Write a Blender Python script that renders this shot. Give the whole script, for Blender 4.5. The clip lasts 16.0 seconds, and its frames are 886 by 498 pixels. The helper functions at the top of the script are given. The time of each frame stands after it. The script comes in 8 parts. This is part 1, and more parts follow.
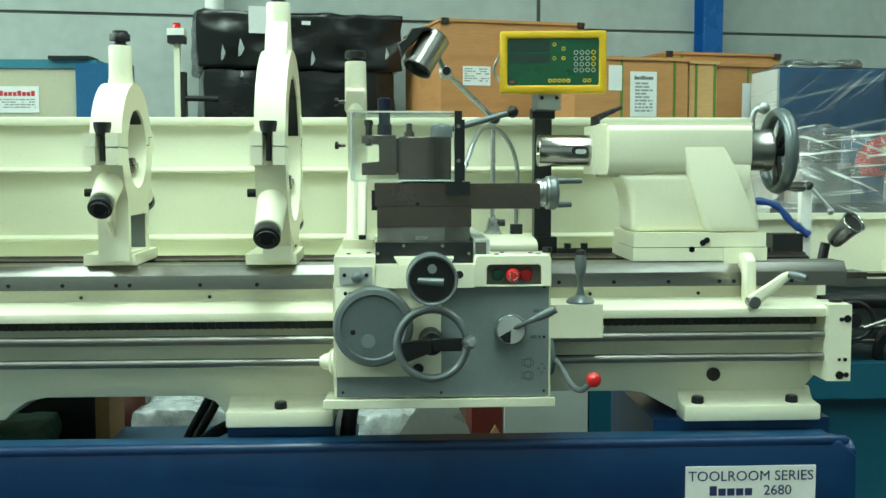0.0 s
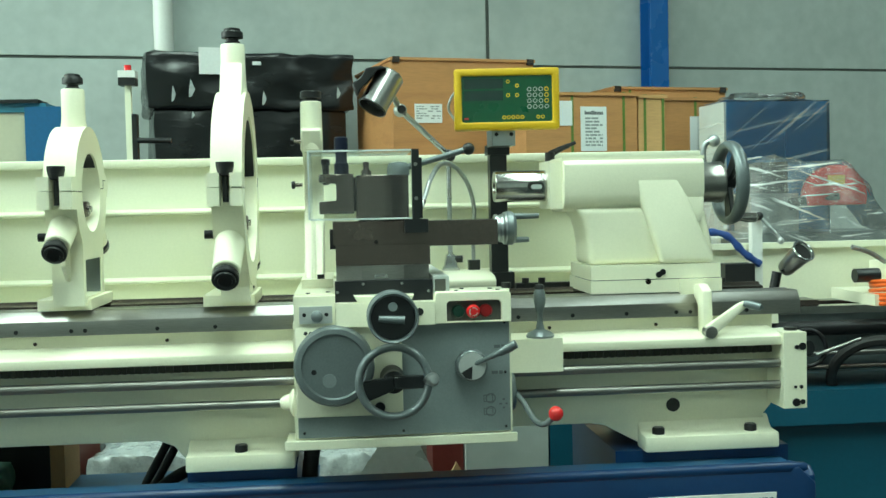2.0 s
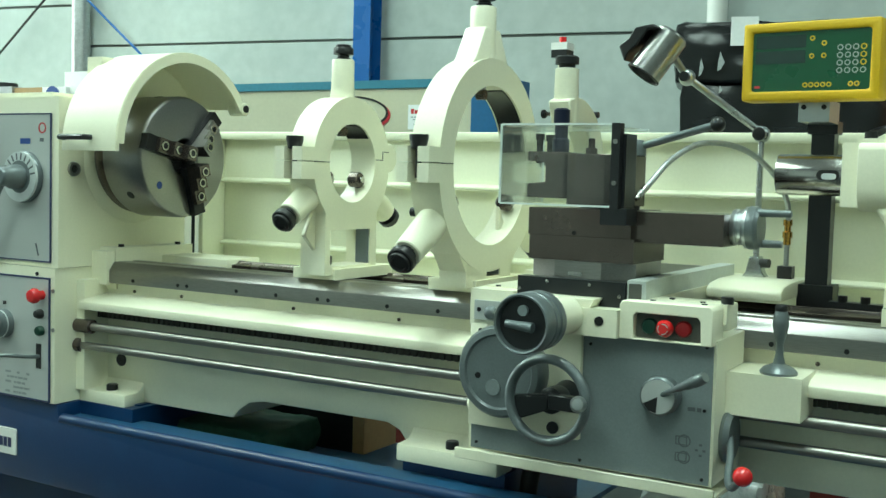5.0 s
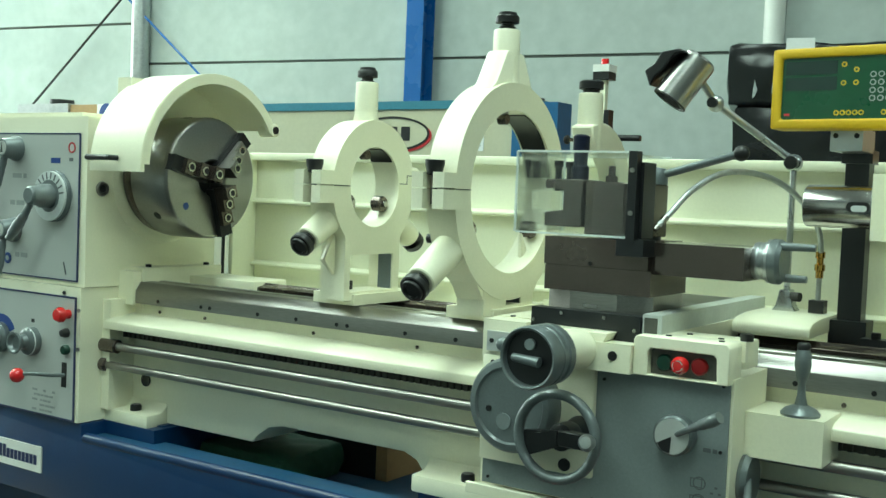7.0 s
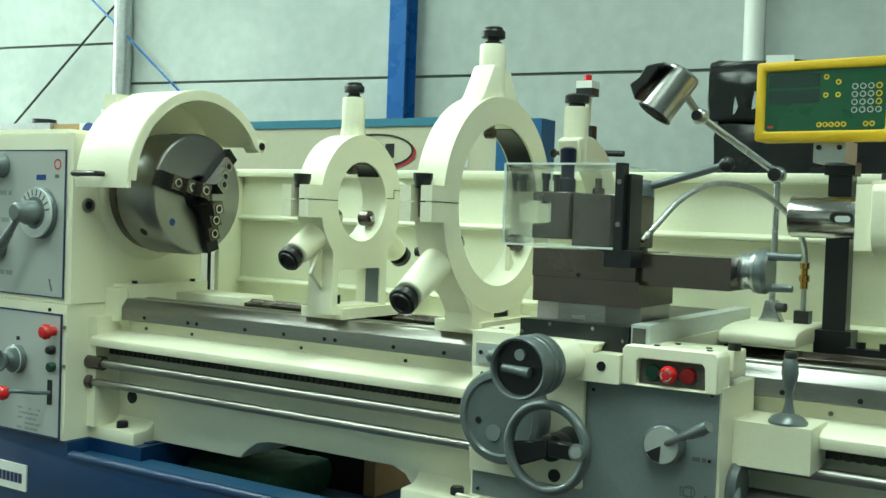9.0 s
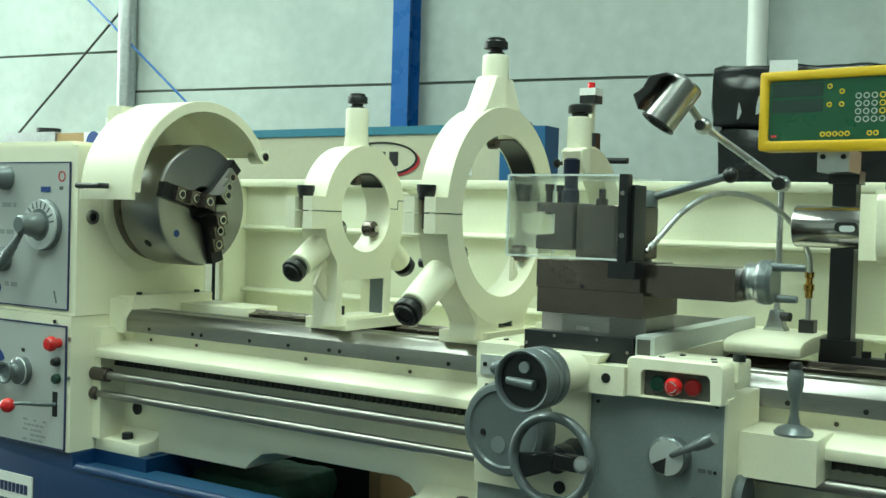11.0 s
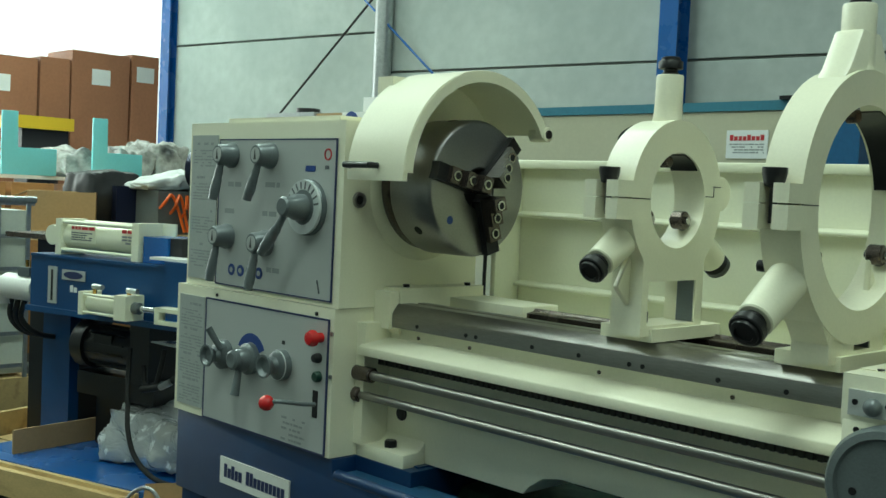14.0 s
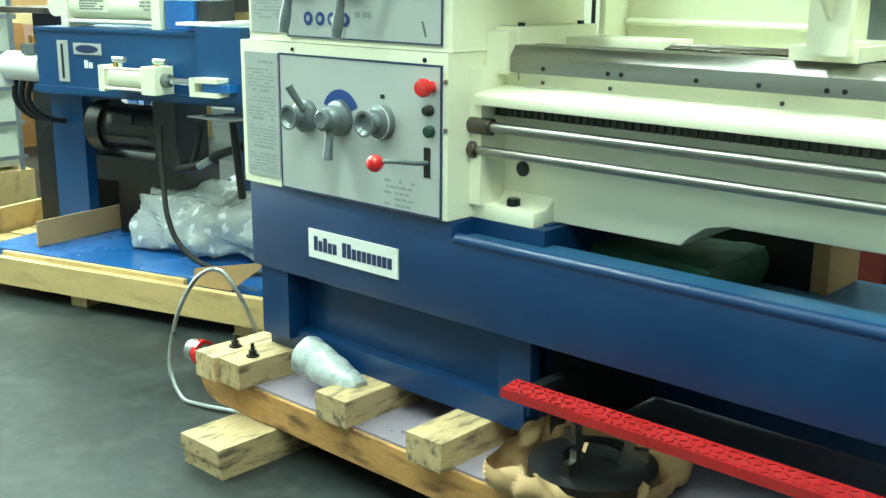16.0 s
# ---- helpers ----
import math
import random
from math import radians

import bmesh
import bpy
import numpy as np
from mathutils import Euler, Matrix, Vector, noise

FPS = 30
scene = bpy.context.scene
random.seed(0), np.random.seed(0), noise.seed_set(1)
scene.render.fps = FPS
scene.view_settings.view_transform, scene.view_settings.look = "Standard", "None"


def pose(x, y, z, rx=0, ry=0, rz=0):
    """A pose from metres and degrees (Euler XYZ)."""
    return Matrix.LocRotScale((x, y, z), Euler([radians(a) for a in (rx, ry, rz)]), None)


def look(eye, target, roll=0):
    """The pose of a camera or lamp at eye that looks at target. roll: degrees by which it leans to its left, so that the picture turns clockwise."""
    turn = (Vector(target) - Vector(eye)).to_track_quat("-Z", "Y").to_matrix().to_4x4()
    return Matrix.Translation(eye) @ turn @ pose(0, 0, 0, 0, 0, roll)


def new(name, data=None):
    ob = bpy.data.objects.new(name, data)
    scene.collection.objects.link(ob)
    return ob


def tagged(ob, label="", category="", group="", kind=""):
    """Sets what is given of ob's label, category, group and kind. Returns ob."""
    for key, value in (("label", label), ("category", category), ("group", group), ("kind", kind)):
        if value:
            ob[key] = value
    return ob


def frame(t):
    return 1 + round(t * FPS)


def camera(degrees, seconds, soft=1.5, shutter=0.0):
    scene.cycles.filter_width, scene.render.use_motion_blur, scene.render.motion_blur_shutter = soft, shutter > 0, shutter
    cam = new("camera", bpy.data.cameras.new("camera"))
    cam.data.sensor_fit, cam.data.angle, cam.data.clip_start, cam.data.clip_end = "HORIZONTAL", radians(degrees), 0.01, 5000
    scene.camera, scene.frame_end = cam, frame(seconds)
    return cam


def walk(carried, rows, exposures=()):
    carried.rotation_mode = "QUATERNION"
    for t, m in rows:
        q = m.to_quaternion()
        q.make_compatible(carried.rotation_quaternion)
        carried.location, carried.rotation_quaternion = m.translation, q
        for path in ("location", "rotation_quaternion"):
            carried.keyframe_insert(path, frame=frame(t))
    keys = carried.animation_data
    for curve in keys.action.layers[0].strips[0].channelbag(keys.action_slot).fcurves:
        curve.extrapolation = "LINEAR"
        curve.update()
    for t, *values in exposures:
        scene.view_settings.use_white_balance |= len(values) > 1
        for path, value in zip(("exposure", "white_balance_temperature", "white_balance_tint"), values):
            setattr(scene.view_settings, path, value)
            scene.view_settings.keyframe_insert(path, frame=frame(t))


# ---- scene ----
cam = camera(45.0, 16.0)
PATH = [
    (0, (0.2, 0.108, 1.442), (0.302, 2.099, 1.291), -0.1),
    (0.5, (0.156, 0.123, 1.446), (0.319, 2.114, 1.358), -1.1),
    (1, (0.162, 0.126, 1.438), (0.35, 2.114, 1.333), -0.6),
    (1.5, (0.177, 0.108, 1.444), (0.354, 2.098, 1.368), -1.1),
    (2, (0.184, 0.104, 1.444), (0.375, 2.094, 1.36), -1.2),
    (2.5, (0.18, 0.094, 1.428), (0.337, 2.086, 1.333), -1.3),
    (3, (0.231, 0.092, 1.439), (0.224, 2.09, 1.348), -2.0),
    (3.5, (0.396, 0.162, 1.417), (0.308, 2.156, 1.279), -0.9),
    (4, (0.603, 0.365, 1.436), (0.146, 2.309, 1.324), -0.2),
    (4.5, (0.894, 0.527, 1.437), (0.179, 2.393, 1.367), -0.3),
    (5, (1.178, 0.697, 1.456), (0.175, 2.422, 1.328), 1.6),
    (5.2, (1.268, 0.776, 1.447), (0.158, 2.437, 1.358), 2.6),
    (7.3, (1.227, 0.798, 1.483), (0.129, 2.466, 1.384), 2.2),
    (7.5, (1.221, 0.78, 1.484), (0.13, 2.454, 1.402), 2.4),
    (8, (1.216, 0.762, 1.488), (0.115, 2.429, 1.4), 2.2),
    (8.5, (1.225, 0.772, 1.471), (0.131, 2.445, 1.394), 2.1),
    (9, (1.231, 0.781, 1.465), (0.155, 2.466, 1.403), 2.0),
    (9.2, (1.229, 0.774, 1.48), (0.163, 2.464, 1.411), 1.6),
    (11.5, (1.232, 0.784, 1.481), (0.146, 2.462, 1.429), 1.7),
    (12, (1.217, 0.759, 1.487), (0.118, 2.429, 1.407), 1.9),
    (12.5, (1.187, 0.771, 1.494), (-0.027, 2.354, 1.356), 1.3),
    (13, (1.116, 0.83, 1.485), (-0.149, 2.374, 1.359), 1.9),
    (13.5, (0.971, 0.941, 1.5), (-0.376, 2.417, 1.413), 1.6),
    (14, (0.842, 1.039, 1.482), (-0.582, 2.439, 1.382), 2.7),
    (14.5, (0.64, 1.022, 1.512), (-0.748, 2.455, 1.366), 1.2),
    (15, (0.416, 0.981, 1.455), (-0.96, 2.406, 1.184), 0.1),
    (15.5, (0.334, 0.959, 1.413), (-0.994, 2.41, 1.049), 1.3),
    (16, (0.335, 0.962, 1.336), (-0.98, 2.387, 0.845), 0.4),
]
walk(cam, [(t, look(eye, target, roll)) for t, eye, target, roll in PATH], [(0.0, -0.20, 6300, -9), (1.5, -0.21, 6300, -9), (3.0, -0.24, 6300, -9), (3.6, -0.22, 6300, -9), (4.0, -0.16, 6300, -9), (4.5, -0.47, 6250, -8), (5.0, -0.32, 6200, -6), (8.0, -0.35, 6400, -8), (12.0, -0.33, 6420, -6), (12.8, -0.34, 6420, -5), (13.5, -0.78, 6400, -4), (14.0, -1.15, 6400, -4), (14.5, -1.16, 6400, -4), (15.0, -0.77, 6400, -6), (15.5, -0.22, 6350, -7), (16.0, 0.56, 6300, -9)])

# ---- world and light ----
world = bpy.data.worlds.new("sky")
scene.world = world
world.use_nodes = True
wn = world.node_tree
sky = wn.nodes.new("ShaderNodeTexSky")
sky.sky_type = "NISHITA"
sky.sun_disc = False
sky.sun_elevation = radians(48)
sky.sun_rotation = radians(250)
wn.nodes["Background"].inputs["Strength"].default_value = 0.10
wn.links.new(sky.outputs["Color"], wn.nodes["Background"].inputs["Color"])


def area_lamp(name, at, aim, sx, sy, watts, colour):
    lamp = bpy.data.lights.new(name, "AREA")
    lamp.shape, lamp.size, lamp.size_y = "RECTANGLE", sx, sy
    lamp.energy, lamp.color = watts, colour
    ob = new(name, lamp)
    ob.matrix_world = look(at, aim)
    return ob


# assumed skylights out of view; place and power set to balance the light
SKYLIGHT = (0.86, 1.0, 0.92)
SKYLIGHT_X = (-10.5, -5.0, 0.5, 6.0)
for sx, watts, sy, long in zip(SKYLIGHT_X, (1680, 720, 560, 360), (2.6, 1.6, 0.3, 1.0), (9.4, 8.6, 7.2, 11.0)):
    area_lamp("unseen_skylight_lamp", (sx, sy, 6.93), (sx, sy + 0.001, 0), 1.5, long, watts, SKYLIGHT)
area_lamp("door_lamp", (-17.4, 4.0, 3.0), (-8, 4.0, 1.6), 8.0, 4.6, 900, (0.95, 1.0, 0.98))

# ---- materials ----


def mat(name, colour, rough=0.5, metal=0.0, vary=0.08, big=3.0, small=60.0, bump=0.15, bump_scale=None, coat=0.0,
        rough_vary=0.1, stretch=(1, 1, 1), spot=None, spot_amount=0.0, spot_scale=6.0):
    """A surface with two scales of tone, uneven gloss and a fine relief."""
    m = bpy.data.materials.new(name)
    m.use_nodes = True
    nt = m.node_tree
    b = nt.nodes["Principled BSDF"]
    b.inputs["Metallic"].default_value = metal
    b.inputs["Coat Weight"].default_value = coat
    b.inputs["Coat Roughness"].default_value = 0.12
    geo = nt.nodes.new("ShaderNodeNewGeometry")
    mp = nt.nodes.new("ShaderNodeMapping")
    mp.inputs["Scale"].default_value = stretch
    nt.links.new(geo.outputs["Position"], mp.inputs["Vector"])

    def tex(scale, detail=4.0):
        n = nt.nodes.new("ShaderNodeTexNoise")
        n.inputs["Scale"].default_value = scale
        n.inputs["Detail"].default_value = detail
        nt.links.new(mp.outputs["Vector"], n.inputs["Vector"])
        return n

    n1, n2 = tex(big), tex(small, 3.0)
    add = nt.nodes.new("ShaderNodeMath")
    add.operation = "ADD"
    nt.links.new(n1.outputs["Fac"], add.inputs[0])
    nt.links.new(n2.outputs["Fac"], add.inputs[1])
    ramp = nt.nodes.new("ShaderNodeMapRange")
    ramp.inputs["From Min"].default_value, ramp.inputs["From Max"].default_value = 0.6, 1.4
    ramp.inputs["To Min"].default_value, ramp.inputs["To Max"].default_value = 1 - vary, 1 + vary
    nt.links.new(add.outputs[0], ramp.inputs["Value"])
    mul = nt.nodes.new("ShaderNodeVectorMath")
    mul.operation = "SCALE"
    mul.inputs[0].default_value = colour
    nt.links.new(ramp.outputs["Result"], mul.inputs["Scale"])
    out = mul.outputs["Vector"]
    if spot:
        n3 = tex(spot_scale, 6.0)
        r3 = nt.nodes.new("ShaderNodeMapRange")
        r3.inputs["From Min"].default_value, r3.inputs["From Max"].default_value = 0.52, 0.68
        r3.inputs["To Max"].default_value = spot_amount
        nt.links.new(n3.outputs["Fac"], r3.inputs["Value"])
        mix = nt.nodes.new("ShaderNodeMix")
        mix.data_type = "RGBA"
        mix.inputs["B"].default_value = (*spot, 1)
        nt.links.new(r3.outputs["Result"], mix.inputs["Factor"])
        nt.links.new(out, mix.inputs["A"])
        out = mix.outputs["Result"]
    nt.links.new(out, b.inputs["Base Color"])
    rr = nt.nodes.new("ShaderNodeMapRange")
    rr.inputs["To Min"].default_value, rr.inputs["To Max"].default_value = max(0.02, rough - rough_vary), rough + rough_vary
    nt.links.new(n1.outputs["Fac"], rr.inputs["Value"])
    nt.links.new(rr.outputs["Result"], b.inputs["Roughness"])
    if bump:
        bp = nt.nodes.new("ShaderNodeBump")
        bp.inputs["Strength"].default_value = bump
        bp.inputs["Distance"].default_value = 0.002
        if bump_scale:
            n4 = tex(bump_scale, 4.0)
            nt.links.new(n4.outputs["Fac"], bp.inputs["Height"])
        else:
            nt.links.new(n2.outputs["Fac"], bp.inputs["Height"])
        nt.links.new(bp.outputs["Normal"], b.inputs["Normal"])
    return m


def per_piece(m, amount=0.25):
    """Gives every piece of a material its own lightness."""
    nt = m.node_tree
    b = nt.nodes["Principled BSDF"]
    old = b.inputs["Base Color"].links[0].from_socket
    info = nt.nodes.new("ShaderNodeObjectInfo")
    r = nt.nodes.new("ShaderNodeMapRange")
    r.inputs["To Min"].default_value, r.inputs["To Max"].default_value = 1 - amount, 1 + amount
    nt.links.new(info.outputs["Random"], r.inputs["Value"])
    s = nt.nodes.new("ShaderNodeVectorMath")
    s.operation = "SCALE"
    nt.links.new(old, s.inputs[0])
    nt.links.new(r.outputs["Result"], s.inputs["Scale"])
    nt.links.new(s.outputs["Vector"], b.inputs["Base Color"])
    return m


def clear(name, colour=(1, 1, 1), rough=0.05, veil=0.08, wrinkle=0.0, scale=30.0, gloss=1.0):
    """A thin clear sheet: mostly see-through, glossy, with a faint milky veil."""
    m = bpy.data.materials.new(name)
    m.use_nodes = True
    nt = m.node_tree
    nt.nodes.remove(nt.nodes["Principled BSDF"])
    out = nt.nodes["Material Output"]
    tr = nt.nodes.new("ShaderNodeBsdfTransparent")
    tr.inputs["Color"].default_value = (*colour, 1)
    gl = nt.nodes.new("ShaderNodeBsdfGlossy")
    gl.inputs["Roughness"].default_value = rough
    df = nt.nodes.new("ShaderNodeBsdfDiffuse")
    df.inputs["Color"].default_value = (0.85, 0.88, 0.86, 1)
    fr = nt.nodes.new("ShaderNodeFresnel")
    fr.inputs["IOR"].default_value = 1.5
    m1, m2 = nt.nodes.new("ShaderNodeMixShader"), nt.nodes.new("ShaderNodeMixShader")
    nt.links.new(tr.outputs[0], m1.inputs[1])
    nt.links.new(df.outputs[0], m1.inputs[2])
    m1.inputs[0].default_value = veil
    gm = nt.nodes.new("ShaderNodeMath")
    gm.operation = "MULTIPLY"
    gm.inputs[1].default_value = gloss
    nt.links.new(fr.outputs[0], gm.inputs[0])
    nt.links.new(gm.outputs[0], m2.inputs[0])
    nt.links.new(m1.outputs[0], m2.inputs[1])
    nt.links.new(gl.outputs[0], m2.inputs[2])
    if wrinkle:
        geo = nt.nodes.new("ShaderNodeNewGeometry")
        n = nt.nodes.new("ShaderNodeTexNoise")
        n.inputs["Scale"].default_value = scale
        n.inputs["Detail"].default_value = 6
        n.inputs["Distortion"].default_value = 1.2
        nt.links.new(geo.outputs["Position"], n.inputs["Vector"])
        bp = nt.nodes.new("ShaderNodeBump")
        bp.inputs["Strength"].default_value = wrinkle
        bp.inputs["Distance"].default_value = 0.03
        nt.links.new(n.outputs["Fac"], bp.inputs["Height"])
        for nd in (gl, df, fr):
            nt.links.new(bp.outputs["Normal"], nd.inputs["Normal"])
        # broad milky patches, topped with thin pale lines painted as crease highlights
        soft = nt.nodes.new("ShaderNodeMapRange")
        soft.inputs["From Min"].default_value, soft.inputs["From Max"].default_value = 0.38, 0.66
        soft.inputs["To Min"].default_value, soft.inputs["To Max"].default_value = veil * 0.25, veil
        nt.links.new(n.outputs["Fac"], soft.inputs["Value"])
        fine = nt.nodes.new("ShaderNodeTexNoise")
        fine.inputs["Scale"].default_value = scale * 2.3
        fine.inputs["Detail"].default_value = 3
        fine.inputs["Distortion"].default_value = 0.6
        nt.links.new(geo.outputs["Position"], fine.inputs["Vector"])
        off = nt.nodes.new("ShaderNodeMath")
        off.operation = "SUBTRACT"
        off.inputs[1].default_value = 0.53
        nt.links.new(fine.outputs["Fac"], off.inputs[0])
        ab = nt.nodes.new("ShaderNodeMath")
        ab.operation = "ABSOLUTE"
        nt.links.new(off.outputs[0], ab.inputs[0])
        mr = nt.nodes.new("ShaderNodeMapRange")
        mr.inputs["From Min"].default_value, mr.inputs["From Max"].default_value = 0.0, 0.014
        mr.inputs["To Min"].default_value, mr.inputs["To Max"].default_value = 0.30, 0.0
        nt.links.new(ab.outputs[0], mr.inputs["Value"])
        both = nt.nodes.new("ShaderNodeMath")
        both.operation = "ADD"
        both.use_clamp = True
        nt.links.new(soft.outputs["Result"], both.inputs[0])
        nt.links.new(mr.outputs["Result"], both.inputs[1])
        nt.links.new(both.outputs[0], m1.inputs[0])
    nt.links.new(m2.outputs[0], out.inputs["Surface"])
    return m


def streaked(m, veil, streak, width, stretch, tilt):
    """Pulls the milky part of a clear sheet into long thin streaks, painted highlights of creases."""
    nt = m.node_tree
    m1 = [n for n in nt.nodes if n.bl_idname == "ShaderNodeMixShader"][0]
    geo = nt.nodes.new("ShaderNodeNewGeometry")
    total = None
    for k, turn in enumerate((tilt, tilt + 26)):
        mp = nt.nodes.new("ShaderNodeMapping")
        mp.inputs["Rotation"].default_value = (0, radians(turn), 0)
        mp2 = nt.nodes.new("ShaderNodeMapping")
        mp2.inputs["Scale"].default_value = stretch
        n = nt.nodes.new("ShaderNodeTexNoise")
        n.inputs["Scale"].default_value = 1.0 + 0.4 * k
        n.inputs["Detail"].default_value = 3
        nt.links.new(geo.outputs["Position"], mp.inputs["Vector"])
        nt.links.new(mp.outputs["Vector"], mp2.inputs["Vector"])
        nt.links.new(mp2.outputs["Vector"], n.inputs["Vector"])
        r = nt.nodes.new("ShaderNodeMapRange")
        r.inputs["From Min"].default_value, r.inputs["From Max"].default_value = 0.60, 0.60 + width * 3
        r.inputs["To Min"].default_value, r.inputs["To Max"].default_value = veil * (1 - k), streak
        nt.links.new(n.outputs["Fac"], r.inputs["Value"])
        if total:
            add = nt.nodes.new("ShaderNodeMath")
            add.operation = "ADD"
            add.use_clamp = True
            nt.links.new(total, add.inputs[0])
            nt.links.new(r.outputs["Result"], add.inputs[1])
            total = add.outputs[0]
        else:
            total = r.outputs["Result"]
    nt.links.new(total, m1.inputs[0])
    return m


CREAM = mat("cream_paint", (0.86, 0.84, 0.655), 0.38, vary=0.04, big=5, small=180, bump=0.10, coat=0.25, spot=(0.66, 0.63, 0.47), spot_amount=0.14, spot_scale=3.5)
CREAM_SHEET = mat("cream_sheet_paint", (0.82, 0.82, 0.64), 0.42, vary=0.04, big=2, small=120, bump=0.06, coat=0.1)
GREY_CAST = mat("grey_hammer_paint", (0.155, 0.178, 0.186), 0.33, metal=0.35, vary=0.12, big=14, small=220, bump=0.25, coat=0.2)
GREY_PLATE = mat("grey_apron_plate", (0.235, 0.268, 0.275), 0.42, metal=0.25, vary=0.10, big=9, small=240, bump=0.12, spot=(0.20, 0.23, 0.24), spot_amount=0.4, spot_scale=8)
SILVER_PLATE = mat("silver_panel", (0.50, 0.518, 0.505), 0.38, metal=0.22, vary=0.05, big=4, small=260, bump=0.05)
PALE_PLATE = mat("pale_table_plate", (0.42, 0.45, 0.43), 0.38, metal=0.15, vary=0.07, big=16, small=90, bump=0.03)
BLUE = mat("blue_paint", (0.0032, 0.028, 0.100), 0.36, vary=0.10, big=4, small=140, bump=0.10, coat=0.08, spot=(0.007, 0.052, 0.148), spot_amount=0.4)
SAW_BLUE = mat("saw_blue_paint", (0.006, 0.055, 0.170), 0.40, vary=0.12, big=4, small=120, bump=0.10, coat=0.08, spot=(0.010, 0.070, 0.200), spot_amount=0.4)
BLUE_SHEET = mat("blue_bright_paint", (0.018, 0.110, 0.37), 0.27, vary=0.10, big=3, small=90, bump=0.06, coat=0.25)
STEEL = mat("ground_steel", (0.31, 0.30, 0.285), 0.34, metal=1.0, vary=0.16, big=7, small=160, bump=0.06, stretch=(0.25, 3, 3), rough_vary=0.12)
# oiled steel; its reddish tint and blotches paint in a warm reflection
STEEL_DARK = mat("dark_oiled_steel", (0.125, 0.102, 0.090), 0.25, metal=0.78, vary=0.22, big=9, small=120, bump=0.05, spot=(0.085, 0.055, 0.05), spot_amount=0.4, spot_scale=12)
STEEL_CHUCK = mat("turned_steel", (0.30, 0.295, 0.285), 0.36, metal=1.0, vary=0.10, big=10, small=200, bump=0.05)
BRIGHT = mat("bright_steel", (0.42, 0.41, 0.39), 0.20, metal=1.0, vary=0.06, big=10, small=150, bump=0.02, rough_vary=0.06)
CHROME = mat("chrome", (0.75, 0.76, 0.76), 0.08, metal=1.0, vary=0.04, bump=0.0, rough_vary=0.03)
BLACK_OX = mat("black_oxide_steel", (0.018, 0.018, 0.020), 0.36, metal=0.5, vary=0.25, big=20, small=160, bump=0.1)
BLACK = mat("black_plastic", (0.012, 0.012, 0.013), 0.38, vary=0.2, big=20, small=150, bump=0.1)
BLACK_PAINT = mat("black_paint", (0.009, 0.010, 0.012), 0.34, vary=0.15, bump=0.08)
RUBBER = mat("black_rubber", (0.014, 0.014, 0.014), 0.62, vary=0.2, bump=0.15)
# near-black: paints the shade in holes, slots and gaps, also plain black pieces
DARK = mat("hollow_shade_and_black", (0.010, 0.010, 0.010), 0.8, vary=0.2, bump=0.0)
RED = mat("red_plastic", (0.62, 0.015, 0.018), 0.22, vary=0.06, bump=0.02, coat=0.4)
RED_DARK = mat("dark_red_plastic", (0.24, 0.006, 0.009), 0.3, vary=0.08, bump=0.02)
GREEN_BTN = mat("green_plastic", (0.006, 0.036, 0.022), 0.3, vary=0.08, bump=0.02)
WHITE = mat("white_paint", (0.80, 0.80, 0.76), 0.45, vary=0.05, bump=0.05)
PAPER = mat("white_paper", (0.78, 0.80, 0.79), 0.75, vary=0.05, bump=0.05)
INK = mat("grey_print", (0.12, 0.13, 0.14), 0.6, vary=0.05, bump=0.0)
INK_PALE = mat("faint_print", (0.30, 0.32, 0.32), 0.5, vary=0.05, bump=0.0)
INK_BLUE = mat("blue_print", (0.015, 0.05, 0.22), 0.5, vary=0.05, bump=0.0)
INK_NAVY = mat("navy_print", (0.02, 0.03, 0.10), 0.5, vary=0.05, bump=0.0)
INK_RED = mat("red_print", (0.5, 0.03, 0.04), 0.5, vary=0.05, bump=0.0)
YELLOW = mat("yellow_foam", (0.66, 0.42, 0.008), 0.55, vary=0.08, big=12, small=220, bump=0.2)
DRO_GREEN = mat("readout_green", (0.007, 0.075, 0.030), 0.30, vary=0.12, big=10, bump=0.02, coat=0.3)
DRO_DARK = mat("readout_window", (0.012, 0.035, 0.028), 0.2, vary=0.1, bump=0.0, coat=0.4)
YELLOW_KEY = mat("yellow_key", (0.72, 0.48, 0.03), 0.4, vary=0.05, bump=0.0)
WOOD = per_piece(mat("pine_timber", (0.56, 0.40, 0.18), 0.62, vary=0.16, big=4, small=40, bump=0.35, stretch=(0.6, 5, 5), spot=(0.25, 0.15, 0.06), spot_amount=0.45, spot_scale=3.5), 0.14)
WOOD_END = per_piece(mat("sawn_block_timber", (0.47, 0.345, 0.18), 0.68, vary=0.26, big=7, small=60, bump=0.5, stretch=(4, 0.9, 4), spot=(0.085, 0.068, 0.045), spot_amount=0.85, spot_scale=11.0), 0.14)
RUNNER_WOOD = mat("stained_timber", (0.44, 0.23, 0.075), 0.6, vary=0.24, big=5, small=40, bump=0.45, stretch=(1.2, 4, 4), spot=(0.10, 0.045, 0.02), spot_amount=0.85, spot_scale=6.0)
PLY = per_piece(mat("orange_plywood", (0.52, 0.255, 0.095), 0.58, vary=0.13, big=2.5, small=30, bump=0.15, stretch=(0.5, 1, 4), spot=(0.30, 0.13, 0.05), spot_amount=0.4, spot_scale=2.5), 0.08)
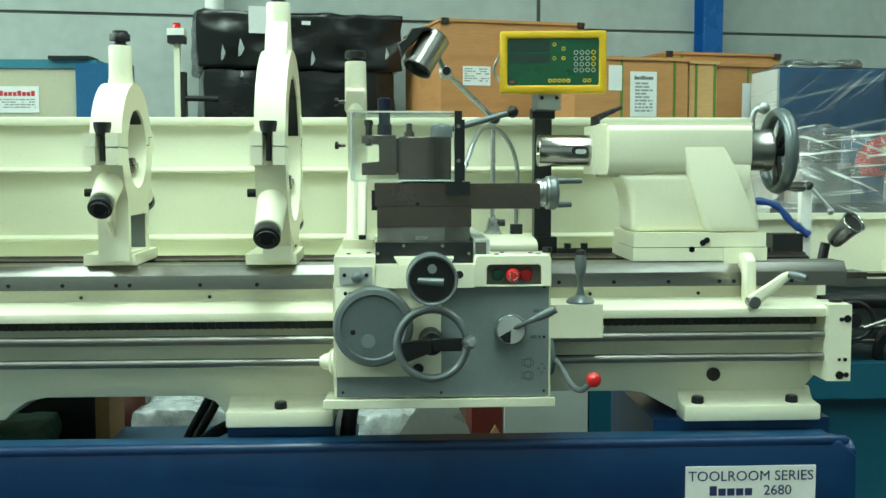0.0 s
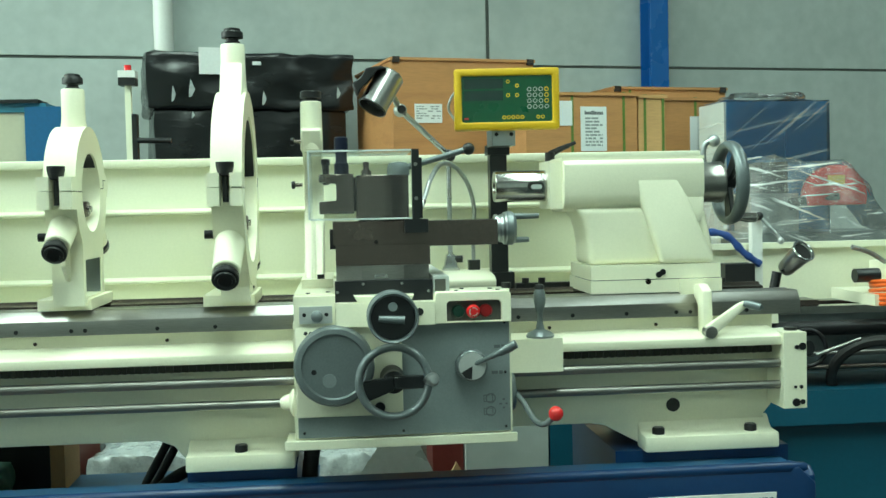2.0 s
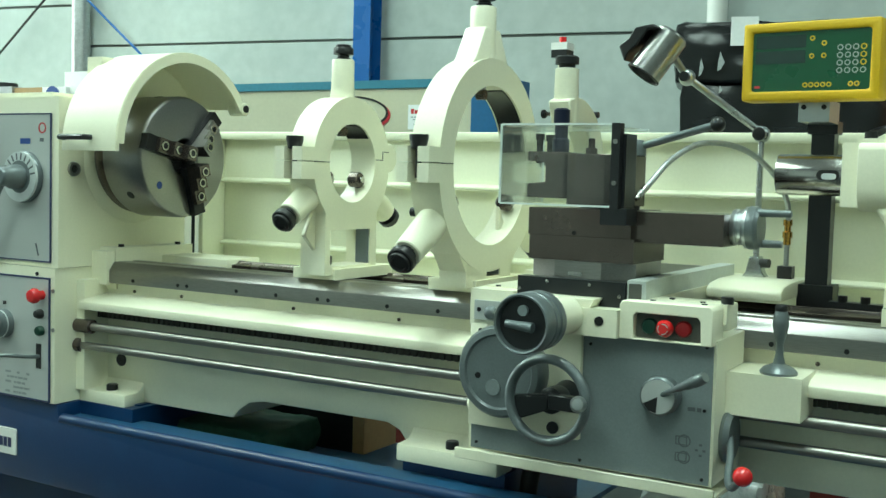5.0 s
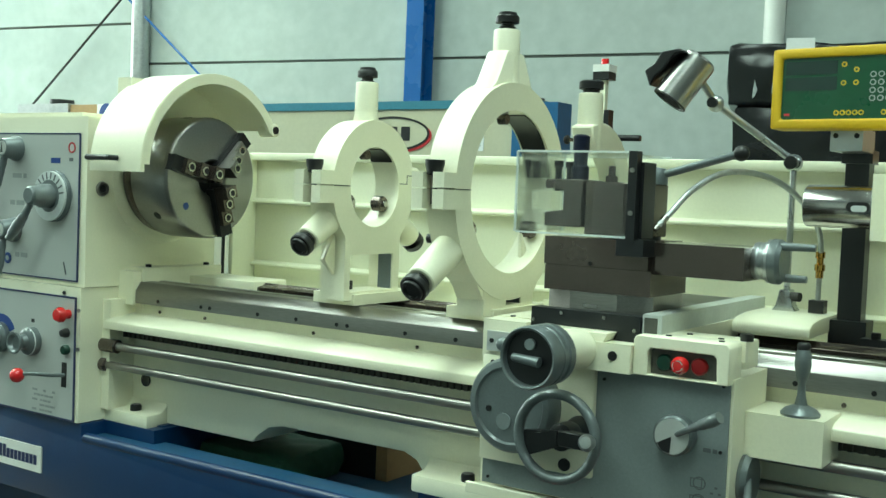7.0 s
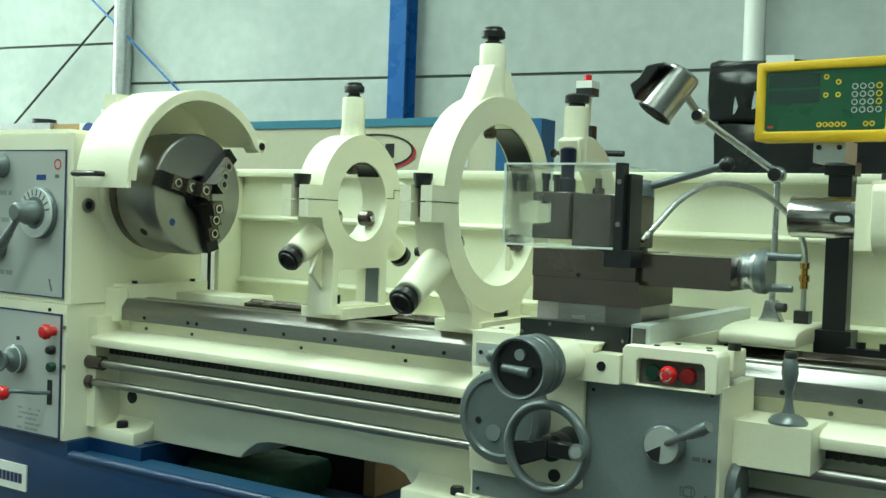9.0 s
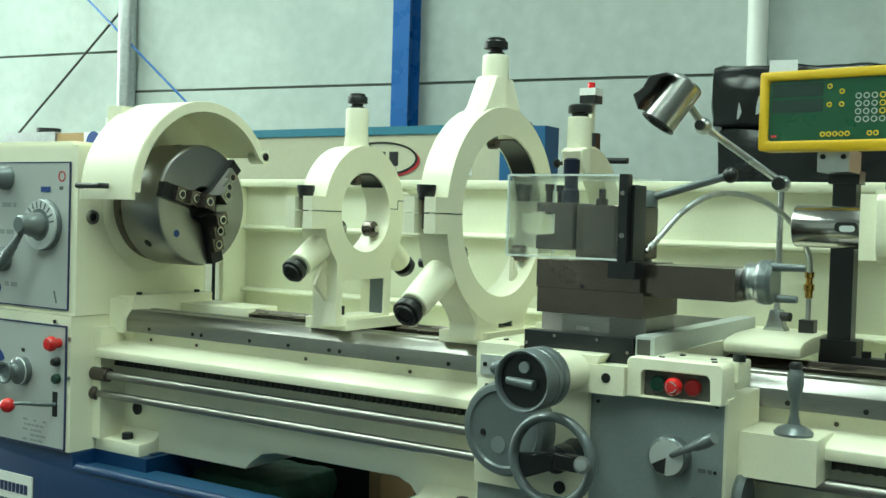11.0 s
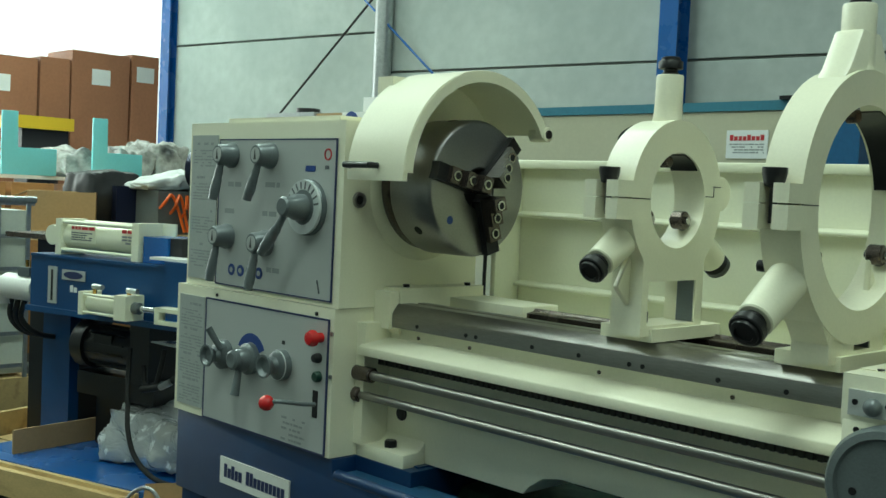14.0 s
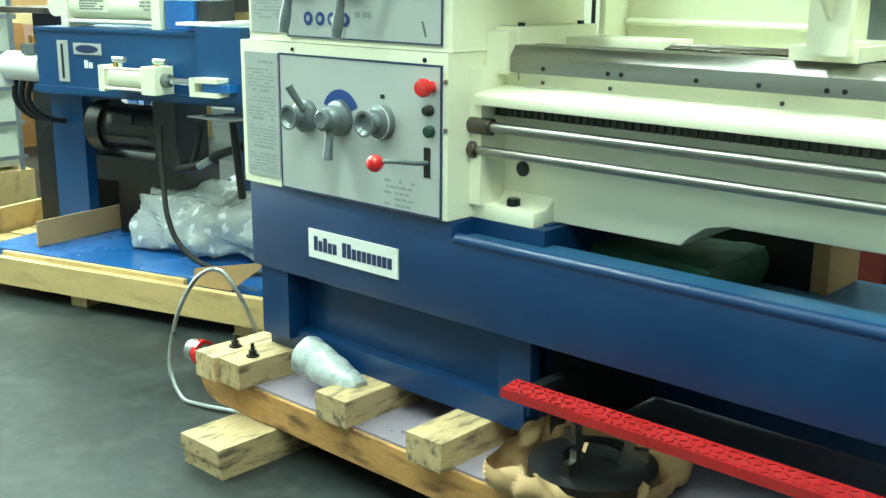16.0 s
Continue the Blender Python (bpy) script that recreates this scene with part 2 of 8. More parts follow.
PLY_FAR = per_piece(mat("brown_plywood", (0.36, 0.155, 0.080), 0.62, vary=0.13, big=2.0, small=25, bump=0.15, spot=(0.2, 0.08, 0.04), spot_amount=0.4, spot_scale=1.5), 0.12)
CARD = mat("cardboard", (0.42, 0.27, 0.13), 0.75, vary=0.10, big=5, small=60, bump=0.1)
PLY_PALE = mat("pale_plywood", (0.60, 0.36, 0.15), 0.58, vary=0.13, big=2.5, small=30, bump=0.15, stretch=(0.5, 1, 4))
STRAP_GREEN = mat("green_strapping", (0.13, 0.21, 0.04), 0.4, vary=0.1, bump=0.0)
WALL = mat("painted_concrete_panel", (0.445, 0.49, 0.468), 0.75, vary=0.12, big=1.1, small=9, bump=0.3, bump_scale=30, spot=(0.33, 0.375, 0.36), spot_amount=0.55, spot_scale=0.7)
JOINT = mat("panel_joint", (0.10, 0.11, 0.10), 0.8, vary=0.2, bump=0.0)
FLOOR = mat("grey_sealed_floor", (0.023, 0.028, 0.029), 0.42, vary=0.55, big=3.0, small=22, bump=0.2, bump_scale=70, coat=0.06, rough_vary=0.14, spot=(0.050, 0.056, 0.054), spot_amount=0.7, spot_scale=7.0)
FLOOR.node_tree.nodes["Principled BSDF"].inputs["Specular IOR Level"].default_value = 0.22
# pale tone picked so the unseen walls bounce fill light
WALL_BOUNCE = mat("unseen_bounce_wall", (0.44, 0.475, 0.45), 0.8, vary=0.1, bump=0.0)
NAVY = mat("navy_steel", (0.007, 0.010, 0.030), 0.35, metal=0.4, vary=0.15, bump=0.05)
CEIL = mat("ceiling_sheet", (0.46, 0.48, 0.465), 0.6, vary=0.05, bump=0.0)
FILM_BLACK = mat("black_stretch_film", (0.007, 0.008, 0.009), 0.24, vary=0.3, big=5, small=30, bump=1.0, bump_scale=11, stretch=(0.8, 1, 2.6), rough_vary=0.12)
CLEAR = clear("clear_acrylic", (0.97, 0.985, 0.98), 0.05, 0.010, gloss=0.6)
EDGE = mat("bright_acrylic_edge", (0.72, 0.78, 0.76), 0.15, vary=0.1, bump=0.0, coat=0.6)
FILM = streaked(clear("clear_stretch_film", (0.96, 0.98, 0.98), 0.16, 0.10, 0.20, 5.0), 0.035, 0.26, 0.035, (0.9, 0.9, 42.0), 12)
FILM_LOOSE = streaked(clear("creased_stretch_film", (0.97, 0.98, 0.98), 0.15, 0.22, 0.6, 6.0), 0.14, 0.78, 0.030, (2.2, 2.2, 46.0), -22)
BAG = streaked(clear("clear_plastic_bag", (0.97, 0.99, 0.99), 0.10, 0.5, 0.9, 9.0), 0.54, 0.85, 0.035, (9.0, 9.0, 16.0), 30)
BUBBLE = mat("grey_bubble_wrap", (0.38, 0.41, 0.41), 0.28, vary=0.15, big=30, small=120, bump=0.9, bump_scale=70, coat=0.4)
RED_PLATE = mat("red_chequer_paint", (0.33, 0.012, 0.013), 0.13, vary=0.25, big=9, small=80, bump=0.1, coat=1.0)
PURPLE_FILM = mat("violet_grey_sheet", (0.26, 0.22, 0.27), 0.3, vary=0.15, big=6, small=40, bump=0.5, bump_scale=18, coat=0.4)
TARP = mat("dark_green_cloth", (0.022, 0.085, 0.050), 0.7, vary=0.25, big=8, small=60, bump=0.7, bump_scale=16)
CYAN = mat("pale_blue_board", (0.22, 0.66, 0.72), 0.5, vary=0.05, bump=0.0)
TOTE = mat("white_tank_plastic", (0.70, 0.74, 0.66), 0.4, vary=0.06, big=2, bump=0.0)
GALV = mat("galvanised_steel", (0.46, 0.48, 0.48), 0.38, metal=0.9, vary=0.18, big=25, small=90, bump=0.05)
ALU = mat("sheet_aluminium", (0.50, 0.52, 0.53), 0.30, metal=0.9, vary=0.08, bump=0.04)
BRASS = mat("brass", (0.55, 0.33, 0.09), 0.25, metal=1.0, vary=0.1, bump=0.03)
ORANGE = mat("orange_plastic", (0.75, 0.13, 0.02), 0.4, vary=0.08, bump=0.03)
FOLIAGE = mat("sunlit_leaves", (0.09, 0.16, 0.03), 0.6, vary=0.4, big=4, small=20, bump=0.0)
BEIGE = mat("beige_machine_paint", (0.52, 0.50, 0.36), 0.45, vary=0.05, bump=0.06, coat=0.1)
TEAL = mat("teal_blue_paint", (0.012, 0.085, 0.140), 0.4, vary=0.1, bump=0.06)
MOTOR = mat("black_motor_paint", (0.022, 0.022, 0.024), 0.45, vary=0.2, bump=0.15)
CREASED = mat("crumpled_grey_bags", (0.34, 0.335, 0.315), 0.35, vary=0.5, big=7, small=25, bump=1.0, bump_scale=7, spot=(0.02, 0.022, 0.024), spot_amount=1.0, spot_scale=4.0)
PALE_SHEET = mat("pale_grey_sheet", (0.56, 0.58, 0.57), 0.45, vary=0.12, big=6, small=40, bump=0.6, bump_scale=9)
BRUSHED = mat("brushed_lamp_metal", (0.40, 0.40, 0.385), 0.30, metal=1.0, vary=0.10, big=12, small=140, bump=0.05, rough_vary=0.08)
# stand blue made lighter, with paler blotches, to paint light falling in the tray
TRAY_BLUE = mat("lit_tray_blue", (0.020, 0.080, 0.175), 0.42, vary=0.2, big=5, small=40, bump=0.1, spot=(0.10, 0.16, 0.22), spot_amount=0.5, spot_scale=4)
FRAME_BLUE = mat("dull_blue_frame", (0.016, 0.105, 0.25), 0.4, vary=0.12, bump=0.05)
SCALE = mat("silver_scale", (0.66, 0.69, 0.69), 0.3, metal=0.3, vary=0.08, bump=0.02)
CABINET_BLUE = mat("cabinet_blue", (0.030, 0.165, 0.40), 0.35, vary=0.08, bump=0.05, coat=0.2)
QUILL = mat("ground_quill", (0.44, 0.43, 0.41), 0.19, metal=1.0, vary=0.10, big=10, small=150, bump=0.03, rough_vary=0.08)
TEAL_EDGE = mat("faded_blue_edge", (0.045, 0.19, 0.27), 0.45, vary=0.12, bump=0.05)
ANODISED = mat("anodised_aluminium", (0.56, 0.59, 0.57), 0.45, metal=0.35, vary=0.08, big=12, small=90, bump=0.04)
SLIDE_TOP = mat("oily_slide_top", (0.10, 0.098, 0.090), 0.42, metal=0.6, vary=0.2, big=10, small=120, bump=0.06)
ROD_STEEL = mat("feed_rod_steel", (0.33, 0.32, 0.30), 0.36, metal=1.0, vary=0.12, big=6, small=120, bump=0.03, stretch=(0.3, 3, 3))
RACK_IRON = mat("greasy_rack_iron", (0.060, 0.058, 0.046), 0.5, metal=0.4, vary=0.2, big=12, small=120, bump=0.1)
RECESS = mat("dark_button_plate", (0.085, 0.085, 0.075), 0.45, metal=0.2, vary=0.15, big=14, small=160, bump=0.08)
MAROON = mat("maroon_paint", (0.12, 0.018, 0.014), 0.5, vary=0.15, bump=0.05)

# ---- mesh helpers ----
PLACE = {}
AXES = [Matrix()]


def axes(x=0.0, y=0.0, turn=0.0, wide=1.0, tall=1.0, to=None):
    """Things made from here on stand turned and sized about a point of the floor, and are carried to another."""
    to = to or (x, y)
    AXES[0] = (Matrix.Translation((to[0], to[1], 0)) @ Matrix.Rotation(radians(turn), 4, "Z")
               @ Matrix.Diagonal((wide, wide, tall, 1)) @ Matrix.Translation((-x, -y, 0)))


def thing(name, at, label, category, group="", kind=""):
    ob = new(name)
    at = AXES[0] @ Vector(at)
    ob.location = at
    ob.empty_display_size = 0.05
    PLACE[ob] = Vector(at)
    return tagged(ob, label, category, group, kind)


def finish(bm, material, name, sharp=38.0):
    bmesh.ops.recalc_face_normals(bm, faces=bm.faces[:])
    for f in bm.faces:
        f.smooth = True
    for e in bm.edges:
        if len(e.link_faces) == 2:
            e.smooth = e.calc_face_angle(0.0) < radians(sharp)
    me = bpy.data.meshes.new(name)
    bm.to_mesh(me)
    bm.free()
    me.materials.append(material)
    return me


def part(name, bm, material, parent=None, label="", sharp=38.0):
    """Links a bmesh, given in world places, as one mesh under its parent, with its origin in its middle."""
    bmesh.ops.transform(bm, matrix=AXES[0], verts=bm.verts[:])
    lo = Vector([min(v.co[i] for v in bm.verts) for i in range(3)])
    hi = Vector([max(v.co[i] for v in bm.verts) for i in range(3)])
    mid = (lo + hi) / 2
    bmesh.ops.translate(bm, verts=bm.verts[:], vec=-mid)
    ob = new(name, finish(bm, material, name, sharp))
    PLACE[ob] = mid
    if parent:
        ob.parent = parent
        ob.location = mid - PLACE[parent]
    else:
        ob.location = mid
    if label:
        ob["label"] = label
    if name in ("print", "tread_pattern"):
        tagged(ob, kind="stuff")
    return ob


def solid(name, bm, material, label, category, group="", kind="", sharp=38.0):
    return tagged(part(name, bm, material, None, "", sharp), label, category, group, kind)


def B():
    return bmesh.new()


def bevel(bm, width, seg=2, angle=30):
    edges = [e for e in bm.edges if len(e.link_faces) == 2 and e.calc_face_angle(0) > radians(angle)]
    bmesh.ops.bevel(bm, geom=edges, offset=width, segments=seg, affect="EDGES", profile=0.5, clamp_overlap=True)
    return bm


def join(bm, other):
    me = bpy.data.meshes.new("tmp")
    other.to_mesh(me)
    other.free()
    bm.from_mesh(me)
    bpy.data.meshes.remove(me)
    return bm


def box(x0, x1, y0, y1, z0, z1, r=0.0, seg=2, bm=None):
    b = B()
    vs = [b.verts.new((x, y, z)) for x in (x0, x1) for y in (y0, y1) for z in (z0, z1)]
    for q in ((0, 1, 3, 2), (4, 6, 7, 5), (0, 4, 5, 1), (2, 3, 7, 6), (0, 2, 6, 4), (1, 5, 7, 3)):
        b.faces.new([vs[i] for i in q])
    if r:
        bevel(b, r, seg)
    return join(bm, b) if bm else b


def basis(axis):
    a = Vector(axis).normalized()
    u = a.orthogonal().normalized() if abs(a.x) < 0.9999 else Vector((0, 1, 0))
    return a, u, a.cross(u)


def revolve(profile, at, axis, n=32, bm=None):
    """Spins (radius, height) pairs about an axis through a point."""
    b = B()
    a, u, v = basis(axis)
    at = Vector(at)
    rings = []
    for r, h in profile:
        if r < 1e-5:
            rings.append([b.verts.new(at + a * h)])
        else:
            rings.append([b.verts.new(at + a * h + (u * math.cos(t) + v * math.sin(t)) * r) for t in (2 * math.pi * k / n for k in range(n))])
    for p, q in zip(rings, rings[1:]):
        for k in range(n):
            k2 = (k + 1) % n
            if len(p) == 1 and len(q) == 1:
                continue
            if len(p) == 1:
                b.faces.new((p[0], q[k], q[k2]))
            elif len(q) == 1:
                b.faces.new((p[k], q[0], p[k2]))
            else:
                b.faces.new((p[k], q[k], q[k2], p[k2]))
    return join(bm, b) if bm else b


def rod(p, q, r, r2=None, n=20, chamfer=0.0, bm=None):
    p, q = Vector(p), Vector(q)
    h = (q - p).length
    r2 = r if r2 is None else r2
    c = min(chamfer, h * 0.3)
    prof = [(0, 0), (r - c, 0), (r, c), (r2, h - c), (r2 - c, h), (0, h)] if c else [(0, 0), (r, 0), (r2, h), (0, h)]
    return revolve(prof, p, q - p, n, bm)


def ball(c, r, n=20, squash=1.0, bm=None):
    prof = [(0, -r * squash)] + [(r * math.cos(t), r * squash * math.sin(t)) for t in (math.pi * (k / 10 - 0.5) for k in range(1, 10))] + [(0, r * squash)]
    return revolve(prof, c, (0, 0, 1), n, bm)


def ring(c, axis, big, small, n=48, m=12, bm=None, flat=1.0):
    """A torus; flat stretches its section along the axis."""
    b = B()
    a, u, v = basis(axis)
    c = Vector(c)
    rows = []
    for k in range(n):
        t = 2 * math.pi * k / n
        d = u * math.cos(t) + v * math.sin(t)
        rows.append([b.verts.new(c + d * (big + small * math.cos(s)) + a * (small * flat * math.sin(s))) for s in (2 * math.pi * j / m for j in range(m))])
    for k in range(n):
        for j in range(m):
            b.faces.new((rows[k][j], rows[(k + 1) % n][j], rows[(k + 1) % n][(j + 1) % m], rows[k][(j + 1) % m]))
    return join(bm, b) if bm else b


def prism(pts, axis, a0, a1, r=0.0, seg=2, bm=None):
    """Draws an outline out along an axis: 'x' takes (y, z), 'y' takes (x, z), 'z' takes (x, y)."""
    b = B()

    def at(p, h):
        return {"x": (h, p[0], p[1]), "y": (p[0], h, p[1]), "z": (p[0], p[1], h)}[axis]

    lo, hi = [b.verts.new(at(p, a0)) for p in pts], [b.verts.new(at(p, a1)) for p in pts]
    b.faces.new(lo)
    b.faces.new(hi[::-1])
    k = len(pts)
    for i in range(k):
        b.faces.new((lo[i], hi[i], hi[(i + 1) % k], lo[(i + 1) % k]))
    bmesh.ops.recalc_face_normals(b, faces=b.faces[:])
    if r:
        bevel(b, r, seg)
    return join(bm, b) if bm else b


def frame_prism(outer, inner, axis, a0, a1, r=0.0, seg=2, bm=None):
    """Like prism, with a hole; both outlines have equally many points, matched one to one."""
    b = B()

    def at(p, h):
        return {"x": (h, p[0], p[1]), "y": (p[0], h, p[1]), "z": (p[0], p[1], h)}[axis]

    k = len(outer)
    loops = [[b.verts.new(at(p, h)) for p in pts] for pts in (outer, inner) for h in (a0, a1)]
    o0, o1, i0, i1 = loops
    for j in range(k):
        j2 = (j + 1) % k
        b.faces.new((o0[j], o1[j], o1[j2], o0[j2]))
        b.faces.new((i0[j], i0[j2], i1[j2], i1[j]))
        b.faces.new((o0[j], o0[j2], i0[j2], i0[j]))
        b.faces.new((o1[j], i1[j], i1[j2], o1[j2]))
    bmesh.ops.recalc_face_normals(b, faces=b.faces[:])
    if r:
        bevel(b, r, seg)
    return join(bm, b) if bm else b


def smooth_path(pts, steps=8):
    pts = [Vector(p) for p in pts]
    ext = [2 * pts[0] - pts[1]] + pts + [2 * pts[-1] - pts[-2]]
    out = []
    for i in range(1, len(ext) - 2):
        p0, p1, p2, p3 = ext[i - 1:i + 3]
        for k in range(steps):
            t = k / steps
            out.append(0.5 * (2 * p1 + (p2 - p0) * t + (2 * p0 - 5 * p1 + 4 * p2 - p3) * t * t + (3 * p1 - p0 - 3 * p2 + p3) * t ** 3))
    return out + [pts[-1]]


def tube(pts, r, n=10, smooth=True, steps=8, bm=None):
    path = smooth_path(pts, steps) if smooth else [Vector(p) for p in pts]
    b = B()
    up = Vector((0.13, 0.21, 0.97)).normalized()
    rows = []
    for i, p in enumerate(path):
        d = (path[min(i + 1, len(path) - 1)] - path[max(i - 1, 0)]).normalized()
        u = d.cross(up)
        u = u.normalized() if u.length > 1e-4 else d.orthogonal().normalized()
        v = d.cross(u)
        rr = r[min(len(r) - 1, i * len(r) // len(path))] if isinstance(r, (list, tuple)) else r
        rows.append([b.verts.new(p + (u * math.cos(s) + v * math.sin(s)) * rr) for s in (2 * math.pi * j / n for j in range(n))])
    for p, q in zip(rows, rows[1:]):
        for j in range(n):
            b.faces.new((p[j], q[j], q[(j + 1) % n], p[(j + 1) % n]))
    b.faces.new(rows[0][::-1])
    b.faces.new(rows[-1])
    return join(bm, b) if bm else b


def circle(cy, cz, r, n=48, a0=0.0, a1=360.0):
    return [(cy + r * math.cos(radians(a0 + (a1 - a0) * k / n)), cz + r * math.sin(radians(a0 + (a1 - a0) * k / n))) for k in range(n + (a1 - a0 < 360))]


def turned(bm, at, rz=0.0, rx=0.0, ry=0.0):
    """Turns a bmesh about a point by degrees."""
    bmesh.ops.transform(bm, matrix=pose(*at) @ pose(0, 0, 0, rx, ry, rz) @ pose(*[-a for a in at]), verts=bm.verts[:])
    return bm


def crumple(x0, x1, y0, y1, z0, z1, amount=0.03, scale=6.0, n=14, top=None, seed=0.0):
    """A lumpy closed skin round a box, for wrapped and bagged things."""
    b = B()
    bmesh.ops.create_icosphere(b, subdivisions=5 if n > 12 else 4, radius=1.0)
    mid = Vector(((x0 + x1) / 2, (y0 + y1) / 2, (z0 + z1) / 2))
    half = Vector(((x1 - x0) / 2, (y1 - y0) / 2, (z1 - z0) / 2))
    for v in b.verts:
        d = v.co.normalized()
        k = 1.0 / max(abs(d.x), abs(d.y), abs(d.z)) ** 0.75
        p = Vector((d.x * k * half.x, d.y * k * half.y, d.z * k * half.z)) * 0.97
        w = p + mid
        nz = noise.noise((w + Vector((seed, seed, seed))) * scale) + 0.5 * noise.noise((w + Vector((seed, 0, 7))) * scale * 2.7)
        p = p + d * amount * nz
        p.z = max(p.z, -half.z)
        v.co = p + mid
    return b


def text_mesh(words, size, at, face, align="CENTER"):
    """Letters of the built-in font, upright on a wall that faces -y ('y') or +x ('x')."""
    cu = bpy.data.curves.new("letters", "FONT")
    cu.body, cu.size, cu.align_x, cu.align_y = words, size, align, "CENTER"
    cu.extrude, cu.resolution_u = 0.0006, 3
    ob = new("letters", cu)
    dg = bpy.context.evaluated_depsgraph_get()
    me = bpy.data.meshes.new_from_object(ob.evaluated_get(dg))
    bpy.data.objects.remove(ob)
    b = B()
    b.from_mesh(me)
    bpy.data.meshes.remove(me)
    m = pose(*at, 90, 0, 0 if face == "y" else 90)
    bmesh.ops.transform(b, matrix=m, verts=b.verts[:])
    return b


def print_bars(x0, x1, z0, z1, y, rows, seed=1, fill=0.8, gap=0.35, bm=None):
    """Plain bars in rows, for print that cannot be read, on a face towards -y."""
    rng = random.Random(seed)
    b = B()
    h = (z1 - z0) / rows
    for k in range(rows):
        x = x0
        while x < x1 - 0.002:
            w = rng.uniform(0.6, 2.6) * h
            e = min(x + w, x1)
            if rng.random() < fill:
                box(x, e, y - 0.0008, y, z1 - (k + 1) * h + h * gap / 2, z1 - k * h - h * gap / 2, bm=b)
            x = e + 0.35 * h
    if not b.verts:
        box(x0, x1, y - 0.0008, y, z0, z1, bm=b)
    return join(bm, b) if bm else b


def letter_bars(x0, x1, z0, z1, y, seed=2, words=(5, 10), bm=None):
    """Plain upright bars in word groups, for a name that is not lettered."""
    rng = random.Random(seed)
    b = B()
    total = sum(words) + len(words) - 1
    w = (x1 - x0) / total
    x = x0
    for n in words:
        for k in range(n):
            tall = 1.0 if k == 0 or rng.random() < 0.15 else 0.74
            box(x + w * 0.06, x + w * 0.88, y - 0.0008, y, z0, z0 + (z1 - z0) * tall, bm=b)
            x += w
        x += w
    return join(bm, b) if bm else b

# ---- hall ----
BACK = 11.3  # the floor and the roof reach this far
WALL_AT, WALL_TURN = (1.465, 9.113), 8.5  # the back wall runs a little askew to the lathe


def structure(name, bm, material, label, category):
    return solid(name, bm, material, label, category, kind="structure")


floor = structure("floor", box(-24, 14, -8, BACK, -0.2, 0.0), FLOOR, "dark grey sealed concrete floor with dull sheen and stains", "floor")
# along the wall: x from the panel joint, y = 0 on its face
axes(0, 0, WALL_TURN, to=WALL_AT)
wall_north = structure("wall_north", box(-11.9, 13.2, 0.017, 0.2, 0, 7.0), JOINT, "pale grey-green painted concrete panel wall", "wall")
for px0, px1, zb0 in ((-11.9, -8.55, 3.015), (-8.52, -0.015, 2.622), (0.015, 13.2, 2.590)):
    for zb, zt in ((0.0, zb0), (zb0 + 0.022, zb0 + 2.4), (zb0 + 2.43, 7.0)):
        part("wall_panel", prism([(px0, zb), (px1, zb), (px1, zt), (px0, zt)], "y", 0.0, 0.017, 0.004, 1), WALL, wall_north)
part("lintel", box(-19.9, -11.9, 0.0, 0.2, 5.4, 7.0), WALL, wall_north)
axes()
# south, east and west walls stand out of view, added to bounce light
wall_south = structure("wall_south", box(-24, 14, -8.2, -8, 0, 7.0), WALL_BOUNCE, "plain grey wall added out of view to close the hall and bounce light", "wall")
wall_east = structure("wall_east", box(14, 14.2, -8, BACK, 0, 7.0), WALL_BOUNCE, "plain grey wall added out of view to close the hall and bounce light", "wall")
wall_west = structure("wall_west", box(-18.0, -17.8, -8, 0.0, 0, 7.0), WALL_BOUNCE, "plain grey wall added out of view beside the open doorway", "wall")
part("lintel", box(-18.0, -17.8, 0.0, 6.2, 5.4, 7.0), WALL, wall_west)
# added roof, out of view: bounces light and leaves openings at the lamps
ceiling = B()
edges = [-24.0] + [e for sx in SKYLIGHT_X for e in (sx - 0.8, sx + 0.8)] + [14.0]
for x0, x1 in zip(edges[::2], edges[1::2]):
    box(x0, x1, -8, BACK, 7.0, 7.1, bm=ceiling)
for x0, x1 in zip(edges[1:-1:2], edges[2::2]):
    box(x0, x1, -8, -5.2, 7.0, 7.1, bm=ceiling)
    box(x0, x1, 7.6, BACK, 7.0, 7.1, bm=ceiling)
structure("ceiling", ceiling, CEIL, "pale sheet roof added out of view, with long openings for skylight lamps", "ceiling")
yard = structure("ground", box(-90, -24, -50, 60, -0.25, -0.02), WALL, "pale concrete yard outside the doorway", "ground")

# ---- the lathe: stand and tray ----
AXY, AXZ = 3.12, 1.495
lathe = thing("metal_lathe", (-0.3, 3.2, 0.27), "large cream and blue engine lathe standing on timber blocks", "lathe")

stand_front = prism([(-2.15, 0.515), (1.435, 0.515), (1.435, 0.68), (1.39, 0.722), (-1.36, 0.722), (-1.36, 0.764), (-2.15, 0.764)], "y", 2.826, 2.95, 0.006, 2)
part("tray_front", stand_front, BLUE, lathe, "deep blue painted sheet-steel front of the chip tray")
lip = tube([(-1.35, 2.838, 0.722), (1.36, 2.838, 0.722), (1.415, 2.86, 0.712)], 0.016, 12, smooth=False)
part("tray_lip", lip, BLUE, lathe, "rounded blue tray lip with worn shiny edge")
part("tray_floor", box(-1.36, 0.10, 2.95, 3.60, 0.585, 0.60, 0.003), TRAY_BLUE, lathe, "blue tray floor, coloured lighter for the light on it")
part("tray_floor", box(0.101, 1.43, 2.95, 3.60, 0.518, 0.532, 0.003), TRAY_BLUE, lathe)
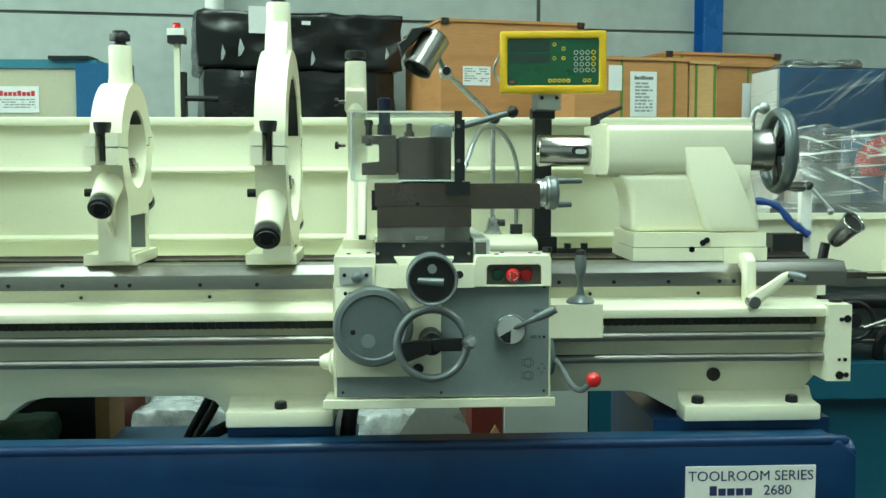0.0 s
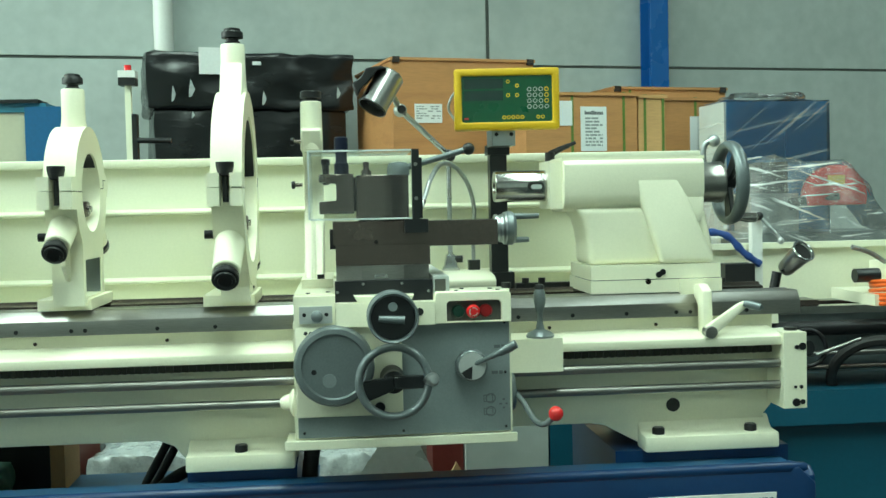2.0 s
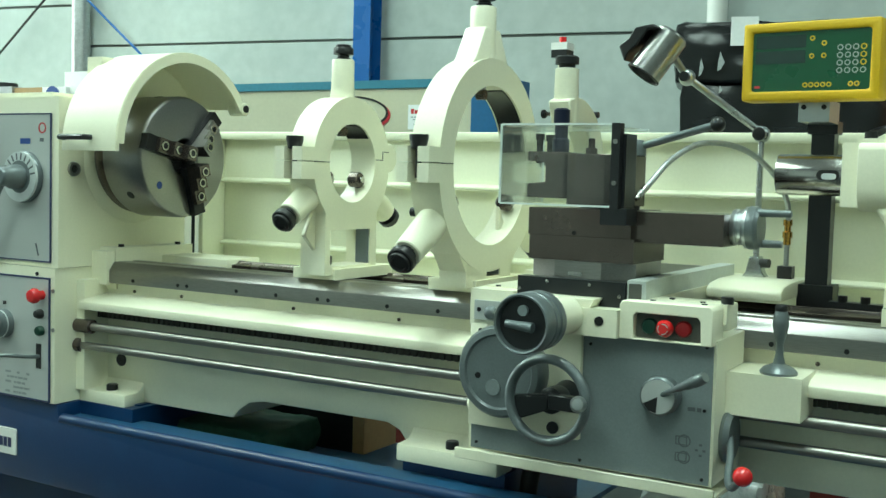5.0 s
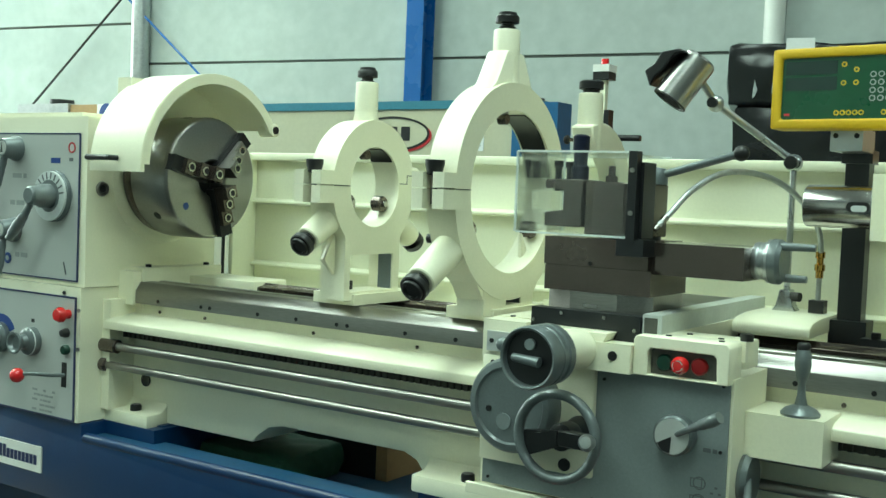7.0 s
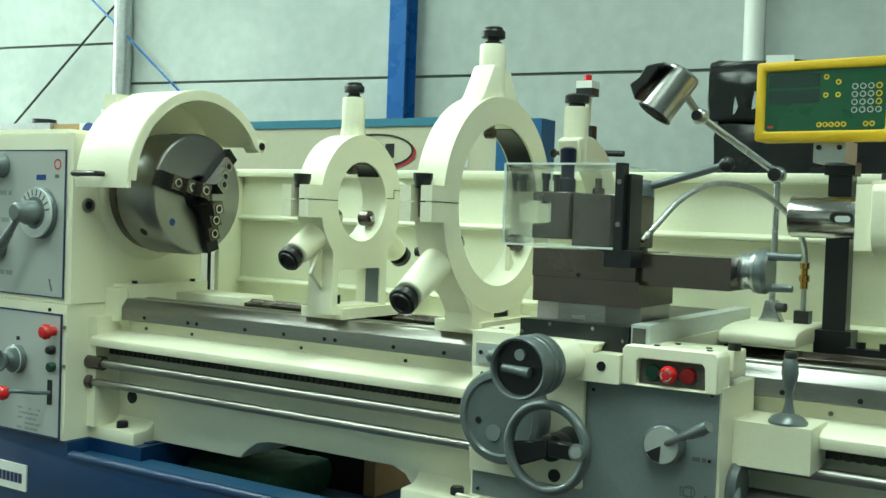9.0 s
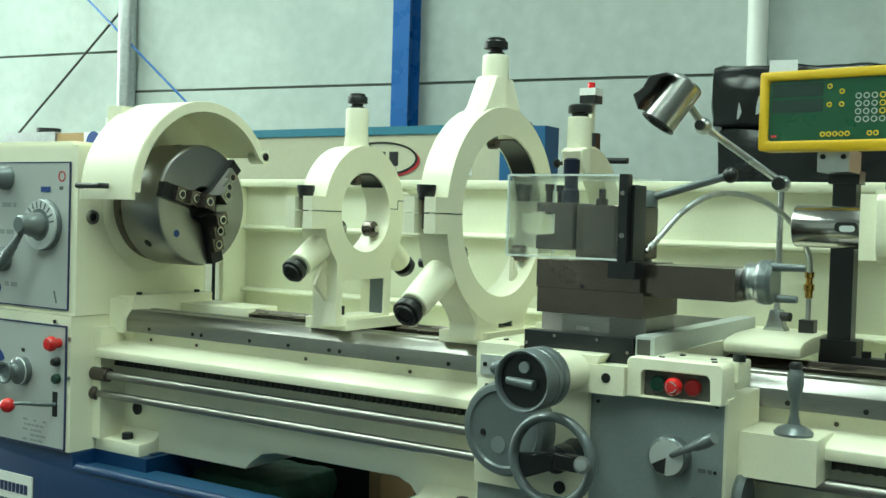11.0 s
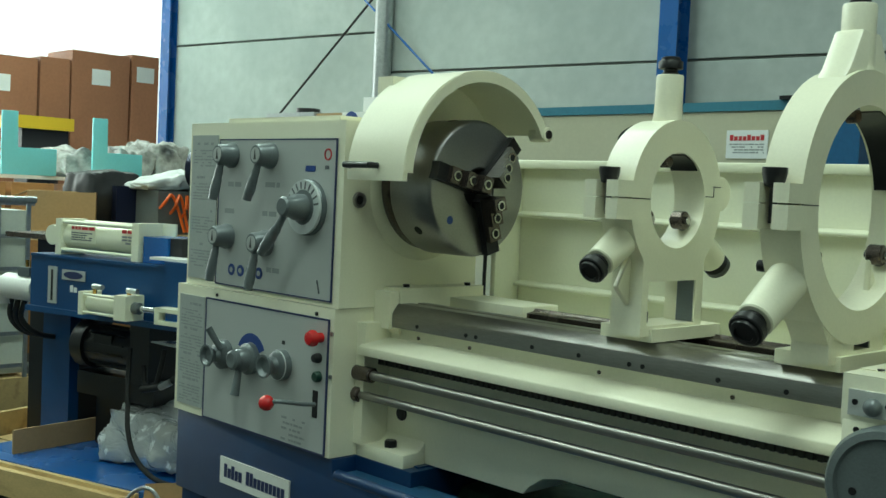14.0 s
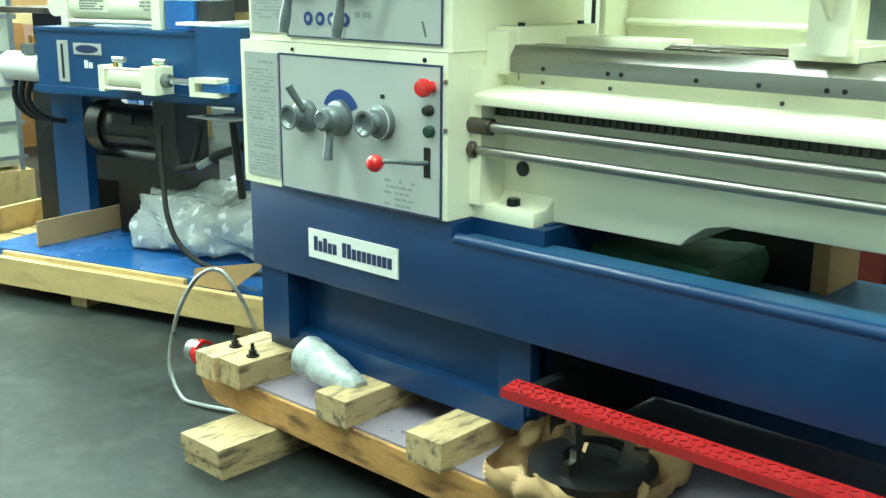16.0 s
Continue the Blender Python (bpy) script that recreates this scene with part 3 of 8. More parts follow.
part("tray_end", prism([(2.83, 0.515), (3.60, 0.515), (3.60, 0.62), (3.0, 0.70), (2.86, 0.722), (2.83, 0.70)], "x", 1.40, 1.436, 0.008), BLUE, lathe)
ped = box(-2.12, -1.14, 2.91, 3.50, 0.30, 0.764, 0.006)
box(-2.12, -2.00, 2.835, 2.93, 0.31, 0.53, 0.006, bm=ped)
box(-2.12, -1.15, 2.862, 3.52, 0.27, 0.335, 0.012, bm=ped)
box(-1.24, -1.14, 2.87, 2.93, 0.31, 0.53, 0.006, bm=ped)
part("pedestal", ped, BLUE, lathe, "blue pedestal with recessed front panel")
part("pedestal", box(0.92, 1.41, 2.95, 3.50, 0.27, 0.757, 0.006), BLUE, lathe)
part("pedestal", box(-0.232, 0.055, 2.951, 3.40, 0.6005, 0.757, 0.004), BLUE, lathe)
part("pedestal", box(-1.36, -1.16, 2.955, 3.40, 0.70, 0.768, 0.004), BLUE, lathe)
# added strip in the lighter blue: lit look, covers the lip's glossy reflection
part("tray_top", box(-1.355, 1.385, 2.842, 2.952, 0.7222, 0.7245), TRAY_BLUE, lathe)
# thin black sheet paints shade over the pedestal's blue inner side
part("inner_panel", box(-1.1395, -1.135, 2.955, 3.50, 0.20, 0.517), MOTOR, lathe, "dark sheet added as shade on the stand's inner side")
part("rear_panel", box(-1.139, 0.919, 3.44, 3.455, 0.20, 0.517, 0.002), BLUE, lathe, "dark back sheet of the stand")
part("bolt", rod((-2.02, 2.868, 0.35), (-2.02, 2.856, 0.35), 0.012, n=6), BLACK_OX, lathe)

for nm, x0, x1, z0, z1 in (("name_plate", -1.886, -1.538, 0.586, 0.666), ("name_plate", 0.975, 1.322, 0.553, 0.660)):
    plate = part(nm, box(x0, x1, 2.8205, 2.8255, z0, z1, 0.001, 1), WHITE, lathe, "white plate with dark lettering")
    if x0 < 0:
        part("print", letter_bars(x0 + 0.022, x1 - 0.018, z0 + 0.022, z1 - 0.018, 2.8204, 4, (5, 10)), INK_NAVY, plate)
    else:
        part("print", text_mesh("TOOLROOM SERIES", 0.038, ((x0 + x1) / 2, 2.8200, 0.633), "y"), INK_NAVY, plate, "dark blue capital lettering")
        part("print", letter_bars(x0 + 0.062, x0 + 0.180, 0.582, 0.608, 2.8204, 6, (5,)), INK_NAVY, plate)
        part("print", text_mesh("2680", 0.038, (x0 + 0.245, 2.8200, 0.594), "y"), INK_NAVY, plate)

# ---- bed ----
bed_out = [(-1.36, 0.768), (-1.16, 0.768), (-0.83, 0.768), (-0.81, 0.79), (-0.77, 0.818), (-0.72, 0.828), (-0.31, 0.828), (-0.27, 0.812), (-0.235, 0.768),
           (0.055, 0.768), (0.075, 0.828), (0.86, 0.828), (0.90, 0.822), (0.94, 0.80), (1.00, 0.768), (1.372, 0.768), (1.372, 0.815), (1.355, 0.835),
           (1.385, 0.87), (1.385, 1.125), (-1.36, 1.125)]
part("bed", prism(bed_out, "y", 2.992, 3.30, 0.004), CREAM, lathe, "cream painted bed casting with arched underside")
for x0, x1 in ((-1.372, -1.178), (-0.232, 0.052), (0.995, 1.372)):
    foot = part("bed_foot", prism([(2.915, 0.757), (3.0, 0.757), (3.0, 0.84), (2.985, 0.815), (2.97, 0.803), (2.915, 0.800)], "x", x0, x1, 0.006), CREAM, lathe)
    for bx in ((x0 + 0.105,) if x1 < 0.9 else (x0 + 0.046, x1 - 0.07)):
        bolt_x = -0.09 if x0 == -0.232 else bx
        part("bolt", revolve([(0, 0), (0.017, 0), (0.017, 0.016), (0.014, 0.02), (0, 0.02)], (bolt_x, 2.95, 0.800), (0, 0, 1), 12), BLACK_OX, foot)
way_front = prism([(2.965, 1.120), (2.965, 1.158), (2.985, 1.184), (3.028, 1.184), (3.040, 1.170), (3.052, 1.184), (3.075, 1.184), (3.075, 1.120)], "x", -1.368, 1.455, 0.0015, 1)
part("front_way", way_front, STEEL, lathe, "ground steel bed way with oily sheen")
part("rear_way", prism([(3.19, 1.10), (3.19, 1.180), (3.215, 1.184), (3.225, 1.192), (3.235, 1.184), (3.27, 1.184), (3.27, 1.10)], "x", -1.018, 1.44, 0.0015, 1), STEEL_DARK, lathe, "dark rear bed way")
# black sheet standing in for the shade between the two ways
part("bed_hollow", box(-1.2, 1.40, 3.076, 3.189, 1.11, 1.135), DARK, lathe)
part("gap_wedge", prism([(3.175, 1.120), (3.175, 1.196), (3.325, 1.196), (3.325, 1.120)], "x", -1.36, -1.02, 0.003), CREAM, lathe)
for x in (-1.20, -1.02, -0.985, -0.80, -0.66, -0.52, -0.485, -0.30, -0.15, 0.66, 0.81, 0.96, 1.10, 1.14, 1.30):
    part("screw", rod((x, 2.9655, 1.133), (x, 2.963, 1.133), 0.0055, n=10), BLACK_OX, lathe)
for x in (-1.22, -1.03, -0.62, -0.28, 0.75, 1.05, 1.22):
    part("pin", rod((x, 2.993, 1.098), (x, 2.989, 1.098), 0.005, n=8), STEEL_DARK, lathe)
for x, z in ((-1.273, 0.886), (1.096, 0.872)):
    part("hole_plug", revolve([(0, 0.001), (0.013, 0.001), (0.017, 0.004), (0.019, 0.004), (0.019, 0), (0, 0)], (x, 2.992, z), (0, -1, 0), 24), BLACK, lathe)
ledge = prism([(2.992, 1.088), (2.905, 1.076), (2.888, 1.068), (2.888, 1.044), (2.900, 1.044), (2.900, 1.052), (2.992, 1.060)], "x", -1.345, 1.37, 0.003)
part("rod_cover", ledge, CREAM, lathe, "sloping cream cover above the feed rods")
rack = B()
box(-1.34, 1.37, 2.955, 2.992, 1.016, 1.042, bm=rack)
for k in range(135):
    x = -1.33 + 0.02 * k
    if -0.0 < x < 0.6:
        continue
    box(x, x + 0.010, 2.948, 2.956, 1.016, 1.040, bm=rack)
part("gear_rack", rack, RACK_IRON, lathe, "dark toothed rack")
part("lead_screw", rod((-1.36, 2.905, 0.993), (1.375, 2.905, 0.993), 0.0125, n=20), ROD_STEEL, lathe, "bright steel lead screw")
part("feed_rod", rod((-1.36, 2.905, 0.934), (1.375, 2.905, 0.934), 0.0115, n=20), ROD_STEEL, lathe, "bright steel feed rod")
for z in (0.993, 0.934):
    part("rod_collar", rod((-1.37, 2.905, z), (-1.30 if z > 0.95 else -1.345, 2.905, z), 0.021, n=24, chamfer=0.003), STEEL_DARK, lathe)
bracket = part("end_bracket", box(1.368, 1.432, 2.875, 2.992, 0.872, 1.078, 0.010, 3), CREAM, lathe, "cream end bracket of the feed rods")
for x, z, r in ((1.404, 1.038, 0.006), (1.420, 1.040, 0.010), (1.400, 0.930, 0.004), (1.416, 0.930, 0.005), (1.402, 0.888, 0.011), (1.420, 0.889, 0.007)):
    part("screw", rod((x, 2.8755, z), (x, 2.872, z), r, n=14), BLACK_OX, bracket)
part("cap", rod((1.41, 2.93, 1.076), (1.41, 2.93, 1.086), 0.018, n=16), BLACK, bracket)

# ---- headstock ----
head = part("headstock_body", box(-2.126, -1.362, 2.828, 3.345, 1.168, 1.669, 0.012, 3), CREAM, lathe, "cream painted headstock casting")
part("headstock_top", box(-1.93, -1.40, 2.836, 3.33, 1.664, 1.682, 0.006), CREAM, lathe)
lower = part("gearbox_body", box(-2.160, -1.366, 2.8195, 3.345, 0.766, 1.166, 0.010, 3), CREAM, lathe, "cream painted feed gearbox")
part("gearbox_side", box(-1.368, -1.332, 2.90, 3.38, 0.80, 1.13, 0.006), CREAM, lathe)
part("bed_shoulder", box(-1.40, -1.292, 2.985, 3.31, 1.10, 1.225, 0.008), CREAM, lathe)
part("bed_shoulder_gap", box(-1.365, -1.30, 2.955, 3.0, 1.115, 1.215, 0.006), CREAM, lathe)
for x, y, z in ((-1.32, 3.03, 1.2255), (-1.31, 3.26, 1.2255)):
    part("bolt", rod((x, y, z - 0.002), (x, y, z + 0.008), 0.009, n=10), BLACK_OX, lathe)
UP_Y, LO_Y = 2.8275, 2.8190
up_panel = part("control_panel", box(-1.953, -1.392, UP_Y - 0.004, UP_Y, 1.184, 1.618, 0.001, 1), SILVER_PLATE, lathe, "silver-grey control panel with dark rim")
part("rim", frame_prism([(-1.955, 1.182), (-1.390, 1.182), (-1.390, 1.620), (-1.955, 1.620)], [(-1.951, 1.186), (-1.394, 1.186), (-1.394, 1.616), (-1.951, 1.616)], "y", UP_Y - 0.005, UP_Y - 0.001), INK_NAVY, up_panel)
lo_panel = part("control_panel", box(-1.985, -1.384, LO_Y - 0.004, LO_Y, 0.770, 1.136, 0.001, 1), SILVER_PLATE, lathe, "silver-grey feed gearbox panel with dark rim")
part("rim", frame_prism([(-1.987, 0.768), (-1.382, 0.768), (-1.382, 1.138), (-1.987, 1.138)], [(-1.982, 0.773), (-1.387, 0.773), (-1.387, 1.133), (-1.982, 1.133)], "y", LO_Y - 0.005, LO_Y - 0.001), INK_NAVY, lo_panel)
for x0, x1, z0, z1, y, seed in ((-2.112, -1.967, 1.19, 1.632, UP_Y, 3), (-2.140, -1.995, 0.790, 1.135, LO_Y, 8)):
    chart = part("chart_plate", box(x0, x1, y - 0.003, y, z0, z1, 0.001, 1), PALE_PLATE, lathe, "pale engraved gear chart")
    for k in range(4):
        zz = z1 - 0.02 - (z1 - z0 - 0.03) * k / 4
        part("print", print_bars(x0 + 0.03, x1 - 0.02, zz - 0.012, zz, y - 0.003, 1, seed + k, 0.6), INK_PALE, chart)
        part("print", print_bars(x0 + 0.012, x1 - 0.012, zz - 0.078, zz - 0.022, y - 0.003, 6, seed + 10 + k, 0.75, 0.55), INK_PALE, chart)


def speed_knob(x, z, y, down, parent):
    """A round selector with a slotted face and a drooping lever."""
    knob = part("selector_knob", revolve([(0, 0), (0.038, 0), (0.038, 0.012), (0.033, 0.020), (0.031, 0.045), (0.026, 0.053), (0, 0.053)], (x, y, z), (0, -1, 0), 28), GREY_CAST, parent, "grey cast selector knob")
    part("face", rod((x, y - 0.053, z), (x, y - 0.0545, z), 0.021, n=22), SILVER_PLATE, knob)
    part("arrow", prism([(x - 0.005, z - 0.014), (x + 0.005, z - 0.014), (x, z + 0.016)], "y", y - 0.0555, y - 0.0545), BLACK, knob)
    dx, dz = math.sin(radians(down)), -math.cos(radians(down))
    p = Vector((x, y - 0.035, z))
    q = p + Vector((dx, -0.10, dz)) * 0.03
    r = p + Vector((dx, -0.12, dz)) * 0.135
    part("lever", tube([p, q, (q + r) / 2, r], [0.009, 0.009, 0.010, 0.012, 0.014, 0.015, 0.013], 12), GREY_CAST, knob)
    return knob


for x, z, a in ((-1.885, 1.572, -8), (-1.690, 1.572, -16), (-1.895, 1.330, -6), (-1.695, 1.322, -4)):
    speed_knob(x, z, UP_Y - 0.004, a, lathe)
dial = part("speed_dial", revolve([(0, 0), (0.077, 0), (0.077, 0.012), (0.070, 0.020), (0.045, 0.024), (0, 0.024)], (-1.500, UP_Y - 0.004, 1.432), (0, -1, 0), 40), GREY_CAST, lathe, "large grey speed dial with silver scale")
scale_ring = part("dial_scale", frame_prism(circle(-1.5, 1.432, 0.074, 40), circle(-1.5, 1.432, 0.047, 40), "y", UP_Y - 0.0275, UP_Y - 0.020), SCALE, dial)
for k in range(9):
    a = radians(10 + 18 * k)
    c = Vector((-1.5 + 0.060 * math.cos(a), UP_Y - 0.0275, 1.432 + 0.060 * math.sin(a)))
    part("mark", turned(box(c.x - 0.010, c.x + 0.010, c.y - 0.001, c.y, c.z - 0.0025, c.z + 0.0025), c, ry=-math.degrees(a)), INK, dial)
part("hub", revolve([(0, 0), (0.036, 0), (0.036, 0.030), (0.030, 0.040), (0.028, 0.066), (0.022, 0.072), (0, 0.072)], (-1.500, UP_Y - 0.026, 1.432), (0, -1, 0), 28), GREY_CAST, dial)
part("lever", tube([(-1.502, UP_Y - 0.078, 1.425), (-1.522, UP_Y - 0.086, 1.385), (-1.552, UP_Y - 0.092, 1.345), (-1.585, UP_Y - 0.100, 1.300)], [0.009, 0.010, 0.011, 0.014, 0.016, 0.015, 0.012], 12), GREY_CAST, dial)
part("badge", box(-1.523, -1.480, UP_Y - 0.0055, UP_Y - 0.004, 1.530, 1.546), INK_BLUE, up_panel)
for k in range(4):
    part("badge", rod((-1.868 + 0.047 * k, UP_Y - 0.004, 1.232), (-1.868 + 0.047 * k, UP_Y - 0.0055, 1.232), 0.0175, n=20), INK_BLUE, up_panel)
    part("badge", rod((-1.868 + 0.047 * k, UP_Y - 0.0055, 1.232), (-1.868 + 0.047 * k, UP_Y - 0.0065, 1.232), 0.008, n=10), PALE_PLATE, up_panel)
part("mark", frame_prism(circle(-1.427, 1.577, 0.016, 20), circle(-1.427, 1.577, 0.012, 20), "y", UP_Y - 0.0055, UP_Y - 0.004), INK_RED, up_panel)
part("mark", print_bars(-1.438, -1.416, 1.534, 1.550, UP_Y - 0.004, 1, 3, 1.0), INK, up_panel)
part("mark", turned(box(-1.450, -1.446, UP_Y - 0.006, UP_Y - 0.004, 1.200, 1.238), (-1.448, UP_Y, 1.219), ry=-18), INK, up_panel)
for x, z in ((-1.872, 1.475), (-1.680, 1.478), (-1.885, 1.395), (-1.690, 1.395), (-1.660, 1.235)):
    part("print", print_bars(x - 0.03, x + 0.04, z, z + 0.022, UP_Y - 0.004, 1, int(-x * 100), 0.9), INK_PALE, up_panel)
part("screw", rod((-1.44, LO_Y - 0.001, 1.147), (-1.44, LO_Y - 0.004, 1.147), 0.006, n=10), BLACK_OX, lathe)
part("screw", rod((-1.93, LO_Y - 0.001, 1.149), (-1.93, LO_Y - 0.004, 1.149), 0.005, n=10), BLACK_OX, lathe)

PY = LO_Y - 0.004


def cup_knob(x, z, parent, label):
    """A trumpet-shaped feed knob with a hollow end."""
    return part("feed_knob", revolve([(0, 0), (0.044, 0), (0.044, 0.018), (0.034, 0.028), (0.024, 0.030), (0.020, 0.044), (0.027, 0.056), (0.033, 0.062), (0.033, 0.068), (0.027, 0.068), (0.018, 0.058), (0, 0.056)], (x, PY, z), (0, -1, 0), 30), GREY_CAST, parent, label)


k1 = cup_knob(-1.872, 0.978, lathe, "grey cast feed selector with cupped end")
k2 = part("feed_knob", revolve([(0, 0), (0.046, 0), (0.046, 0.016), (0.036, 0.024), (0.034, 0.045), (0.028, 0.052), (0.028, 0.066), (0.021, 0.070), (0, 0.066)], (-1.738, PY, 0.983), (0, -1, 0), 30), GREY_CAST, lathe, "grey cast feed selector with stub lever")
k3 = cup_knob(-1.582, 0.988, lathe, "grey cast feed dial with silver numbered ring")
part("lever", rod((-1.852, PY - 0.030, 0.998), (-1.872, PY - 0.062, 1.060), 0.009, 0.011, 12), GREY_CAST, k1)
part("lever", rod((-1.736, PY - 0.040, 0.965), (-1.726, PY - 0.060, 0.882), 0.009, 0.014, 12), GREY_CAST, k2)
part("arc_badge", prism(circle(-1.738, 0.985, 0.072, 16, 25, 155) + circle(-1.738, 0.985, 0.046, 16, 155, 25), "y", PY - 0.0015, PY), INK_BLUE, lo_panel)
part("number_ring", frame_prism(circle(-1.582, 0.988, 0.043, 32), circle(-1.582, 0.988, 0.026, 32), "y", PY - 0.0215, PY - 0.017), SCALE, k3)
part("mark", box(-1.589, -1.575, PY - 0.0015, PY, 1.045, 1.056), BLACK, lo_panel)
hs_stop = part("stop_button", revolve([(0, 0), (0.014, 0), (0.014, 0.022), (0.022, 0.024), (0.023, 0.034), (0.017, 0.044), (0, 0.047)], (-1.414, PY, 1.086), (0, -1, 0), 28), RED, lathe, "red mushroom emergency stop button")
part("switch", revolve([(0, 0), (0.014, 0), (0.014, 0.010), (0.010, 0.020), (0, 0.022)], (-1.420, PY, 1.030), (0, -1, 0), 20), BLACK, lathe)
part("lamp_button", revolve([(0, 0), (0.015, 0), (0.015, 0.012), (0.012, 0.016), (0, 0.017)], (-1.418, PY, 0.980), (0, -1, 0), 20), GREEN_BTN, lathe)
part("slot", box(-1.440, -1.418, PY - 0.0012, PY, 0.866, 0.940), BLACK, lo_panel)
lever = part("start_lever", tube([(-1.428, PY, 0.902), (-1.434, PY - 0.040, 0.906), (-1.446, PY - 0.075, 0.912), (-1.466, PY - 0.100, 0.914), (-1.484, PY - 0.112, 0.910)], 0.006, 10), GREY_CAST, lathe, "grey cranked start lever")
part("ball", ball((-1.490, PY - 0.116, 0.908), 0.0215), RED, lever, "red plastic ball")
for k in range(5):
    part("print", print_bars(-1.578 + 0.008 * (k % 2), -1.470 - 0.01 * (k % 3), 0.838 - 0.015 * k, 0.848 - 0.015 * k, PY, 1, 20 + k, 0.85), INK_PALE, lo_panel)
for x, z in ((-1.372, 1.10), (-1.372, 0.985)):
    part("screw", rod((x, LO_Y + 0.0005, z), (x, LO_Y - 0.003, z), 0.006, n=10), STEEL, lathe)
part("sight_glass", revolve([(0, 0.002), (0.012, 0.002), (0.014, 0.008), (0.020, 0.008), (0.022, 0), (0, 0)], (-1.362, 2.882, 1.459), (1, 0, 0), 26), STEEL, lathe, "round oil sight glass with steel rim")
part("sight_glass_eye", rod((-1.361, 2.882, 1.459), (-1.358, 2.882, 1.459), 0.012, n=18), BLACK, lathe)
part("spindle_boss", revolve([(0, 0), (0.20, 0), (0.185, 0.02), (0.16, 0.03), (0, 0.03)], (-1.362, AXY, AXZ), (1, 0, 0), 48), CREAM, lathe)

# ---- splash guard ----
GY = 3.50
part("splash_guard", prism([(GY, 1.150), (GY + 0.02, 1.150), (GY + 0.02, 1.590), (GY, 1.590)], "x", -1.33, 1.345, 0.002), CREAM_SHEET, lathe, "cream sheet-steel splash guard with folded ribs")
part("rib", prism([(GY - 0.030, 1.574), (GY + 0.03, 1.574), (GY + 0.03, 1.600), (GY - 0.030, 1.600)], "x", -1.335, 1.35, 0.005), CREAM_SHEET, lathe)
for z in (1.441, 1.230):
    part("rib", prism([(GY, z + 0.006), (GY - 0.030, z - 0.002), (GY - 0.030, z - 0.010), (GY, z - 0.014)], "x", -1.32, 1.335, 0.002), CREAM_SHEET, lathe)
part("splash_floor", prism([(GY, 1.152), (GY - 0.19, 1.120), (GY - 0.19, 1.112), (GY, 1.144)], "x", -1.33, 1.345, 0.002), CREAM_SHEET, lathe)
part("splash_end", prism([(3.392, 1.15), (GY, 1.15), (GY, 1.595), (3.392, 1.595)], "x", -1.345, -1.325, 0.003), CREAM_SHEET, lathe)
part("stop_rod", rod((-1.352, 3.375, 1.150), (-1.352, 3.375, 1.36), 0.006, n=10), BLACK_OX, lathe)

# ---- chuck and its guard ----
CHY, CHZ = 3.102, 1.504
chuck = thing("lathe_chuck", (-1.22, CHY, CHZ), "three-jaw steel lathe chuck with black stepped jaws", "chuck")
part("back_plate", revolve([(0, 0), (0.166, 0), (0.174, 0.012), (0.174, 0.050), (0, 0.050)], (-1.335, CHY, CHZ), (1, 0, 0), 64), STEEL_DARK, chuck, "dark steel back plate")
part("body", revolve([(0, 0), (0.179, 0), (0.182, 0.006), (0.182, 0.140), (0.176, 0.152), (0.172, 0.154), (0.058, 0.154), (0.052, 0.148), (0.052, 0.090), (0, 0.090)], (-1.285, CHY, CHZ), (1, 0, 0), 72), STEEL_CHUCK, chuck, "turned steel chuck body")
part("bore", rod((-1.190, CHY, CHZ), (-1.186, CHY, CHZ), 0.050, n=32), DARK, chuck)
FX = -1.131
for ang in (166, 46, 286):
    def jawed(bm):
        return turned(bm, (FX, CHY, CHZ), rx=ang)
    jb = box(FX - 0.012, FX + 0.020, CHY + 0.030, CHY + 0.178, CHZ - 0.023, CHZ + 0.023, 0.002, 1)
    jaw = part("jaw", jawed(jb), BLACK_OX, chuck, "black stepped jaw with bright bolts")
    sb = B()
    for k, (r0, r1, h) in enumerate(((0.024, 0.060, 0.072), (0.060, 0.098, 0.052), (0.098, 0.142, 0.036))):
        box(FX + 0.018, FX + h, CHY + r0, CHY + r1, CHZ - 0.021, CHZ + 0.021, 0.003, 2, bm=sb)
    part("steps", jawed(sb), STEEL if ang == 46 else STEEL_DARK, jaw)
    for r0, h in ((0.044, 0.072), (0.079, 0.052), (0.122, 0.036)):
        sc = revolve([(0, -0.004), (0.007, -0.004), (0.009, 0.003), (0.0135, 0.003), (0.0145, 0), (0.0145, -0.002)], (FX + h, CHY + r0, CHZ), (1, 0, 0), 18)
        part("bolt", jawed(sc), BRIGHT, jaw)
        part("socket", jawed(rod((FX + h + 0.0005, CHY + r0, CHZ), (FX + h + 0.0034, CHY + r0, CHZ), 0.0085, n=6)), DARK, jaw)
for ang in (220, 335, 100):
    hole = rod((-1.21, CHY + 0.1828, CHZ), (-1.21, CHY + 0.1810, CHZ), 0.013, n=16)
    part("key_hole", turned(hole, (FX, CHY, CHZ), rx=ang), DARK, chuck)
part("badge", turned(rod((FX - 0.001, CHY + 0.134, CHZ), (FX + 0.0008, CHY + 0.134, CHZ), 0.011, n=16), (FX, CHY, CHZ), rx=219.5), INK_BLUE, chuck, "small round blue sticker")

guard = thing("chuck_guard", (-1.21, 3.30, 1.66), "cream curved chuck guard with black grip", "machine guard")
GC, GR = (3.085, 1.524), 0.288
arc = circle(*GC, GR, 40, 30, 177)
arc_in = circle(*GC, GR - 0.014, 40, 177, 30)
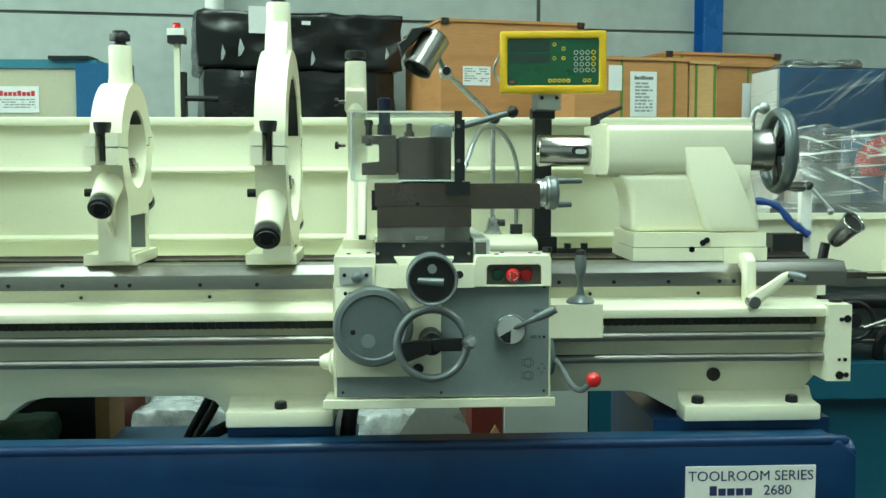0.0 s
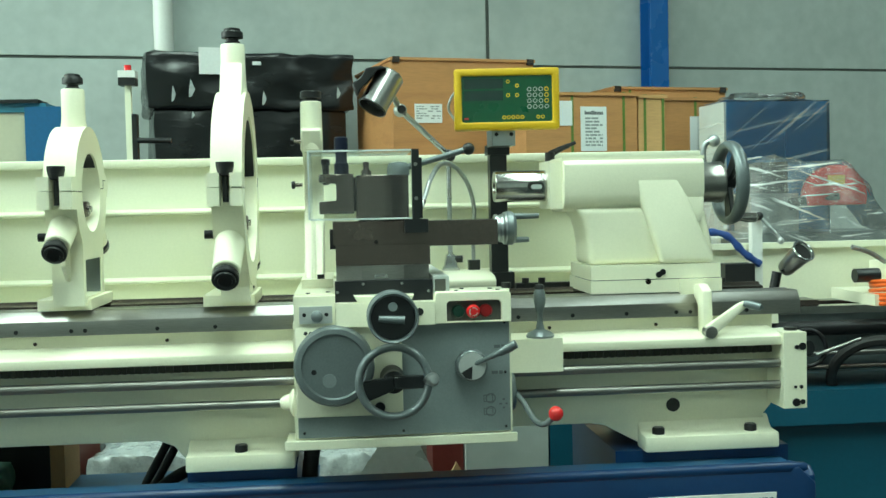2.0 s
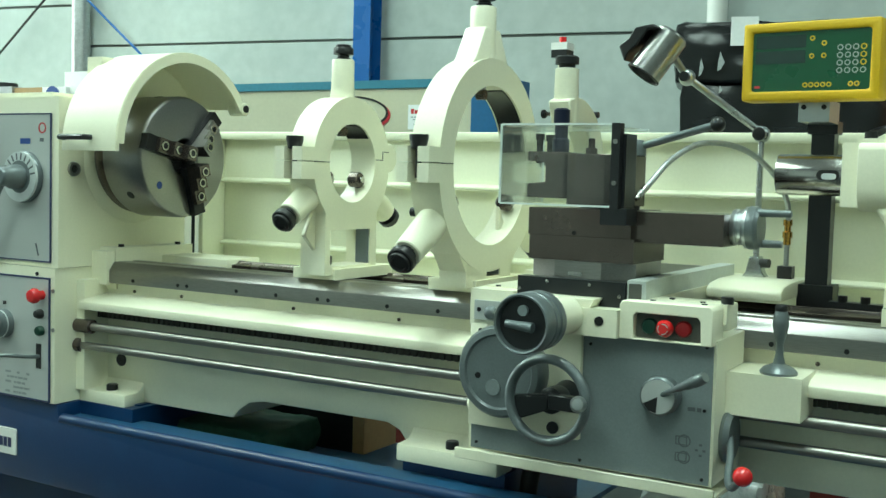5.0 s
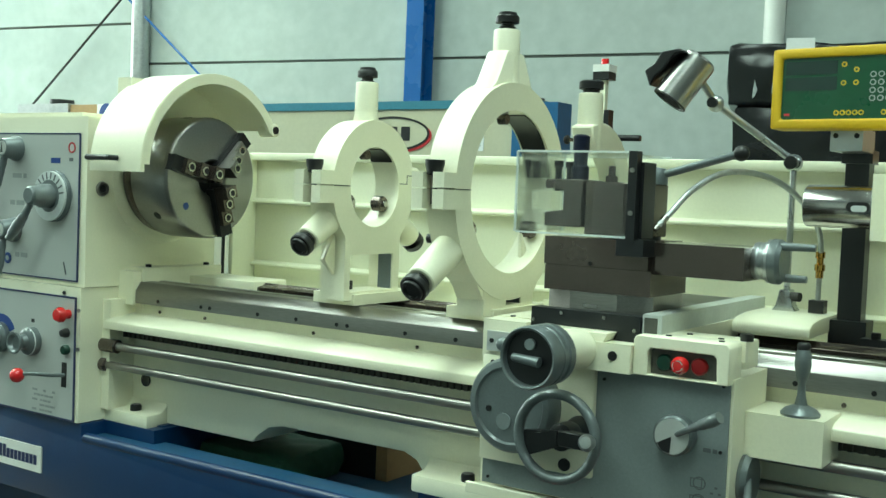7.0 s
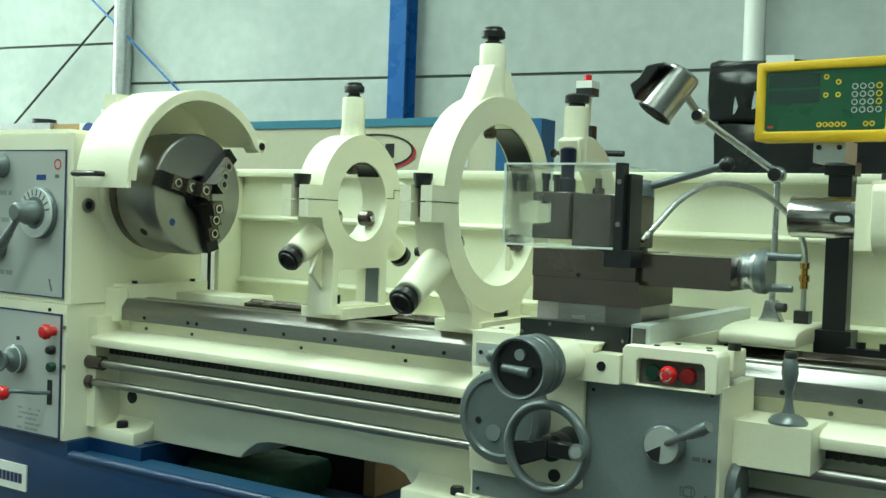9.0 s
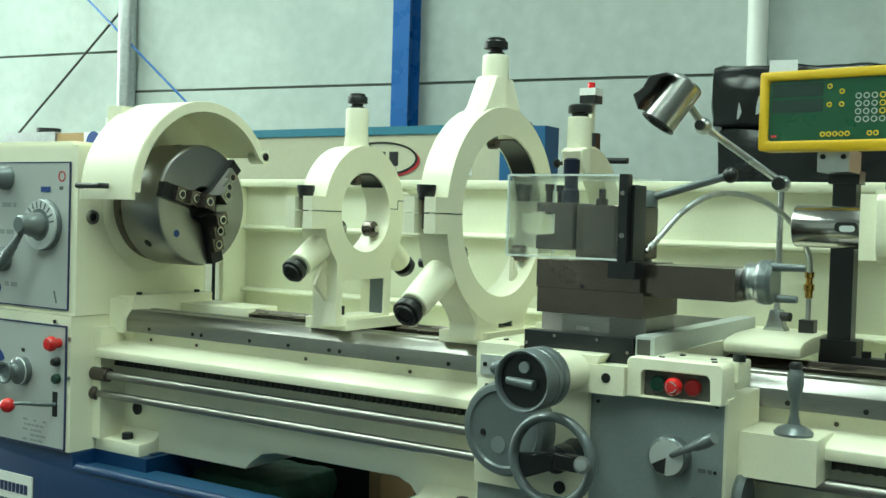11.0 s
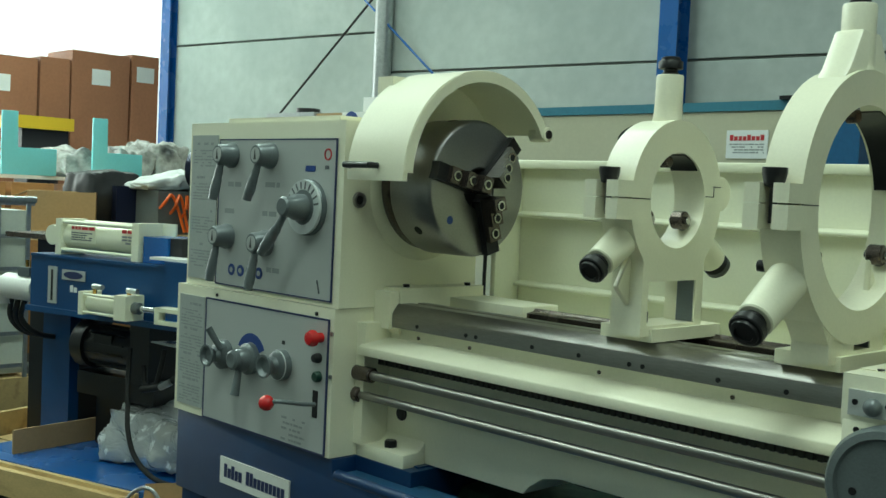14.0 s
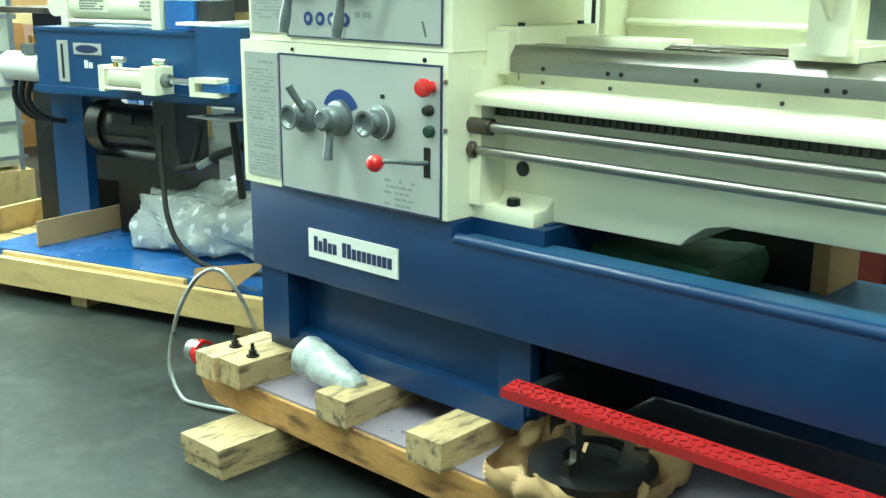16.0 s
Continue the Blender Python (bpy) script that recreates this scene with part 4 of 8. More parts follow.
shell = prism(arc + [(GC[0] - GR, 1.512), (GC[0] - GR + 0.014, 1.512)] + arc_in, "x", -1.312, -1.097)
part("shell", shell, CREAM, guard, "curved cream guard shell")
flange_o, flange_i = circle(*GC, GR - 0.003, 40, 30, 178), circle(*GC, GR - 0.030, 40, 178, 30)
part("edge_flange", prism(flange_o + flange_i, "x", -1.108, -1.0945), CREAM, guard)
part("hinge_eye", rod((-1.15, 3.330, 1.664), (-1.092, 3.330, 1.664), 0.021, n=24, chamfer=0.002), CREAM, guard)
part("hinge_bolt", rod((-1.093, 3.330, 1.664), (-1.088, 3.330, 1.664), 0.012, n=16), BLACK_OX, guard)
part("hinge_lug", box(-1.36, -1.30, 2.93, 3.26, 1.66, 1.792, 0.012, 3), CREAM, guard)
part("grip", tube([(-1.298, 2.794, 1.548), (-1.293, 2.772, 1.549), (-1.195, 2.770, 1.549), (-1.190, 2.794, 1.549)], 0.008, 10, smooth=False), BLACK, guard, "black bar grip")
part("inner_rib", prism(circle(*GC, GR - 0.0145, 20, 40, 150) + circle(*GC, GR - 0.05, 20, 150, 40), "x", -1.311, -1.303), CREAM, guard)

# ---- steady rests ----


def steady_rest(x, axy, r_in, r_out, thick, body_half, neck_z, cap_z, arm_r, window, grip, label):
    """An opening ring on a footed casting, with three adjustable fingers and a clamp bolt."""
    x0, x1 = x - thick / 2, x + thick / 2
    s = thing("steady_rest", (x, axy, 1.185), label, "steady rest", "steady rests on the bed")
    y0, y1 = axy - body_half, axy + body_half
    w0, w1, wz0, wz1 = window
    small = r_in < 0.15
    zb = AXZ - r_out - 0.001 if small else wz1 + 0.010
    inset = 0.0 if small else 0.0015

    def reach(a):
        """How far the casting's outline lies from the ring's middle, at an angle."""
        co, si = math.cos(a), math.sin(a)
        d = min((AXZ - zb) / -si, body_half / max(abs(co), 1e-6)) if si < -1e-6 else 0.0
        return max(r_out, d)

    turns = [2 * math.pi * k / 96 for k in range(96)]
    ring_bm = frame_prism([(axy + reach(a) * math.cos(a), AXZ + reach(a) * math.sin(a)) for a in turns], [(axy + r_in * math.cos(a), AXZ + r_in * math.sin(a)) for a in turns], "x", x0, x1)
    part("split_ring", ring_bm, CREAM, s, "cream painted split ring")
    part("pedestal", frame_prism([(y0, 1.200), (y1, 1.200), (y1, zb), (y0, zb)], [(w0, wz0), (w1, wz0), (w1, wz1), (w0, wz1)], "x", x0 + inset, x1 - inset), CREAM, s)
    part("window_lining", box(x1 - 0.046 if small else x0 + 0.004, x1 - 0.004, w1 - 0.003, w1 - 0.0005, wz0 + 0.001, wz1 - 0.001), GREY_CAST, s, "bare dark iron inside the casting")
    la, lb = (12, 76) if r_in > 0.15 else (42, 78)
    lining = prism(circle(axy, AXZ, r_in + 0.0005, 24, la, lb) + circle(axy, AXZ, r_in - 0.003, 24, lb, la), "x", x0 + 0.006, x1 - 0.006)
    part("bore_lining", lining, BLACK_OX, s, "bare dark iron inside the upper ring")
    for sgn in (-1, 1):
        ye, yr = axy + sgn * body_half, axy + sgn * r_out * 0.93
        if small:
            continue
        part("cheek", prism([(ye, AXZ - r_out * 0.98 if r_in > 0.15 else 1.25), (ye - sgn * 0.02, AXZ - r_out * 0.80), (yr - sgn * 0.004, AXZ - r_out * 0.33), (yr, AXZ - r_out * 0.36)], "x", x0 + 0.003, x1 - 0.003), CREAM, s)
    part("foot", box(x0 - 0.048, x1 + 0.008, axy - 0.085, axy + 0.190, 1.1865, 1.215, 0.004, 1), CREAM, s)
    if r_in > 0.15:
        flare = prism([(axy - 0.125, AXZ + r_out - 0.040), (axy - 0.085, AXZ + r_out - 0.002), (axy - 0.040, AXZ + r_out + 0.075), (axy + 0.040, AXZ + r_out + 0.075), (axy + 0.085, AXZ + r_out - 0.002), (axy + 0.125, AXZ + r_out - 0.040)], "x", x - 0.030, x + 0.030, 0.008, 2)
        part("neck_web", flare, CREAM, s)
    neck = revolve([(0.042 * grip, 0), (0.040 * grip, 0.02), (0.0375 * grip, 0.03), (0.0365 * grip, 0.05), (0.0360 * grip, neck_z - (AXZ + r_out) + 0.012), (0.034 * grip, neck_z - (AXZ + r_out) + 0.016), (0, neck_z - (AXZ + r_out) + 0.016)], (x, axy, AXZ + r_out - 0.016), (0, 0, 1), 28)
    part("top_finger_sleeve", neck, CREAM, s)

    def cap(at, axis, g, name="finger_knob"):
        k = part(name, revolve([(0, -0.004), (0.026 * g, -0.004), (0.026 * g, 0.006), (0.021 * g, 0.008), (0.021 * g, 0.014), (0.0365 * g, 0.016), (0.0365 * g, 0.031), (0.034 * g, 0.0335), (0.029 * g, 0.0335), (0.028 * g, 0.040), (0.024 * g, 0.042), (0.020 * g, 0.042), (0.018 * g, 0.037), (0, 0.037)], at, axis, 30), BLACK, s, "black knurled finger knob")
        return k

    cap((x, axy, cap_z - 0.040), (0, 0, 1), 0.88 * grip)
    for sgn in (-1, 1):
        d = Vector((0, sgn * math.cos(radians(32)), -math.sin(radians(32))))
        a = Vector((x, axy, AXZ)) + d * (r_out - 0.03)
        b = Vector((x, axy, AXZ)) + d * (arm_r - 0.042)
        part("finger_sleeve", rod(a, b, 0.043 * grip, 0.038 * grip, 26, 0.003), CREAM, s)
        cap(b, d, grip)
        gus = prism([(axy + sgn * (body_half - 0.01), 1.255), (axy + sgn * (body_half + 0.045), AXZ - 0.19), (axy + sgn * (body_half - 0.01), AXZ - 0.10)], "x", x - 0.007, x + 0.007, 0.003, 1)
        part("gusset", gus, CREAM, s)
        t = Vector((x, axy, AXZ)) + d * (r_in - 0.022)
        part("finger", rod(t, t + d * 0.05, 0.015, 0.015, 14, 0.002), STEEL, s)
        part("roller", rod(t + Vector((-0.016, 0, 0)), t + Vector((0.016, 0, 0)), 0.021, n=22, chamfer=0.003), STEEL_DARK, s)
        part("roller_pin", rod(t + Vector((-0.024, 0, 0)), t + Vector((0.024, 0, 0)), 0.009, n=14, chamfer=0.001), BRIGHT, s)
    part("finger", rod((x, axy, AXZ + r_in - 0.012), (x, axy, AXZ + r_in + 0.02), 0.012, n=14), STEEL, s)
    part("roller", rod((x - 0.012, axy, AXZ + r_in - 0.02), (x + 0.012, axy, AXZ + r_in - 0.02), 0.014, n=18, chamfer=0.002), STEEL_DARK, s)
    yl = axy - r_out
    for z0, z1 in ((AXZ - 0.045, AXZ - 0.0015), (AXZ + 0.0015, AXZ + 0.036)):
        for xa, xb in ((x - 0.043, x - 0.013), (x + 0.013, x + 0.043)):
            part("clamp_lug", box(xa, xb, yl - 0.052, yl + 0.012, z0, z1, 0.003, 1), CREAM, s)
        part("lug_root", box(x - 0.034, x + 0.034, yl - 0.006, yl + 0.03, z0 + 0.001, z1 - 0.001, 0.003, 1), CREAM, s)
    part("clamp_bolt", revolve([(0, 0.02), (0.007, 0.02), (0.007, 0.083), (0.017, 0.086), (0.022, 0.108), (0.022, 0.118), (0, 0.118)], (x, yl - 0.026, AXZ - 0.055), (0, 0, 1), 20), BLACK, s, "black clamping bolt")
    part("split_line", box(x0 - 0.0005, x1 + 0.0008, axy - r_out + 0.002, axy - r_in - 0.002, AXZ - 0.001, AXZ + 0.001), DARK, s)
    part("split_line", box(x0 - 0.0005, x1 + 0.0008, axy + r_in + 0.002, axy + (r_in + r_out) / 2, AXZ + 0.011, AXZ + 0.013), DARK, s)
    part("split_line", box(x0 - 0.0005, x1 + 0.0008, axy + (r_in + r_out) / 2, axy + (r_in + r_out) / 2 + 0.002, AXZ + 0.011, AXZ + 0.034), DARK, s)
    part("split_line", box(x0 - 0.0005, x1 + 0.0008, axy + (r_in + r_out) / 2, axy + r_out - 0.004, AXZ + 0.034, AXZ + 0.036), DARK, s)
    hinge = prism(circle(axy + r_out + 0.010, AXZ + 0.02, 0.040, 20), "x", x0 + 0.004, x1 - 0.004, 0.004, 1)
    part("hinge_lug", hinge, CREAM, s)
    part("locking_screw", rod((x0 - 0.002, axy - r_out * 0.8, AXZ - 0.115), (x0 - 0.024, axy - r_out * 0.8, AXZ - 0.115), 0.011, n=14), BLACK_OX, s)
    part("base_bolt", rod((x - 0.015, axy - 0.03, 1.2145), (x - 0.015, axy - 0.03, 1.245), 0.011, n=8), BLACK_OX, s)
    return s


steady_rest(-0.092, 3.048, 0.196, 0.262, 0.078, 0.118, 1.885, 1.926, 0.428, (3.035, 3.105, 1.222, 1.262), 0.90, "large cream steady rest with wide ring and black finger knobs")
steady_rest(-0.516, 3.052, 0.105, 0.175, 0.080, 0.118, 1.770, 1.808, 0.300, (2.957, 3.140, 1.222, 1.318), 0.84, "smaller cream steady rest with narrow ring and black finger knobs")

# ---- carriage ----
car = thing("lathe_carriage", (0.335, 2.95, 1.0), "cream and grey lathe carriage with apron handwheels", "lathe carriage")
AY = 2.750
part("apron_casting", box(0.062, 0.606, AY + 0.004, 2.955, 0.868, 1.158, 0.006), CREAM, car, "cream apron casting")
part("apron_plate", box(0.070, 0.600, AY - 0.002, AY + 0.004, 0.872, 1.156, 0.003, 1), GREY_PLATE, car, "scuffed grey apron front plate")
part("apron_boss_plate", prism([(0.068, 1.150), (0.068, 0.925), (0.330, 0.925), (0.330, 1.150)], "y", AY - 0.016, AY, 0.004), CREAM, car)
part("drip_tray", prism([(2.735, 0.868), (2.735, 0.845), (2.95, 0.838), (2.95, 0.846), (2.745, 0.853), (2.745, 0.868)], "x", 0.036, 0.615, 0.0015, 1), CREAM, car, "folded cream drip tray edge")
for x, z in ((0.085, 0.885), (0.330, 0.882), (0.588, 0.883), (0.588, 1.145), (0.588, 1.02), (0.345, 1.128)):
    part("screw", rod((x, AY - 0.002, z), (x, AY - 0.005, z), 0.0035, n=8), BLACK_OX, car)
# saddle
part("saddle", box(0.066, 0.456, 2.795, 3.34, 1.187, 1.226, 0.006), CREAM, car, "cream saddle casting")
part("saddle_wing", box(0.4565, 0.610, 2.795, 2.862, 1.187, 1.226, 0.006), CREAM, car)
wing = box(0.066, 0.168, 2.735, 2.80, 1.142, 1.224, 0.006)
part("saddle_wing", wing, CREAM, car)
part("saddle_front", box(0.169, 0.4115, 2.715, 2.80, 1.1485, 1.2055, 0.003, 1), CREAM, car)
part("dovetail", prism([(0.226, 1.203), (0.213, 1.2235), (0.362, 1.2235), (0.351, 1.203)], "y", 2.7185, 2.80, 0.0015, 1), CREAM, car)
panel_frame = frame_prism([(0.412, 1.149), (0.603, 1.149), (0.603, 1.2185), (0.597, 1.2265), (0.418, 1.2265), (0.412, 1.2185)], [(0.442, 1.1525), (0.580, 1.1525), (0.578, 1.197), (0.572, 1.2035), (0.448, 1.2035), (0.442, 1.197)], "y", 2.7265, 2.80, 0.003, 1)
part("button_housing", panel_frame, CREAM, car)
part("button_panel", box(0.443, 0.579, 2.7445, 2.7475, 1.153, 1.203), RECESS, car, "recessed dark push button panel")
part("housing_top", prism([(0.414, 2.8005), (0.604, 2.8005), (0.612, 2.815), (0.612, 2.872), (0.414, 2.872)], "z", 1.172, 1.2262, 0.004, 2), CREAM, car)
for x, m, r in ((0.472, GREEN_BTN, 0.0135), (0.541, RED_DARK, 0.0135)):
    part("push_button", revolve([(0, 0), (r + 0.003, 0), (r + 0.003, 0.006), (r, 0.010), (0, 0.011)], (x, 2.7445, 1.177), (0, -1, 0), 22), m, car)
stop = part("stop_button", revolve([(0, 0), (0.012, 0), (0.012, 0.012), (0.017, 0.014), (0.0175, 0.022), (0.013, 0.030), (0, 0.032)], (0.5075, 2.7445, 1.177), (0, -1, 0), 28), RED, car, "red mushroom emergency stop button")
for a in (20, 140, 260):
    part("mark", prism(circle(0.5075, 1.177, 0.0108, 8, a, a + 85) + circle(0.5075, 1.177, 0.0092, 8, a + 85, a), "y", 2.7128, 2.7150), PALE_PLATE, stop)
part("hole_plug", rod((0.374, 2.716, 1.181), (0.374, 2.713, 1.181), 0.0095, n=18), BLACK, car)
oiler = part("oil_pump_plate", box(0.080, 0.160, 2.728, 2.736, 1.158, 1.200, 0.002, 1), SILVER_PLATE, car, "bright plate with grey pull knob")
part("knob", ball((0.123, 2.722, 1.176), 0.015), GREY_CAST, oiler)
for x in (0.092, 0.146):
    part("screw", rod((x, 2.728, 1.180), (x, 2.7255, 1.180), 0.005, n=10), BLACK_OX, oiler)
for x, z in ((0.094, 1.134), (0.106, 1.133), (0.185, 1.140)):
    part("hole", rod((x, AY - 0.016, z), (x, AY - 0.018, z), 0.005, n=10), BLACK_OX, car)
for x, y in ((0.10, 2.80), (0.15, 2.83), (0.47, 2.76), (0.49, 2.82), (0.56, 2.80), (0.575, 2.76)):
    part("screw", rod((x, y, 1.2255), (x, y, 1.2285), 0.006, n=10), BLACK_OX, car)
part("plug", rod((0.605, 2.815, 1.226), (0.605, 2.815, 1.240), 0.0125, n=16), BLACK, car)
# big feed disc and handwheels
disc = part("feed_disc", revolve([(0, 0.0), (0.097, 0.0), (0.098, 0.012), (0.098, 0.040), (0.092, 0.048), (0.080, 0.050), (0.076, 0.044), (0.030, 0.044), (0, 0.044)], (0.162, AY - 0.014, 1.056), (0, -1, 0), 56), GREY_CAST, car, "grey round graduated feed dial")
part("plug", rod((0.113, AY - 0.058, 1.044), (0.113, AY - 0.060, 1.044), 0.0065, n=14), BLACK_OX, disc)
part("plug", rod((0.150, AY - 0.058, 1.022), (0.150, AY - 0.061, 1.022), 0.017, n=20), GREY_PLATE, disc)
wheel = part("handwheel", ring((0.303, 2.632, 1.024), (0, 1, 0), 0.083, 0.0098, 64, 14, flat=1.3), GREY_CAST, car, "grey rimmed apron handwheel with dark spokes")
part("hub", revolve([(0, 0), (0.024, 0), (0.027, 0.02), (0.027, 0.05), (0.020, 0.055), (0, 0.055)], (0.303, 2.697, 1.020), (0, -1, 0), 28), BLACK_PAINT, wheel)
part("hub_boss", rod((0.303, 2.735, 1.020), (0.303, 2.692, 1.020), 0.030, 0.024, 26), BLACK_PAINT, wheel)
for a in (2, 184):
    sp = prism([(0.303, 1.020 - 0.015), (0.303 + 0.080, 1.020 - (0.018 if a < 90 else 0.010)), (0.303 + 0.078, 1.020 + (0.012 if a < 90 else 0.042)), (0.303, 1.020 + 0.017)], "y", 2.634, 2.656, 0.003, 1)
    part("spoke", turned(sp, (0.303, 2.642, 1.020), ry=-a), BLACK_PAINT, wheel)
part("grip", revolve([(0, 0), (0.008, 0), (0.0085, 0.012), (0.014, 0.030), (0.0165, 0.048), (0.011, 0.062), (0, 0.064)], (0.380, 2.627, 1.026), (0.25, -1, 0.2), 20), ALU, wheel, "polished handwheel grip")
part("boss", rod((0.272, AY - 0.002, 0.945), (0.272, AY - 0.020, 0.945), 0.013, n=20), BLACK_OX, car)
cw = part("cross_slide_wheel", revolve([(0, 0.020), (0.050, 0.020), (0.052, 0.002), (0.056, 0.0), (0.0585, 0.004), (0.0590, 0.034), (0.0570, 0.036), (0.0570, 0.040), (0.0590, 0.042), (0.0585, 0.056), (0.0550, 0.058), (0.0550, 0.064), (0.0590, 0.066), (0.0585, 0.085), (0.052, 0.092), (0, 0.092)], (0.299, 2.506, 1.189), (0, 1, 0), 56), GREY_CAST, car, "grey cross-slide handwheel with dark dished face")
part("face", rod((0.299, 2.527, 1.189), (0.299, 2.521, 1.189), 0.050, n=40), BLACK_PAINT, cw)
part("crank", rod((0.266, 2.512, 1.188), (0.325, 2.508, 1.184), 0.0075, 0.010, 14, 0.001), GREY_CAST, cw)
part("button", rod((0.299, 2.522, 1.214), (0.299, 2.514, 1.214), 0.0105, n=18), GREY_PLATE, cw)
part("wheel_boss", rod((0.299, 2.596, 1.187), (0.299, 2.7152, 1.187), 0.039, 0.040, 36), CREAM, car)
# selector
sel = part("feed_selector", revolve([(0, 0), (0.039, 0), (0.040, 0.006), (0.039, 0.026), (0.035, 0.030), (0, 0.030)], (0.502, AY - 0.002, 1.042), (0, -1, 0), 36), GREY_CAST, car, "round grey feed selector with quartered face")
part("face", rod((0.502, AY - 0.032, 1.042), (0.502, AY - 0.0335, 1.042), 0.034, n=30), SILVER_PLATE, sel)
part("face_mark", prism([(0.502, 1.042), (0.473, 1.026), (0.484, 1.013), (0.500, 1.009)], "y", AY - 0.0345, AY - 0.0335), BLACK, sel)
part("lever", tube([(0.505, AY - 0.025, 1.044), (0.545, AY - 0.050, 1.066), (0.580, AY - 0.062, 1.084), (0.606, AY - 0.070, 1.099)], [0.006, 0.006, 0.008, 0.0105, 0.012, 0.011], 12), GREY_CAST, sel)
for x, z, w, h in ((0.570, 1.020, 0.016, 0.010), (0.575, 1.085, 0.014, 0.010)):
    part("mark", print_bars(x - w, x + w, z - h / 2, z + h / 2, AY - 0.002, 1, 9, 1.0, 0.2), INK, car)
for k, (x, z) in enumerate(((0.552, 0.955), (0.552, 0.922))):
    part("mark", frame_prism([(x - 0.020, z - 0.009), (x + 0.004, z - 0.009), (x + 0.004, z + 0.009), (x - 0.020, z + 0.009)], [(x - 0.018, z - 0.007), (x + 0.002, z - 0.007), (x + 0.002, z + 0.007), (x - 0.018, z + 0.007)], "y", AY - 0.003, AY - 0.002), INK, car)
    part("mark", frame_prism(circle(x - 0.002, z, 0.013, 16), circle(x - 0.002, z, 0.0105, 16), "y", AY - 0.003, AY - 0.002), INK, car)
for x, z in ((0.575, 0.94), (0.583, 0.951), (0.583, 0.930), (0.590, 0.94)):
    part("mark", box(x - 0.003, x + 0.003, AY - 0.003, AY - 0.002, z - 0.002, z + 0.002), INK, car)
# right-hand levers
part("joystick_box", box(0.600, 0.753, 2.826, 2.955, 1.003, 1.090, 0.008, 3), CREAM, car, "cream joystick box")
joy = part("joystick", revolve([(0, 0), (0.036, 0), (0.037, 0.006), (0.030, 0.014), (0.012, 0.022), (0.008, 0.040), (0.007, 0.062), (0.011, 0.072), (0.016, 0.098), (0.015, 0.118), (0.011, 0.128), (0, 0.128)], (0.700, 2.862, 1.089), (0, 0, 1), 28), GREY_CAST, car, "grey joystick with flared grip")
part("cap", revolve([(0, 0), (0.012, 0), (0.013, 0.008), (0.010, 0.013), (0, 0.014)], (0.700, 2.862, 1.216), (0, 0, 1), 20), BLACK, joy)
part("lever_disc", revolve([(0, 0), (0.052, 0), (0.054, 0.008), (0.046, 0.018), (0, 0.020)], (0.606, 2.84, 0.955), (1, 0, 0), 36), GREY_CAST, car)
nut_lever = part("half_nut_lever", tube([(0.620, 2.82, 0.958), (0.636, 2.77, 0.938), (0.652, 2.70, 0.905), (0.670, 2.66, 0.902), (0.690, 2.642, 0.925)], 0.0075, 12), GREY_CAST, car, "cranked grey lever")
part("ball", ball((0.694, 2.640, 0.931), 0.0185), RED, nut_lever, "red plastic ball")
part("side_knob", revolve([(0, 0), (0.034, 0), (0.034, 0.012), (0.022, 0.020), (0.020, 0.030), (0.012, 0.042), (0, 0.044)], (0.066, 2.82, 0.950), (-1, 0, 0), 26), CREAM, car)
# cross slide
cs = part("cross_slide_cover", prism([(0.168, 1.2060), (0.168, 1.2575), (0.4105, 1.2575), (0.4105, 1.2060), (0.3545, 1.2060), (0.364, 1.2245), (0.211, 1.2245), (0.2225, 1.2060)], "y", 2.757, 2.7945), BLACK_PAINT, car, "black cross-slide end cover with bright screws")
for x, z in ((0.174, 1.231), (0.238, 1.250), (0.334, 1.249), (0.400, 1.229)):
    part("screw", rod((x, 2.757, z), (x, 2.754, z), 0.004, n=10), BRIGHT, cs)
part("cross_slide", box(0.178, 0.408, 2.79, 3.42, 1.226, 1.2545, 0.003), SLIDE_TOP, car, "dark ground steel cross slide")
part("scale_housing", box(0.414, 0.452, 2.772, 3.43, 1.222, 1.264, 0.003, 1), ANODISED, car, "anodised aluminium measuring scale housing")
part("scale_end", box(0.413, 0.453, 2.764, 2.772, 1.221, 1.263, 0.002, 1), ANODISED, car)
part("scale_end_slot", box(0.417, 0.444, 2.7625, 2.7645, 1.226, 1.257, 0.001, 1), RECESS, car, "dark open end of the scale housing")
part("swivel_base", prism([(0.172, 2.825), (0.236, 2.795), (0.342, 2.795), (0.408, 2.825), (0.408, 2.985), (0.342, 3.015), (0.236, 3.015), (0.172, 2.985)], "z", 1.2550, 1.2925), STEEL, car, "ground steel swivel base", 12.0)
part("index_mark", box(0.268, 0.300, 2.7935, 2.7945, 1.262, 1.270), BRIGHT, car)
part("compound_base", box(0.172, 0.410, 2.800, 2.995, 1.2930, 1.345, 0.003, 1), STEEL_DARK, car, "dark oiled steel compound base")
part("compound_slide", box(0.166, 0.400, 2.806, 2.990, 1.3455, 1.404, 0.003, 1), STEEL_DARK, car, "dark oiled steel top slide")
part("slide_arm", box(0.395, 0.588, 2.825, 2.965, 1.338, 1.4025, 0.003, 1), STEEL_DARK, car)
part("hole", rod((0.274, 2.8062, 1.352), (0.274, 2.804, 1.352), 0.0045, n=12), DARK, car)
part("gib_block", box(0.158, 0.172, 2.83, 2.90, 1.335, 1.385, 0.003, 1), BLACK_OX, car)
